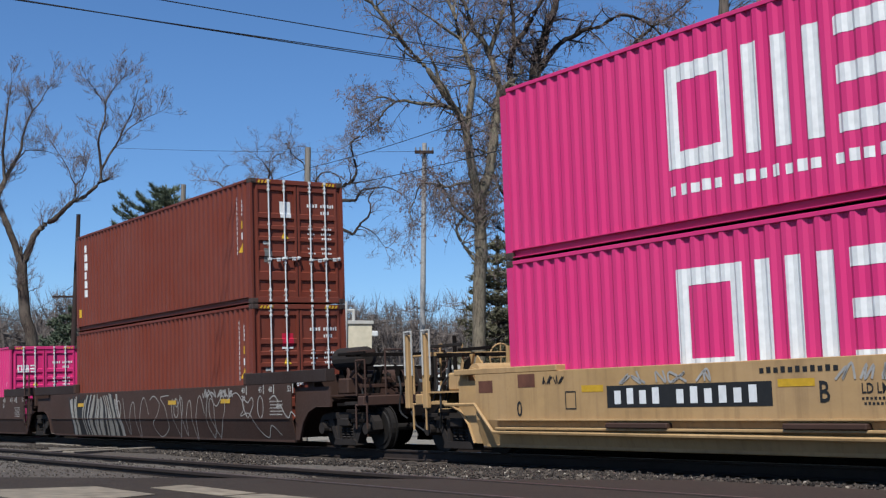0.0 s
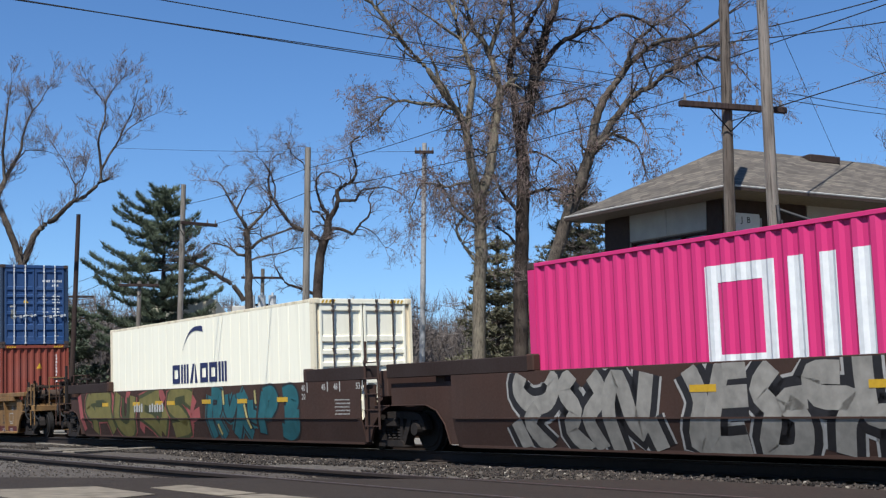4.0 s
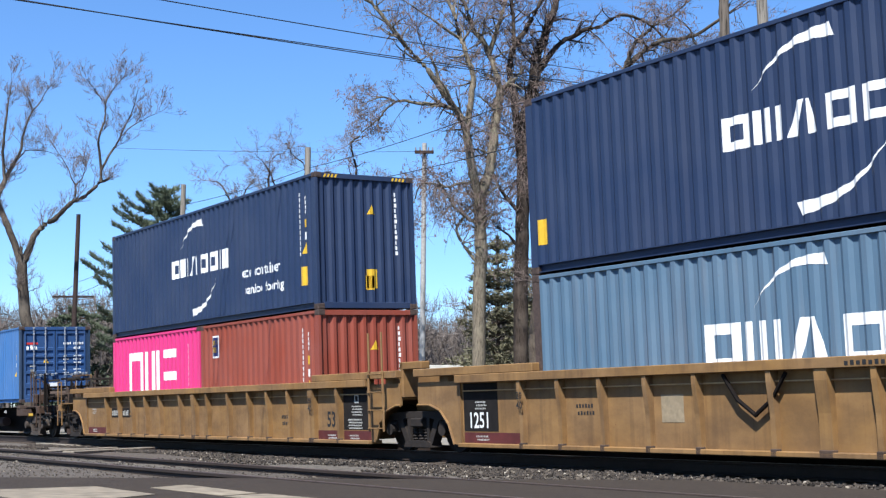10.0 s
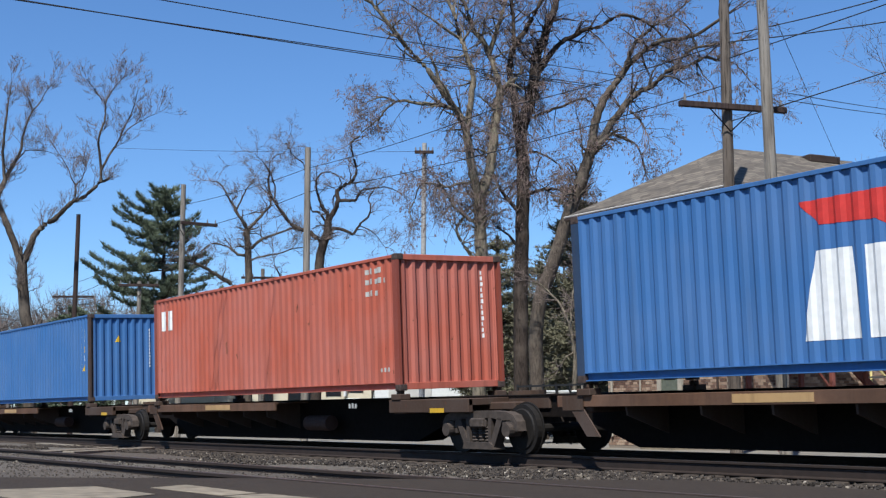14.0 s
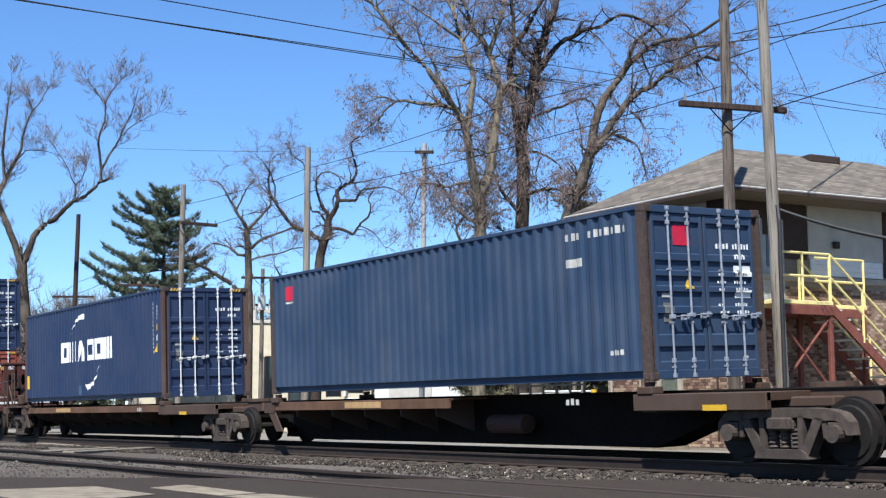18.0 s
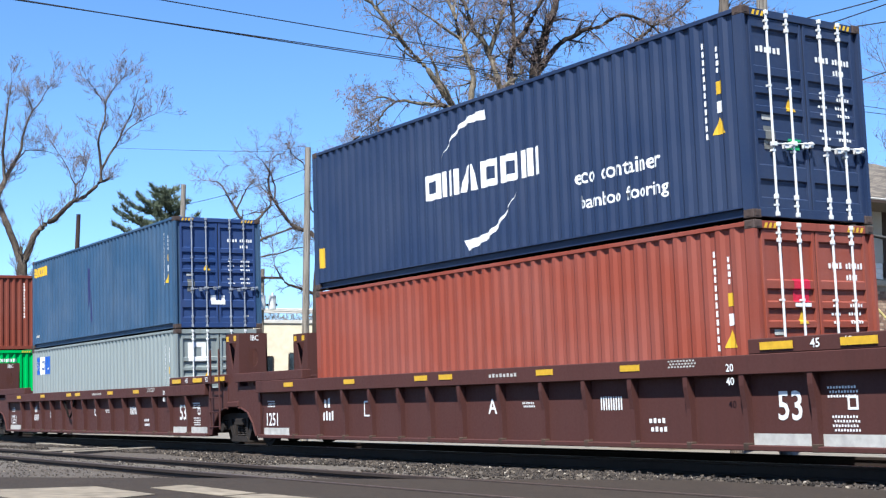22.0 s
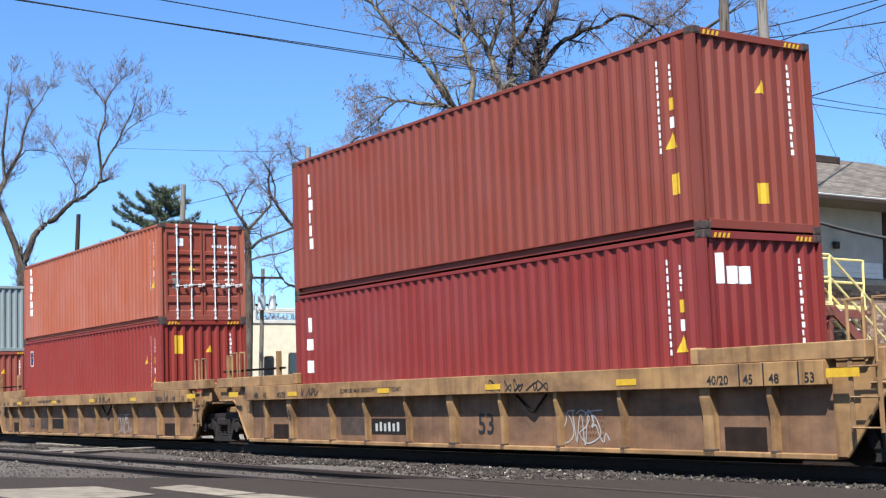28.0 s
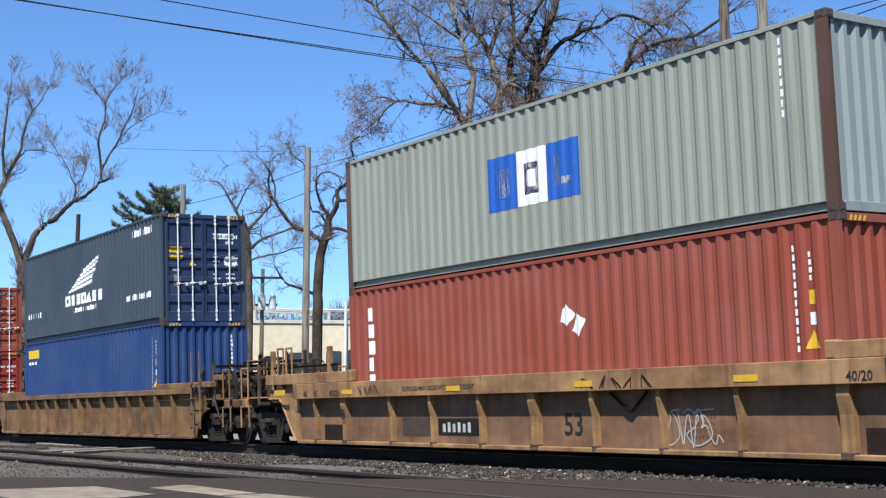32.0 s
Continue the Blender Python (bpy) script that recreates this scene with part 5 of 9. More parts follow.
for i in range(12000):
    x = rnd.uniform(-40, -12)
    y = rnd.uniform(4.4, 8.6)
    if x < -14.2 + (y - 4.1) * 0.81:
        grit.append((x, y, ground_height(x, y) + rnd.uniform(-0.008, 0.006)))
stones("ballast_stones", "loose pale grey ballast stones between the tracks", spots, STONE, 0.014, 0.036, 3)
stones("track_grit", "fine dusty grit round the side track", grit, STONE, 0.007, 0.019, 4)
PLANK = plain("sun_bleached_plank", (0.17, 0.145, 0.11), 0.9, 0.0, 0.35, 6, 0.4)
for i, (x, y, turn) in enumerate(((-28.0, 10.1, 136), (-28.6, 9.5, 138), (-37.4, 11.9, 176))):
    plank = part("timber_plank", boxes((-2.1, 2.1, -0.13, 0.13, -0.08, 0.06), bevel=0.015), PLANK, None, "", pose(x, y, ground_height(x, y), 0, 0, turn))
    tagged(plank, "sun-bleached crossing plank lying between the tracks", "plank", "crossing planks")
# ---- trees ----
def bark(name, c, pale):
    """Furrowed bark: dark upright furrows, paler ridges, lichen patches."""
    m, n, l, b = material(name, 0.95, spec=0.15)
    ridge = noise_at(n, l, 6.0, 6, (3, 3, 0.6), 0.7)
    patch = noise_at(n, l, 1.3, 4)
    col = ramp(n, l, ridge, [(0.34, shade(c, 0.35)), (0.5, c), (0.68, shade(c, 1.5))])
    col = blend(n, l, ramp(n, l, patch, [(0.5, GREY3(0)), (0.66, GREY3(0.55))]), col, pale)
    l.new(col, b.inputs["Base Color"])
    bump(n, l, b, ridge, 0.9, 0.03)
    return m


BARK = bark("grey_brown_bark", (0.135, 0.114, 0.083), (0.18, 0.16, 0.11))
BARK_MID = bark("brown_grey_bark", (0.070, 0.056, 0.043), (0.13, 0.112, 0.088))
BARK_DARK = bark("dark_furrowed_bark", (0.038, 0.029, 0.023), (0.085, 0.068, 0.054))
TWIG = plain("bare_twigs", (0.134, 0.103, 0.088), 0.95, 0.0, 0.35, 6)
POD = plain("dry_seed_pods", (0.150, 0.104, 0.092), 0.9, 0.0, 0.4, 3)


class Wood:
    """Collects tapering tubes."""

    def __init__(self):
        self.v, self.f = [], []

    def tube(self, pts, radii, seg):
        k, rings = len(self.v), len(pts)
        for i, p in enumerate(pts):
            d = (pts[min(i + 1, rings - 1)] - pts[max(i - 1, 0)]).normalized()
            a = d.orthogonal().normalized()
            b = d.cross(a)
            for j in range(seg):
                t = 2 * math.pi * j / seg
                self.v.append(p + (a * math.cos(t) + b * math.sin(t)) * radii[i])
        for i in range(rings - 1):
            for j in range(seg):
                q = (j + 1) % seg
                self.f.append((k + i * seg + j, k + i * seg + q, k + (i + 1) * seg + q, k + (i + 1) * seg + j))

    def mesh(self, name, smooth=True):
        me = bpy.data.meshes.new(name)
        me.from_pydata(self.v, [], self.f)
        if smooth:
            me.shade_smooth()
        return me


def wander(p, d, length, r, rnd, steps, bend, lift=0.0):
    pts, radii = [p.copy()], [r]
    d = d.normalized()
    for i in range(steps):
        d = (d + Vector((rnd.gauss(0, bend), rnd.gauss(0, bend), rnd.gauss(0, bend) + lift))).normalized()
        p = p + d * (length / steps)
        pts.append(p)
        radii.append(max(0.004, r * (1 - 0.75 * (i + 1) / steps)))
    return pts, radii, d


def sprout(thick, thin, pods, p, d, length, r, rnd, level, kink, droop, rise=0.25):
    """A side branch with its own side branches, down to twigs."""
    steps = 5 if level > 1 else 3
    pts, radii, _ = wander(p, d, length, r, rnd, steps, kink, droop if level < 2 else 0.02)
    (thick if r > 0.022 else thin).tube(pts, radii, 5 if r > 0.03 else 3)
    if level == 0:
        if pods is not None and rnd.random() < 0.2:
            q = pts[-1]
            for _ in range(2):
                o = Vector((rnd.gauss(0, 0.03), rnd.gauss(0, 0.03), -rnd.uniform(0.0, 0.03)))
                h = rnd.uniform(0.05, 0.10)
                a = rnd.uniform(0, 6.28)
                w = Vector((math.cos(a), math.sin(a), 0)) * 0.013
                k = len(pods.v)
                pods.v += [q + o - w, q + o + w, q + o + w * 1.3 - Vector((0, 0, h)), q + o - w * 1.3 - Vector((0, 0, h))]
                pods.f.append((k, k + 1, k + 2, k + 3))
        return
    n = {3: 7, 2: 6, 1: 6}[level]
    for i in range(n):
        t = rnd.uniform(0.25, 1.0) if i else 1.0
        j = min(int(t * steps), steps - 1)
        q = pts[j].lerp(pts[j + 1], t * steps - j)
        along = (pts[j + 1] - pts[j]).normalized()
        side = Vector((rnd.gauss(0, 1), rnd.gauss(0, 1), rnd.gauss(rise, 0.8 if rise < 0.5 else 0.45))).normalized()
        sprout(thick, thin, pods, q, along * 0.75 + side * 0.85, length * rnd.uniform(0.38, 0.62), max(0.006, radii[j] * 0.55), rnd, level - 1, kink, droop, rise)


def bare_tree(name, label, x, y, facing, limbs, seed, bark, twig_len=2.0, level=3, density=1.0, kink=0.16, droop=0.0, pods=False, foot=1.25, rise=0.25, fine_wood=1.0, shag=()):
    """shag: (limb, from, to, how many) short hanging sprouts that crowd a stretch of a limb."""
    rnd = random.Random(seed)
    ob = thing(name, label, "tree", "bare trees behind the track", pose(x, y, -0.12, 0, 0, facing))
    trunk, thick, thin = Wood(), Wood(), Wood()
    pod = Wood() if pods else None
    made = []
    for i, (line, r0, r1) in enumerate(limbs):
        pts = [Vector((u, rnd.gauss(0, 0.06 * k) if i else 0.0, w)) for k, (u, w) in enumerate(line)]
        if i == 0:
            pts = [Vector((pts[0].x, 0, 0.0)), Vector((pts[0].x, 0, 0.5))] + pts
        else:
            lean = rnd.uniform(-0.3, 0.3)
            root = min(made, key=lambda q: (q.x - pts[0].x) ** 2 + (q.z - pts[0].z) ** 2)
            pts = [p + Vector((0, root.y + lean * (p - pts[0]).length, 0)) for p in pts]
        fine, radii = [], []
        m = len(pts) - 1
        for k in range(m):
            for q in range(4):
                t = q / 4
                a, b = pts[k], pts[k + 1]
                z0, z1 = pts[max(k - 1, 0)], pts[min(k + 2, m)]
                c = 0.5 * ((2 * a) + (b - z0) * t + (2 * z0 - 5 * a + 4 * b - z1) * t * t + (3 * a - z0 - 3 * b + z1) * t ** 3)
                fine.append(c + Vector((rnd.gauss(0, 0.012), rnd.gauss(0, 0.03), rnd.gauss(0, 0.012))))
                f = (k + t) / m
                radii.append(r0 + (r1 - r0) * f)
        fine.append(pts[-1])
        radii.append(r1)
        made += fine
        if i == 0:
            radii[0], radii[1], radii[2] = r0 * foot * 1.25, r0 * foot * 1.1, r0 * foot
        (trunk if i == 0 else thick).tube(fine, radii, 10 if r0 > 0.12 else 7)
        length = sum((b - a).length for a, b in zip(fine, fine[1:]))
        n = int((6 if i else 2) + length * 1.7 * density)
        for k in range(n):
            j = rnd.randrange(int(len(fine) * (0.25 if i else 0.75)), len(fine) - 1)
            along = (fine[j + 1] - fine[j]).normalized()
            side = Vector((rnd.gauss(0, 1), rnd.gauss(0, 1), rnd.gauss(rise, 0.7 if rise < 0.5 else 0.45))).normalized()
            big = rnd.uniform(0.45, 1.0)
            sprout(thick, thin, pod, fine[j], along * 0.6 + side, twig_len * big, min(radii[j] * 0.5, 0.055 * big) * fine_wood, rnd, level - 1, kink, droop, rise)
        for limb, f0, f1, many in shag:
            for k in range(many if limb == i else 0):
                j = int(len(fine) * rnd.uniform(f0, f1))
                side = Vector((rnd.gauss(0, 1), rnd.gauss(0, 1), rnd.gauss(-0.5, 0.5))).normalized()
                sprout(thick, thin, pod, fine[min(j, len(fine) - 1)], side, rnd.uniform(0.6, 1.2), 0.018, rnd, 1, 0.2, -0.3, -0.2)
        end = (fine[-1] - fine[-2]).normalized()
        for k in range(3 if i else 1):
            sprout(thick, thin, pod, fine[-1], end + Vector((rnd.gauss(0, 0.35), rnd.gauss(0, 0.35), rnd.gauss(0, 0.35))), twig_len, max(0.018, r1 * 0.7) * fine_wood, rnd, level - 1, kink, droop, rise)
    part("trunk", trunk.mesh("trunk"), bark, ob)
    part("crown", thick.mesh("crown"), bark, ob)
    tagged(part("twig_mass", thin.mesh("twig_mass", False), TWIG, ob), kind="stuff")
    if pods:
        tagged(part("pod_litter", pod.mesh("pod_litter", False), POD, ob, "dry brown pods hanging in the twigs"), kind="stuff")
    return ob


LOCUST_ONE_LIMBS = [
    ([(-0.08, 4.29), (-0.01, 6.48), (-0.03, 7.58), (-0.06, 8.59)], 0.25, 0.21),
    ([(-0.10, 8.49), (-0.26, 9.26), (-0.40, 10.12), (-0.54, 10.90), (-0.86, 11.53)], 0.17, 0.13),
    ([(-0.90, 11.51), (-1.26, 12.01), (-1.83, 12.80), (-2.43, 13.43), (-3.05, 14.16), (-3.66, 14.90), (-4.28, 15.43), (-5.10, 16.14)], 0.12, 0.04),
    ([(-1.22, 11.97), (-1.50, 12.76), (-1.72, 13.34), (-2.03, 13.88), (-2.23, 14.36)], 0.06, 0.02),
    ([(-0.50, 10.77), (-0.33, 12.13), (-0.25, 12.79), (-0.41, 13.41), (-0.61, 14.04), (-0.79, 14.62), (-0.95, 15.25), (-1.26, 16.04)], 0.12, 0.06),
    ([(-0.71, 14.41), (-1.18, 14.67), (-1.67, 15.01), (-2.15, 15.33), (-2.73, 15.67)], 0.06, 0.02),
]
LOCUST_ONE_LIMBS += [
    ([(-0.96, 11.60), (-1.46, 11.70), (-2.13, 11.77), (-2.83, 11.90), (-3.24, 11.71), (-3.64, 11.26), (-4.04, 10.92), (-4.60, 10.61)], 0.07, 0.015),
    ([(-3.00, 11.88), (-3.34, 12.03), (-3.76, 11.92), (-4.15, 11.72), (-4.27, 11.45)], 0.04, 0.012),
    ([(-0.02, 8.59), (0.30, 9.46), (0.45, 10.72), (0.59, 11.75), (0.72, 12.62)], 0.19, 0.15),
    ([(0.72, 12.62), (0.56, 13.24), (0.32, 13.95), (0.06, 14.49), (-0.24, 14.95), (-0.49, 15.54), (-0.71, 16.24)], 0.12, 0.06),
    ([(0.32, 13.95), (0.55, 14.70), (0.79, 15.45), (0.94, 16.16)], 0.10, 0.05),
    ([(-0.22, 9.00), (-0.72, 8.98), (-1.22, 8.82), (-1.72, 8.94), (-2.14, 8.89), (-2.40, 8.50), (-2.54, 8.06), (-2.40, 7.53)], 0.05, 0.012),
]
LOCUST_ONE_LIMBS += [
    ([(-0.11, 7.52), (-0.50, 7.77), (-0.90, 8.07), (-1.14, 8.50), (-1.36, 8.84), (-1.66, 9.19)], 0.07, 0.02),
    ([(-0.19, 6.24), (-0.51, 6.66), (-0.76, 7.00), (-0.84, 7.38), (-0.68, 7.73)], 0.07, 0.04),
]
LOCUST_TWO_LIMBS = [
    ([(-0.13, 4.40), (-0.07, 6.66), (-0.01, 8.73), (-0.00, 9.99), (-0.06, 11.21), (0.22, 12.05), (0.44, 13.11), (0.55, 14.09)], 0.29, 0.19),
    ([(0.55, 14.09), (0.87, 14.86), (1.17, 15.72), (1.37, 16.58)], 0.17, 0.11),
    ([(-0.18, 11.15), (-0.32, 12.48), (-0.46, 13.38), (-0.28, 14.19), (0.03, 14.66), (0.37, 15.19), (0.69, 15.64), (1.07, 16.26)], 0.14, 0.06),
    ([(-0.28, 14.19), (-0.30, 15.05), (-0.36, 15.75), (-0.43, 16.61)], 0.08, 0.05),
    ([(0.56, 13.32), (0.84, 13.77), (1.09, 14.10), (1.41, 14.51), (1.84, 14.76), (2.35, 15.00), (2.89, 15.21), (3.47, 15.33), (4.09, 15.36), (4.75, 15.20), (5.44, 14.78), (6.09, 14.38)], 0.12, 0.03),
    ([(0.47, 11.73), (0.94, 11.91), (1.56, 12.16), (2.19, 12.32), (2.57, 12.12), (2.71, 11.84)], 0.06, 0.02),
]
LOCUST_TWO_LIMBS += [
    ([(0.25, 10.44), (0.62, 10.40), (1.03, 10.16), (1.43, 9.84), (1.78, 9.48)], 0.05, 0.015),
    ([(0.21, 8.87), (0.79, 9.04), (1.32, 9.03), (1.77, 8.86)], 0.07, 0.03),
    ([(0.66, 10.27), (0.51, 9.77), (0.53, 9.35), (0.81, 9.06)], 0.03, 0.015),
    ([(-0.12, 8.15), (-0.51, 8.61), (-0.81, 9.03), (-1.00, 9.41), (-1.12, 9.79)], 0.08, 0.04),
    ([(-0.27, 6.99), (-0.51, 7.34), (-0.74, 7.51), (-0.96, 7.72)], 0.06, 0.02),
]
LOCUST_THREE_LIMBS = [
    ([(-0.02, 4.21), (0.53, 5.95), (1.03, 7.51), (1.57, 8.92), (1.90, 9.94)], 0.27, 0.19),
    ([(1.90, 9.94), (2.05, 10.93), (2.31, 11.65), (2.69, 12.25), (3.01, 12.76), (3.33, 13.22), (3.73, 13.54), (4.22, 13.79), (5.00, 14.03), (5.75, 14.38), (6.73, 14.91)], 0.16, 0.05),
    ([(1.84, 9.70), (2.27, 10.33), (2.67, 10.94), (3.09, 11.52), (3.58, 12.01), (4.07, 12.34), (4.57, 12.71), (4.96, 13.01), (5.45, 13.24), (5.96, 13.35), (6.44, 13.42)], 0.14, 0.05),
    ([(3.19, 13.08), (3.40, 13.64), (3.62, 14.04), (4.02, 14.34), (4.33, 14.64), (4.81, 14.95), (5.34, 15.35)], 0.08, 0.03),
    ([(3.95, 12.24), (4.06, 12.72), (4.26, 13.00), (4.58, 13.18)], 0.04, 0.015),
    ([(3.28, 11.29), (3.47, 11.13), (3.66, 10.93), (3.75, 10.61)], 0.06, 0.03),
]
LOCUST_THREE_LIMBS += [
    ([(2.68, 10.49), (3.14, 10.34), (3.52, 10.04), (3.71, 9.62), (3.81, 9.06)], 0.06, 0.02),
    ([(4.96, 13.05), (5.26, 13.44), (5.65, 13.68), (6.33, 13.78), (6.72, 13.74), (7.30, 13.92)], 0.06, 0.03),
    ([(5.65, 13.68), (5.47, 14.21), (5.17, 14.60), (4.75, 14.83)], 0.04, 0.012),
    ([(1.77, 9.27), (1.60, 9.87), (1.59, 10.46), (1.50, 10.96), (1.39, 11.39)], 0.04, 0.012),
    ([(6.44, 13.42), (6.90, 13.33), (7.28, 12.94), (7.64, 12.43), (8.11, 12.13)], 0.04, 0.012),
    ([(5.72, 13.27), (5.94, 12.83), (6.22, 12.38), (6.38, 11.82)], 0.03, 0.01),
]
LEFT_LIMBS = [
    ([(-0.15, 4.05), (-0.46, 5.31), (-0.63, 6.58), (-0.70, 7.65)], 0.30, 0.22),
    ([(-0.70, 7.65), (-0.97, 8.36), (-1.37, 9.37), (-1.64, 10.00), (-1.88, 10.64), (-1.60, 11.48), (-1.45, 11.95)], 0.17, 0.1),
    ([(-0.68, 7.76), (-0.48, 8.17), (-0.24, 8.90), (0.11, 9.38), (0.71, 9.77), (1.31, 10.38), (1.92, 10.83), (2.51, 11.33), (2.93, 11.70)], 0.17, 0.06),
    ([(2.56, 11.36), (2.53, 12.18), (2.41, 12.97), (2.39, 13.37), (2.60, 14.05), (2.66, 14.59), (2.59, 14.98), (2.30, 15.37), (1.96, 15.66)], 0.07, 0.015),
    ([(2.60, 14.85), (2.79, 15.27), (3.03, 15.69), (3.30, 16.03)], 0.03, 0.01),
    ([(2.59, 11.97), (2.87, 12.60), (3.24, 13.23), (3.47, 13.84), (3.71, 14.39), (3.95, 15.08), (4.09, 15.77)], 0.06, 0.012),
]
LEFT_LIMBS += [
    ([(3.36, 13.51), (3.85, 13.99), (4.36, 14.35), (4.98, 14.61)], 0.03, 0.01),
    ([(1.48, 10.54), (1.49, 11.12), (1.27, 11.58), (1.08, 12.10), (0.74, 12.60), (0.45, 13.01)], 0.04, 0.01),
    ([(1.48, 11.20), (1.77, 11.61), (1.93, 12.04)], 0.03, 0.01),
    ([(-1.45, 11.95), (-1.11, 12.63), (-0.94, 13.16), (-0.89, 13.82), (-0.70, 14.49), (-0.54, 15.03), (-0.69, 15.55), (-0.83, 15.99)], 0.08, 0.015),
    ([(-0.59, 14.89), (-0.19, 15.45), (0.02, 16.00), (0.37, 16.45)], 0.04, 0.01),
    ([(-1.34, 12.17), (-0.76, 12.99), (-0.03, 13.08), (0.65, 12.99)], 0.04, 0.01),
    ([(-1.60, 11.48), (-1.73, 12.72), (-1.66, 14.03), (-1.58, 15.09), (-1.47, 15.94)], 0.08, 0.015),
]
OAK_ONE_LIMBS = [
    ([(-0.16, 5.79), (-0.22, 7.48), (-0.24, 8.61), (-0.31, 9.47), (-0.35, 10.18)], 0.24, 0.14),
    ([(-0.35, 10.18), (-0.70, 10.74), (-0.99, 11.31), (-1.27, 11.73), (-1.56, 12.27), (-1.85, 12.57), (-2.24, 12.74)], 0.09, 0.02),
    ([(-0.90, 11.14), (-0.63, 11.74), (-0.44, 12.18), (-0.17, 12.47), (-0.01, 12.82)], 0.05, 0.015),
    ([(-0.32, 10.09), (0.15, 10.62), (0.56, 11.14), (0.81, 11.46), (0.74, 12.21), (0.70, 12.87)], 0.09, 0.03),
    ([(-0.16, 9.13), (0.30, 9.59), (0.72, 9.83), (1.42, 10.13), (1.87, 10.34)], 0.09, 0.04),
    ([(-0.32, 8.84), (-0.77, 8.89), (-1.08, 9.17), (-1.50, 9.39), (-2.06, 9.37), (-2.60, 9.14), (-2.90, 8.82)], 0.08, 0.02),
    ([(-0.45, 6.58), (-0.76, 7.05), (-1.19, 7.47), (-1.75, 7.74), (-2.30, 8.07), (-2.86, 8.34), (-3.30, 8.45)], 0.13, 0.06),
]
OAK_ONE_LIMBS += [
    ([(-0.21, 8.56), (0.35, 8.77), (1.16, 8.92), (1.99, 9.22), (2.59, 9.32)], 0.06, 0.02),
]
OAK_TWO_LIMBS = [
    ([(-0.03, 5.52), (-0.02, 7.11), (0.05, 8.18), (0.20, 8.94), (0.38, 9.50), (0.42, 10.05)], 0.27, 0.18),
    ([(0.42, 10.05), (0.66, 10.48), (0.87, 11.00), (0.81, 11.41), (1.05, 11.71), (1.45, 11.85), (1.66, 12.27), (1.76, 12.68), (1.57, 13.22), (1.49, 13.77), (1.83, 14.05), (2.18, 14.45)], 0.13, 0.02),
    ([(0.87, 11.00), (1.32, 11.03), (1.72, 11.04), (1.86, 11.32), (2.12, 11.59), (2.53, 11.60), (3.06, 11.66), (3.66, 11.45)], 0.09, 0.02),
    ([(0.48, 10.26), (0.12, 10.74), (-0.10, 11.39), (-0.16, 11.94), (0.11, 12.32), (0.51, 12.38), (0.91, 12.06), (1.10, 11.71)], 0.07, 0.02),
]
OAK_TWO_LIMBS += [
    ([(0.40, 9.61), (0.94, 9.67), (1.34, 9.49), (1.63, 9.39), (1.87, 9.82), (2.27, 10.18), (2.40, 10.64), (2.31, 11.05), (2.53, 11.46)], 0.09, 0.025),
    ([(1.87, 9.80), (2.41, 9.56), (2.81, 9.16), (3.08, 8.73)], 0.03, 0.01),
    ([(0.12, 8.99), (-0.39, 9.47), (-0.93, 9.68), (-1.33, 9.91), (-1.65, 10.31), (-2.00, 10.85), (-2.30, 11.25)], 0.12, 0.06),
    ([(-2.30, 11.25), (-2.45, 11.92), (-2.40, 12.47), (-2.67, 12.87), (-3.00, 13.19)], 0.06, 0.015),
    ([(-2.17, 11.06), (-2.12, 11.66), (-2.32, 12.41), (-2.43, 12.87), (-2.23, 13.34)], 0.05, 0.015),
    ([(0.40, 9.80), (0.02, 10.39), (-0.38, 10.55), (-0.55, 11.41), (-0.69, 12.23), (-0.78, 12.63), (-1.10, 12.90), (-1.45, 13.17), (-1.57, 13.71)], 0.06, 0.015),
]
OAK_TWO_LIMBS += [
    ([(-0.04, 6.53), (-0.62, 6.71), (-1.15, 6.89), (-1.55, 7.04), (-1.92, 7.57), (-2.06, 8.05)], 0.09, 0.02),
]
bare_tree("tree", "tall bare tree with pale trunk and hanging pods", -37.48, 26.67, 54.57, LOCUST_ONE_LIMBS, 11, BARK, 1.2, density=1.5, droop=-0.13, pods=True, shag=((1, 0.1, 1.0, 50), (8, 0.1, 1.0, 110), (9, 0.0, 0.5, 30), (11, 0.0, 0.6, 30), (12, 0.3, 1.0, 30)))
bare_tree("tree", "tall bare tree with dark shaggy trunk", -37.79, 28.77, 52.72, LOCUST_TWO_LIMBS, 12, BARK_DARK, 1.2, density=1.5, droop=-0.13, pods=True, shag=((0, 0.45, 0.85, 130), (2, 0.0, 0.5, 60)))
bare_tree("tree", "leaning bare tree with long arching limbs", -35.52, 27.62, 52.13, LOCUST_THREE_LIMBS, 13, BARK_MID, 1.15, density=1.25, droop=-0.13, pods=True)
bare_tree("tree", "forked bare tree against the sky", -59.41, 17.72, 73.39, LEFT_LIMBS, 14, BARK_MID, 0.95, density=1.6, kink=0.12, rise=0.75, fine_wood=0.55)
bare_tree("tree", "gnarled bare oak with crooked limbs", -59.56, 28.45, 64.47, OAK_ONE_LIMBS, 15, BARK_MID, 1.1, density=0.8, kink=0.3)
bare_tree("tree", "gnarled bare oak beside a wooden pole", -54.56, 29.44, 61.65, OAK_TWO_LIMBS, 16, BARK_DARK, 1.0, density=0.75, kink=0.3)
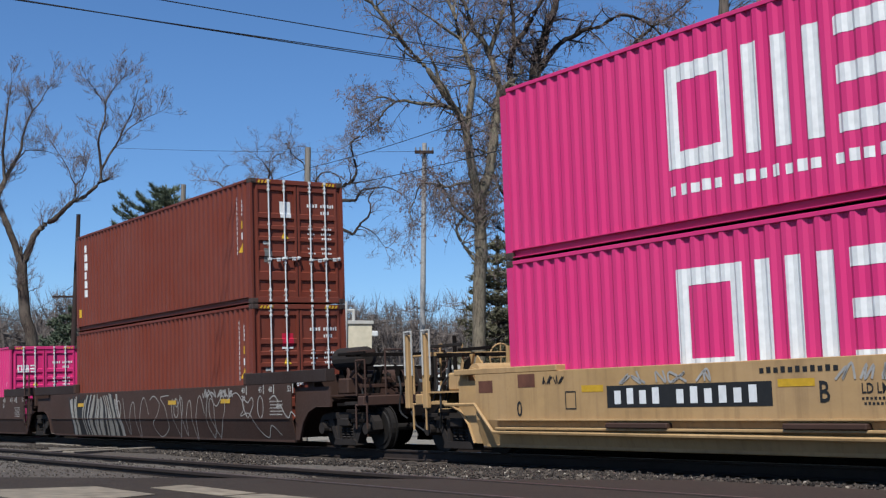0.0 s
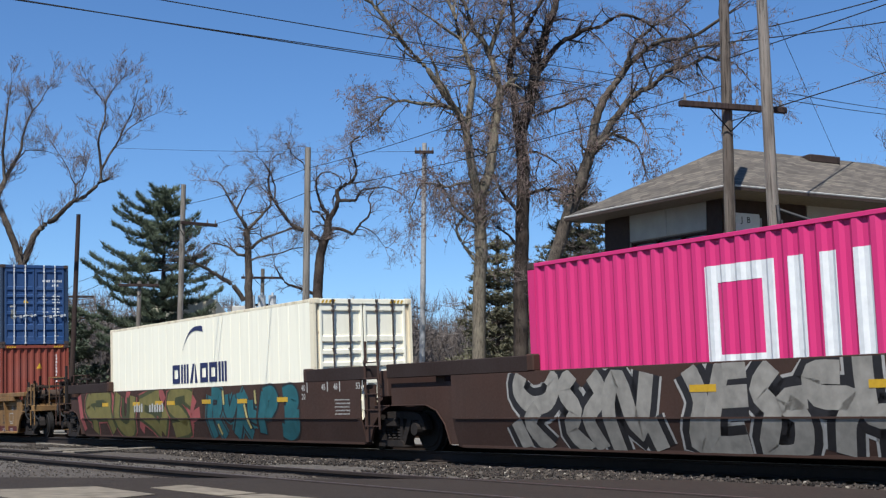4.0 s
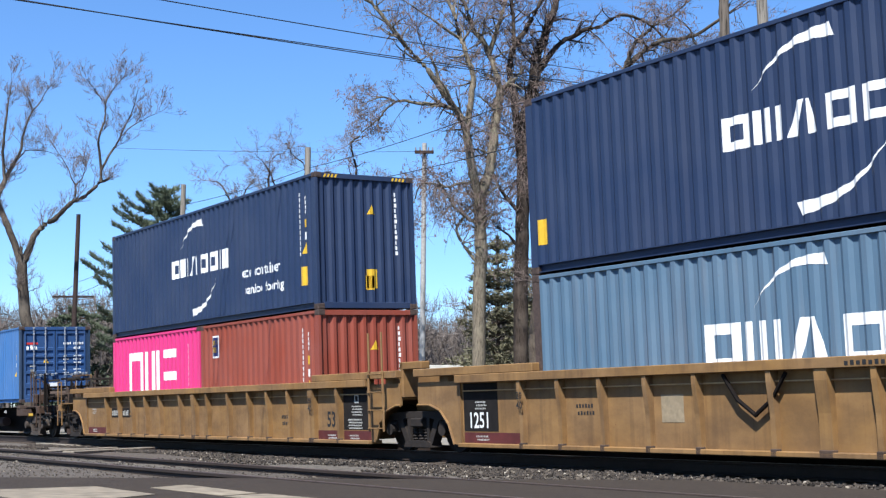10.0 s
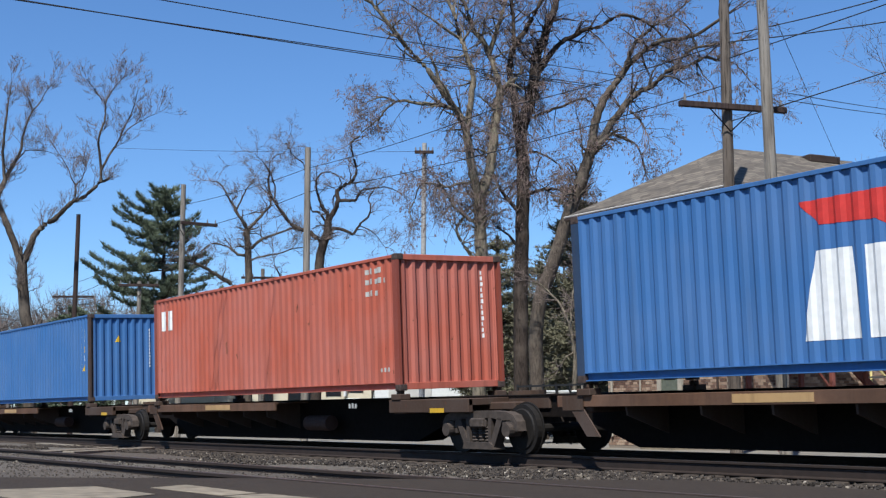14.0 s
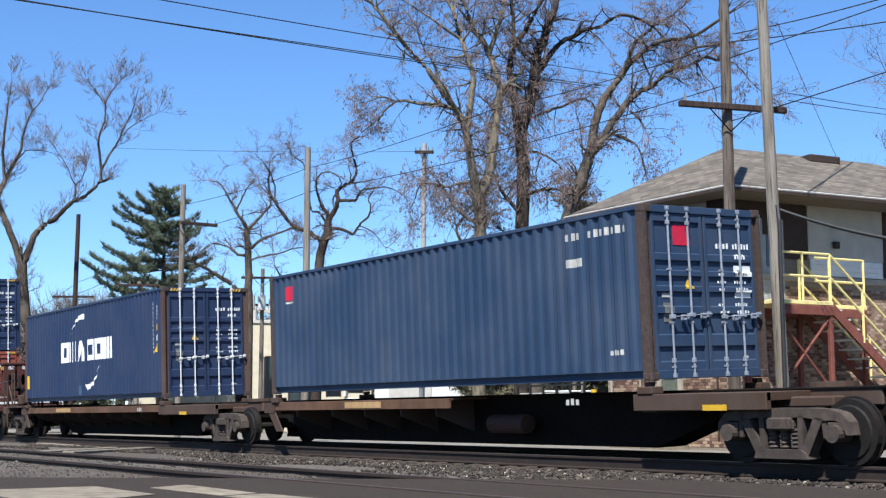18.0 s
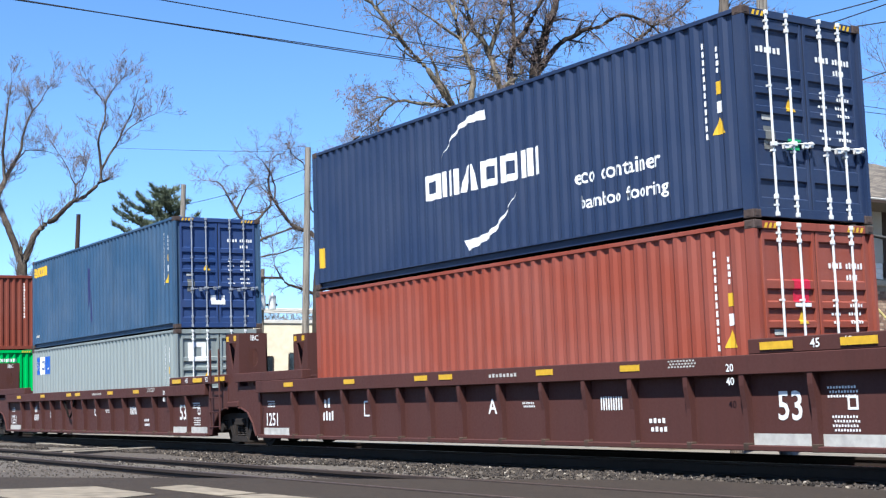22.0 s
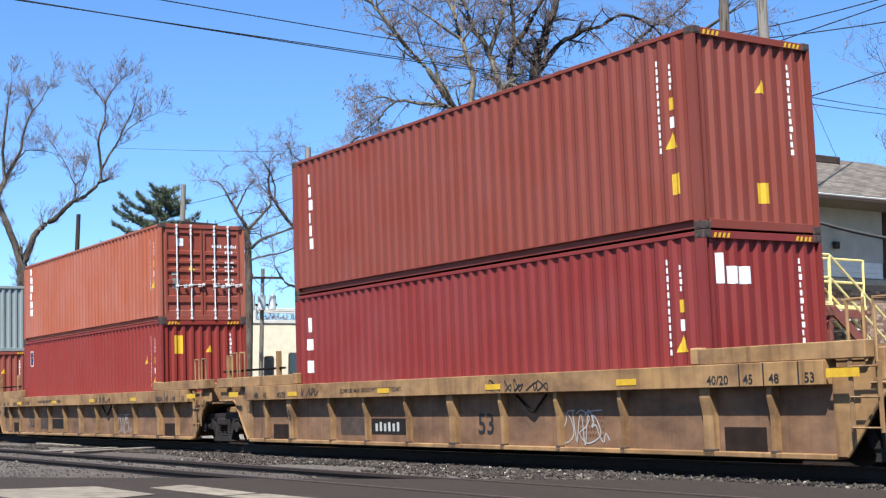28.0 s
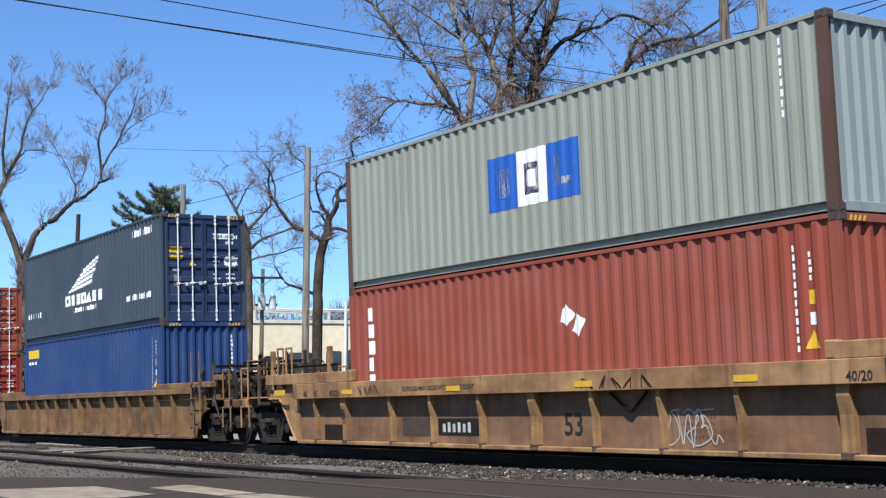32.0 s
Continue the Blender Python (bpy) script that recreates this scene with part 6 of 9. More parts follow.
bare_tree("tree", "slender bare tree behind the brick house", -30.0, 40.0, 37.0, [([(0.0, 2.0), (0.1, 6.0), (0.0, 9.0)], 0.16, 0.08), ([(0.0, 9.0), (0.3, 11.0), (-0.2, 13.0)], 0.08, 0.02), ([(0.0, 8.0), (0.8, 10.0), (1.0, 11.6)], 0.07, 0.02)], 17, BARK_DARK, 1.8)

NEEDLE = plain("dark_green_needles", (0.080, 0.098, 0.060), 0.8, 0.0, 0.4, 2.0)
NEEDLE_PALE = plain("olive_needles", (0.108, 0.100, 0.058), 0.8, 0.0, 0.4, 2.0)


def conifer(name, label, x, y, high, spread, seed, mat, start=0.12, layers=16, ragged=0.35, tufts=9, power=0.75, flat=1.0, cap=99.0, lift=0.35, limbs=7):
    """Trunk, whorls of limbs with gaps between the layers, and tufts of needles on them."""
    rnd = random.Random(seed)
    ob = thing(name, label, "tree", "evergreens", pose(x, y, -0.1))
    wood, green = Wood(), Wood()
    wood.tube([Vector((0, 0, 0)), Vector((0, 0, high * 0.5)), Vector((0.05, 0, high))], [high * 0.018, high * 0.011, 0.02], 8)
    for i in range(layers):
        f = start + (1 - start) * (i + rnd.uniform(-0.25, 0.25)) / layers
        z = min(high * f, high * 0.985)
        reach = min(cap, spread * (1 - f) ** power) * (1.0 if f > start + 0.08 else 0.85)
        n = limbs if f < 0.8 else 5
        turn = rnd.uniform(0, 6.28)
        for k in range(n):
            a = turn + 6.283 * k / n + rnd.uniform(-0.3, 0.3)
            length = max(0.25, reach * rnd.uniform(1 - ragged, 1.05))
            d = Vector((math.cos(a), math.sin(a), rnd.uniform(-0.12, 0.18) + lift * f))
            pts, radii, _ = wander(Vector((0, 0, z)), d, length, 0.012 * high * (1 - f) * 0.45 + 0.012, rnd, 5, 0.06, 0.07)
            wood.tube(pts, radii, 4)
            for t in range(int(tufts * length) + 4):
                s = rnd.uniform(0.22, 1.0) ** 0.8 * 4.99
                j = int(s)
                q = pts[j].lerp(pts[j + 1], s - j)
                wide = 0.30 * flat * (1 - 0.6 * s / 5) * min(1.0, length / 2) + 0.08
                q = q + Vector((rnd.gauss(0, wide), rnd.gauss(0, wide), rnd.gauss(0.02, 0.07)))
                for _ in range(7):
                    v = Vector((rnd.gauss(0, 1), rnd.gauss(0, 1), rnd.gauss(0.35, 0.55))).normalized() * rnd.uniform(0.14, 0.30)
                    w = v.orthogonal().normalized() * 0.03
                    c = len(green.v)
                    green.v += [q - w, q + w, q + v]
                    green.f.append((c, c + 1, c + 2))
    for t in range(int(high * 7)):
        z = high * (0.86 + 0.14 * (t / (high * 7)))
        q = Vector((rnd.gauss(0, 0.5 * (1 - z / high) + 0.03), rnd.gauss(0, 0.5 * (1 - z / high) + 0.03), z))
        for _ in range(6):
            v = Vector((rnd.gauss(0, 0.7), rnd.gauss(0, 0.7), rnd.gauss(0.8, 0.4))).normalized() * rnd.uniform(0.14, 0.28)
            w = v.orthogonal().normalized() * 0.03
            c = len(green.v)
            green.v += [q - w, q + w, q + v]
            green.f.append((c, c + 1, c + 2))
    part("trunk", wood.mesh("trunk"), BARK_DARK, ob)
    tagged(part("needles", green.mesh("needles", False), mat, ob), kind="stuff")
    return ob


def pine(label, x, y, high, seed, lee):
    """A pine: sagging boughs with upturned tips in flat layers, sprays of upright needle tufts along them."""
    rnd = random.Random(seed)
    ob = thing("pine", label, "tree", "evergreens", pose(x, y, -0.1))
    wood, green = Wood(), Wood()
    wood.tube([Vector((0, 0, 0)), Vector((0.03, 0, high * 0.5)), Vector((0.05, 0, high))], [0.24, 0.15, 0.02], 8)

    def tuft(q, out, big):
        for _ in range(9):
            v = (out * 0.5 + Vector((rnd.gauss(0, 0.55), rnd.gauss(0, 0.55), rnd.gauss(0.8, 0.4)))).normalized() * rnd.uniform(0.16, 0.34) * big
            w = v.orthogonal().normalized() * 0.020
            c = len(green.v)
            green.v.extend((q - w, q + w, q + v))
            green.f.append((c, c + 1, c + 2))

    f = 0.30
    while f < 0.985:
        z = high * f
        reach0 = float(np.interp(f, [0.25, 0.55, 0.66, 0.74, 0.82, 0.89, 0.94, 0.985], [3.6, 3.4, 2.95, 2.5, 2.15, 1.6, 1.05, 0.3]))
        turn = rnd.uniform(0, 6.28)
        n = rnd.choice((5, 6, 7))
        for k in range(n):
            a = turn + 6.283 * k / n + rnd.uniform(-0.25, 0.25)
            reach = reach0 * rnd.choice((0.6, 0.8, 0.95, 1.05, 1.12)) * (1 + 0.22 * math.cos(a - lee))
            d = Vector((math.cos(a), math.sin(a), 0))
            z = high * (f + rnd.uniform(-0.02, 0.02))
            sag, tip = rnd.uniform(0.10, 0.22) * (1 - f), rnd.uniform(0.20, 0.30) + 0.5 * max(0.0, f - 0.75)
            pts = [Vector((0, 0, z)) + d * reach * t + Vector((0, 0, reach * (-sag * t + tip * t * t * t + 0.9 * max(0.0, f - 0.8) * t))) for t in (0, 0.2, 0.4, 0.6, 0.8, 1.0)]
            wood.tube(pts, [0.05 * (1 - f) + 0.02, 0.04, 0.03, 0.02, 0.015, 0.01], 4)
            side = Vector((-d.y, d.x, 0))
            t = 0.16
            while t < 1.0:
                j = min(4, int(t * 5))
                q = pts[j].lerp(pts[j + 1], t * 5 - j)
                for s in (-1, 1):
                    span = (0.25 + 0.55 * min(1.0, reach / 3.0) * (1.1 - t)) * rnd.uniform(0.6, 1.1)
                    way = (d * rnd.uniform(0.5, 0.9) + side * s).normalized()
                    m = max(2, int(span / 0.15))
                    for i in range(m):
                        o = span * (i + 0.6) / m
                        tuft(q + way * o + Vector((0, 0, 0.16 * o + rnd.gauss(0, 0.07))), way, rnd.uniform(0.7, 1.2))
                tuft(q + Vector((0, 0, 0.04)), d, 1.1)
                t += 0.13 / reach
            for i in range(3):
                tuft(pts[-1] + d * 0.05 * i + Vector((0, 0, 0.04 * i)), d + Vector((0, 0, 0.8)), 1.15)
        f += rnd.uniform(0.040, 0.062) * (1.0 if f < 0.8 else 0.7)
    for i in range(5):
        tuft(Vector((0.05, 0, high - 0.12 * i)), Vector((0, 0, 1)), 1.0)
    part("trunk", wood.mesh("trunk"), BARK_DARK, ob)
    tagged(part("needles", green.mesh("needles", False), NEEDLE, ob), kind="stuff")


pine("dark green pine with layered upswept boughs", -66.0, 26.3, 12.95, 21, radians(236))
conifer("spruce", "low dark evergreen beside the pine", -69.0, 22.4, 6.6, 4.2, 22, NEEDLE, 0.05, 10, 0.4, 24, 0.8, 0.9)
conifer("spruce", "evergreen in the shade behind bare trunks", -52.0, 38.0, 9.6, 3.9, 23, NEEDLE_PALE, 0.05, 13, 0.5, 22, 0.6, 1.2)
conifer("spruce", "evergreen in the shade behind bare trunks", -47.5, 39.5, 8.0, 3.6, 24, NEEDLE_PALE, 0.05, 12, 0.5, 22, 0.6, 1.2)
conifer("spruce", "tall thin evergreen beside the brick house", -40.0, 33.2, 10.2, 3.0, 25, NEEDLE_PALE, 0.10, 12, 0.55, 20, 0.5, 1.2)
conifer("spruce", "bushy evergreen beside the brick house", -37.2, 31.6, 7.0, 2.8, 26, NEEDLE_PALE, 0.03, 11, 0.5, 20, 0.5, 1.3)

for x, y, h, w, seed in ((-58.0, 47.0, 11.0, 4.6, 27), (-50.0, 46.0, 12.0, 4.8, 28), (-45.0, 45.0, 10.0, 4.4, 29), (-55.0, 43.0, 9.0, 4.4, 33), (-41.0, 38.0, 8.0, 3.6, 34)):
    conifer("spruce", "bushy evergreen in the belt behind the lot", x, y, h, w, seed, NEEDLE_PALE, 0.03, 12, 0.5, 15, 0.45, 1.4)
bare_tree("tree", "small pale bare tree in front of evergreens", -33.6, 27.6, 50.0, [([(0.0, 1.2), (0.05, 2.6), (-0.1, 3.8)], 0.11, 0.07), ([(-0.1, 3.8), (-0.5, 4.6), (-1.1, 5.2)], 0.05, 0.02), ([(0.0, 3.4), (0.6, 4.2), (1.0, 5.0)], 0.05, 0.02), ([(-0.1, 3.8), (0.0, 4.8), (0.1, 5.6)], 0.05, 0.02)], 18, BARK, 0.9, level=3, density=0.8, kink=0.25)


def far_woods(seed=31):
    """Distant bare woods along the horizon: rounded crowns of fine twigs that close into a belt."""
    rnd = random.Random(seed)
    wood = Wood()
    for i in range(1300):
        a = radians(rnd.uniform(36, 78))
        r = rnd.uniform(120, 215)
        x, y = -math.sin(a) * r, math.cos(a) * r
        if y < 24:
            continue
        h = rnd.uniform(11.5, 18.5) * (0.85 + 0.3 * noise.noise((a * 22, 1.0, 0.0)))
        wide = h * rnd.uniform(0.24, 0.36)
        pts, radii, d = wander(Vector((x, y, -0.3)), Vector((0, 0, 1)), h * 0.8, 0.17, rnd, 4, 0.05)
        wood.tube(pts, radii, 3)
        for k in range(20):
            q = pts[1].lerp(pts[4], rnd.random() ** 0.8)
            b = rnd.uniform(0, 6.28)
            e = Vector((x + math.cos(b) * wide * rnd.uniform(0.4, 1), y + math.sin(b) * wide * rnd.uniform(0.4, 1), 0))
            lift = max(q.z, h * (1.0 - 0.55 * ((e.x - x) ** 2 + (e.y - y) ** 2) / (wide * wide)) * rnd.uniform(0.8, 1.0))
            e.z = lift
            wood.tube([q, q.lerp(e, 0.5) + Vector((0, 0, -0.2)), e], [0.055, 0.04, 0.015], 3)
            for m in range(16):
                o = q.lerp(e, rnd.uniform(0.3, 1.0))
                v = Vector((rnd.gauss(0, 0.45), rnd.gauss(0, 0.45), rnd.uniform(0.3, 1.5)))
                w = Vector((rnd.gauss(0, 1), rnd.gauss(0, 1), 0)).normalized() * 0.028
                c = len(wood.v)
                wood.v.extend((o - w, o + w, o + v))
                wood.f.append((c, c + 1, c + 2))
    ob = part("far_woods", wood.mesh("far_woods", False), FAR_TWIG)
    tagged(ob, "distant bare brown woods along the horizon", "woods", kind="stuff")


FAR_TWIG = plain("distant_twigs", (0.132, 0.110, 0.096), 0.95, 0.0, 0.3, 1.0)
far_woods()
# ---- brick signal tower ----
BRICK, n_, l_, b_ = material("mixed_brown_brick", 0.9)
info = n_.new("ShaderNodeObjectInfo")
l_.new(blend(n_, l_, ramp(n_, l_, noise_at(n_, l_, 30, 4), [(0.4, GREY3(0)), (0.8, GREY3(0.4))]), ramp(n_, l_, info.outputs["Random"], [(0.0, (0.065, 0.033, 0.022)), (0.45, (0.165, 0.100, 0.066)), (1.0, (0.33, 0.245, 0.17))]), (0.17, 0.11, 0.085)), b_.inputs["Base Color"])
bump(n_, l_, b_, noise_at(n_, l_, 60, 3), 0.4, 0.004)
BRICK_REST, n_, l_, b_ = material("mixed_brown_brick_joined", 0.9)
geo = n_.new("ShaderNodeNewGeometry")
l_.new(ramp(n_, l_, geo.outputs["Random Per Island"], [(0.0, (0.065, 0.033, 0.022)), (0.45, (0.165, 0.100, 0.066)), (1.0, (0.33, 0.245, 0.17))]), b_.inputs["Base Color"])
MORTAR = plain("pale_mortar", (0.19, 0.16, 0.125), 0.95, 0.0, 0.2, 20)
SIDING = plain("off_white_siding", (0.60, 0.59, 0.55), 0.7, 0.0, 0.1, 5)
# cream greyed to carry the shade under the eaves
SHADED_CREAM = plain("eave_shaded_cream", (0.33, 0.315, 0.275), 0.75, 0.0, 0.12, 3)
BROWN_TRIM = plain("dark_brown_boarding", (0.035, 0.0224, 0.0168), 0.8, 0.0, 0.25, 8)
STONE_SILL = plain("limestone_sill", (0.28, 0.252, 0.203), 0.9, 0.0, 0.15, 10)
SHINGLE, n_, l_, b_ = material("grey_asphalt_shingle", 0.95)
wv = n_.new("ShaderNodeTexBrick")
wv.inputs["Scale"].default_value = 1.0
wv.inputs["Brick Width"].default_value, wv.inputs["Row Height"].default_value, wv.inputs["Mortar Size"].default_value = 0.32, 0.15, 0.012
wv.inputs["Color1"].default_value, wv.inputs["Color2"].default_value, wv.inputs["Mortar"].default_value = (0.058, 0.047, 0.036, 1), (0.165, 0.138, 0.106, 1), (0.028, 0.023, 0.018, 1)
tc = n_.new("ShaderNodeTexCoord")
l_.new(tc.outputs["UV"], wv.inputs["Vector"])
l_.new(blend(n_, l_, ramp(n_, l_, noise_at(n_, l_, 2.2, 5), [(0.42, GREY3(0)), (0.6, GREY3(0.45))]), wv.outputs[0], (0.085, 0.073, 0.058)), b_.inputs["Base Color"])
bump(n_, l_, b_, wv.outputs["Fac"], -0.5, 0.01)
GLASS, n_, l_, b_ = material("dark_window_glass", 0.06)
b_.inputs["Base Color"].default_value = (0.012, 0.015, 0.018, 1)
b_.inputs["Specular IOR Level"].default_value = 0.8
PANE_GREY = plain("window_with_pale_blind", (0.060, 0.072, 0.085), 0.12, 0.0, 0.25, 1.2, 0.0, 0.6)
YELLOW_RAIL = plain("yellow_painted_rail", (0.60, 0.50, 0.20), 0.6, 0.0, 0.15, 12)
RED_IRON = plain("red_oxide_ironwork", (0.14, 0.0455, 0.0315), 0.75, 0.0, 0.25, 9)
METAL_WHITE = plain("white_enamel", (0.528, 0.528, 0.504), 0.5, 0.0, 0.1)

tower = thing("signal_tower", "two-storey brick signal tower with hipped shingle roof", "building", m=pose(-20.57, 21.2, 0))
SKEW = math.atan2(0.146, 0.989)  # the flank wall stands out of square
FLANK = pose(0, 0, 0, 0, 0, 90) @ Matrix.Rotation(-SKEW, 4, "Z")  # its own x runs along the flank, -y looks outward
FW, FL, EAVE = 3.93, 8.5, 5.50


def flank_part(name, bm, mat, label=""):
    return part(name, bm, mat, tower, label, FLANK)


# mortar cores of the brick walls, then the upper walls
part("front_wall", boxes((-FW, -0.004, 0.0, 0.25, -0.3, 3.70), (-FW, -3.03, 0.0, 0.25, 3.70, 5.5), (-0.48, -0.004, 0.0, 0.25, 3.70, 5.5), (-3.03, -0.48, 0.02, 0.25, 4.80, 5.5)), MORTAR, tower)
flank_part("flank_wall", boxes((0.0, FL, 0.0, 0.25, -0.3, 3.72), (0.0, FL, 0.02, 0.25, 3.72, 5.5)), MORTAR)
part("rear_wall", boxes((-FW - 1.2, 1.2, 8.1, 8.35, -0.3, 5.5)), MORTAR, tower)
part("far_flank_wall", boxes((-FW, -FW + 0.25, 0.26, 8.1, -0.3, 5.5)), MORTAR, tower)
part("floor_slab", boxes((-FW + 0.26, -0.3, 0.3, 8.0, 2.95, 3.1)), CONCRETE, tower)

brick_mesh = mesh_of(boxes((0.0, 0.128, -0.009, 0.05, 0.0, 0.057), bevel=0.004), "brick")
count, rest = 0, Wood()


def brick_at(m, x, z, w=0.128):
    """Bricks of the upper part of the wall are parts, the rest joins."""
    global count
    p = m @ Vector((x, 0, z))
    if count < 300 and z > 2.2 and w > 0.12:
        part("brick", brick_mesh, BRICK, FRONT_HOLDER, m=Matrix.Translation((x, 0, z)))
        count += 1
        return
    k = len(rest.v)
    for dx in (0, w):
        for dy in (-0.009, 0.05):
            for dz in (0, 0.057):
                rest.v.append(m @ Vector((x + dx, dy, z + dz)))
    rest.f += [tuple(k + i for i in q) for q in ((0, 1, 3, 2), (4, 6, 7, 5), (0, 4, 5, 1), (2, 3, 7, 6), (0, 2, 6, 4), (1, 5, 7, 3))]


FRONT_HOLDER = next(o for o in tower.children if o.name.startswith("front_wall"))
rnd = random.Random(8)
for r in range(int(3.6 / 0.0677) + 14):
    z = r * 0.0677
    x = -FW + (0.07 if r % 2 else 0.0) + 0.004
    while x < -0.05:
        w = min(0.128, -0.006 - x)
        free = not (z > 3.62 and -3.08 < x + w and x < -0.5) and z < 4.55
        if free and w > 0.06 and not (z > 3.62 and x < -3.2 and z > 3.7 and x < -3.95):
            brick_at(Matrix(), x, z, w)
        x += 0.14
for r in range(int(3.6 / 0.0677)):
    z = r * 0.0677
    x = 0.004 + (0.07 if r % 2 else 0.0)
    while x < 7.0:
        brick_at(FLANK, x, z, 0.125)
        x += 0.14
tagged(part("bricks", rest.mesh("bricks", False), BRICK_REST, tower), kind="stuff")

# front: window band with sill, siding above, corner boarding, air conditioner
win = part("window", boxes((-3.03, -0.48, 0.13, 0.17, 3.78, 4.80)), PANE_GREY, tower, "grey window band with pale blinds")
for x in (-3.05, -2.2, -1.36, -0.55):
    part("window_frame", boxes((x, x + 0.06, 0.03, 0.18, 3.76, 4.82), bevel=0.005), BROWN_TRIM, win)
part("window_frame", boxes((-3.05, -0.47, 0.03, 0.18, 4.76, 4.82)), BROWN_TRIM, win)
part("window_sill", boxes((-3.22, -0.36, -0.10, 0.2, 3.64, 3.77), bevel=0.01), STONE_SILL, tower, "pale stone sill")
for x0, x1 in ((-3.05, -1.80), (-1.785, -0.50)):
    part("wall_panel", boxes((x0, x1, -0.004, 0.018, 4.83, 5.49), bevel=0.004), SHADED_CREAM, tower, "smooth cream wall panel greyed for the eave shade")
part("corner_boarding", boxes((-0.47, 0.01, -0.025, -0.012, 4.30, 5.5)), BROWN_TRIM, tower)
part("corner_boarding", boxes((-FW - 0.01, -3.06, -0.025, -0.012, 4.55, 5.5)), BROWN_TRIM, tower)
ac = part("air_conditioner", boxes((-2.08, -1.62, -0.42, 0.1, 3.98, 4.40), bevel=0.02), METAL_WHITE, tower, "white window air conditioner")
part("grille", boxes((-2.035, -1.665, -0.426, -0.418, 4.025, 4.355)), BROWN_TRIM, ac, "dark front grille")
for y0, y1 in ((-0.38, -0.27), (-0.23, -0.12)):
    part("side_louvre", boxes((-1.622, -1.614, y0, y1, 4.03, 4.35)), BROWN_TRIM, ac, "dark side louvre")
for x in (-2.02, -1.70):
    part("stay", rods([(x, -0.40, 3.98), (x, -0.02, 3.45)], 0.02), BROWN_TRIM, ac)
part("bracket", prism(bmesh.new(), [(-0.40, 3.97), (-0.36, 3.97), (0.0, 3.45), (0.0, 3.38)], -2.05, -2.0, "x"), BROWN_TRIM, ac)
part("sign_plate", boxes((-2.15, -1.5, -0.035, -0.02, 2.62, 2.92)), plain("faded_orange_sign", (0.315, 0.154, 0.084), 0.7), tower, "faded orange notice on the bricks")
ground_door = part("ground_door", boxes((-2.02, -1.46, -0.05, -0.012, 0.25, 2.36)), plain("grey_green_door", (0.095, 0.105, 0.080), 0.6), tower, "grey-green ground floor door")
part("pane", boxes((-1.93, -1.55, -0.056, -0.052, 1.5, 2.2)), GLASS, ground_door)
part("door_frame", boxes((-2.14, -2.02, -0.08, -0.012, 0.2, 2.5), (-1.46, -1.34, -0.08, -0.012, 0.2, 2.5), (-2.02, -1.46, -0.08, -0.012, 2.36, 2.5)), STONE_SILL, ground_door)
part("door_step", boxes((-2.3, -1.2, -0.5, -0.012, -0.2, 0.2), bevel=0.02), CONCRETE, tower)
part("lettering", fold_flat(row(-0.74, 1.98, 4, 0.11, 0.13) + row(-1.10, 1.72, 9, 0.118, 0.14), [], lambda u: 0, lambda u, v, d: (u, -0.016, v)), WHITE, tower, "white painted bars on the bricks")
part("conduit", rods([(-2.55, -0.04, 3.6), (-2.55, -0.04, 2.9), (-2.75, -0.04, 2.7), (-2.75, -0.04, 0.2)], 0.022), STONE_SILL, tower)
part("meter_box", boxes((-2.88, -2.62, -0.14, -0.012, 2.85, 3.15), bevel=0.015), BROWN_TRIM, tower)
part("conduit", rods([(-0.25, -0.04, 3.6), (-0.25, -0.04, 0.2)], 0.025), BROWN_TRIM, tower)
part("downpipe", rods([(-3.75, -0.05, 3.5), (-3.75, -0.05, 0.2)], 0.035), STONE_SILL, tower)
# flank: boarding, sign, door, siding panel
flank_part("corner_boarding", boxes((0.0, 2.32, -0.03, -0.014, 4.72, 5.5)), BROWN_TRIM)
flank_part("corner_boarding", boxes((1.62, 2.32, -0.03, -0.014, 4.2, 4.72)), BROWN_TRIM)
flank_part("corner_boarding", boxes((4.62, 5.1, -0.03, -0.014, 3.9, 5.5)), BROWN_TRIM)
sign = flank_part("sign_board", boxes((0.30, 0.98, -0.055, -0.032, 4.58, 5.16), bevel=0.004), METAL_WHITE, "pale sign with black letters")
for body, x, z, h in (("J  B", 0.46, 4.95, 0.13),):
    bm = letters(body, h, 0.002)
    for v in bm.verts:
        v.co = (x + v.co.x, -0.060, z + v.co.y)
    part("lettering", bm, BLACK, sign)
part("lettering", fold_flat(row(0.36, 4.66, 6, 0.095, 0.12), [], lambda u: 0, lambda u, v, d: (u, -0.060, v)), BLACK, sign, "row of dark bars")
door = flank_part("door", boxes((1.05, 1.58, -0.02, 0.05, 3.16, 5.0)), plain("grey_storm_door", (0.30, 0.30, 0.29), 0.5), "pale storm door")
part("pane", boxes((1.16, 1.47, -0.028, -0.018, 4.0, 4.85)), GLASS, door)
part("door_frame", boxes((0.98, 1.05, -0.04, 0.05, 3.16, 5.08), (1.58, 1.65, -0.04, 0.05, 3.16, 5.08)), plain("grey_door_frame", (0.26, 0.255, 0.24), 0.6), door)
# greyed panel stands for the shaded wall, white boards for its sunlit strip
flank_part("wall_panel", boxes((2.36, 4.60, -0.034, -0.002, 4.24, 5.49), bevel=0.004), SHADED_CREAM, "smooth cream wall panel greyed for the eave shade")
for i in range(3):
    z = 3.86 + i * 0.126
    flank_part("siding_board", prism(bmesh.new(), [(0.0, z), (-0.05, z), (-0.032, z + 0.124), (0.0, z + 0.124)], 2.40, 4.56, "x"), SIDING)
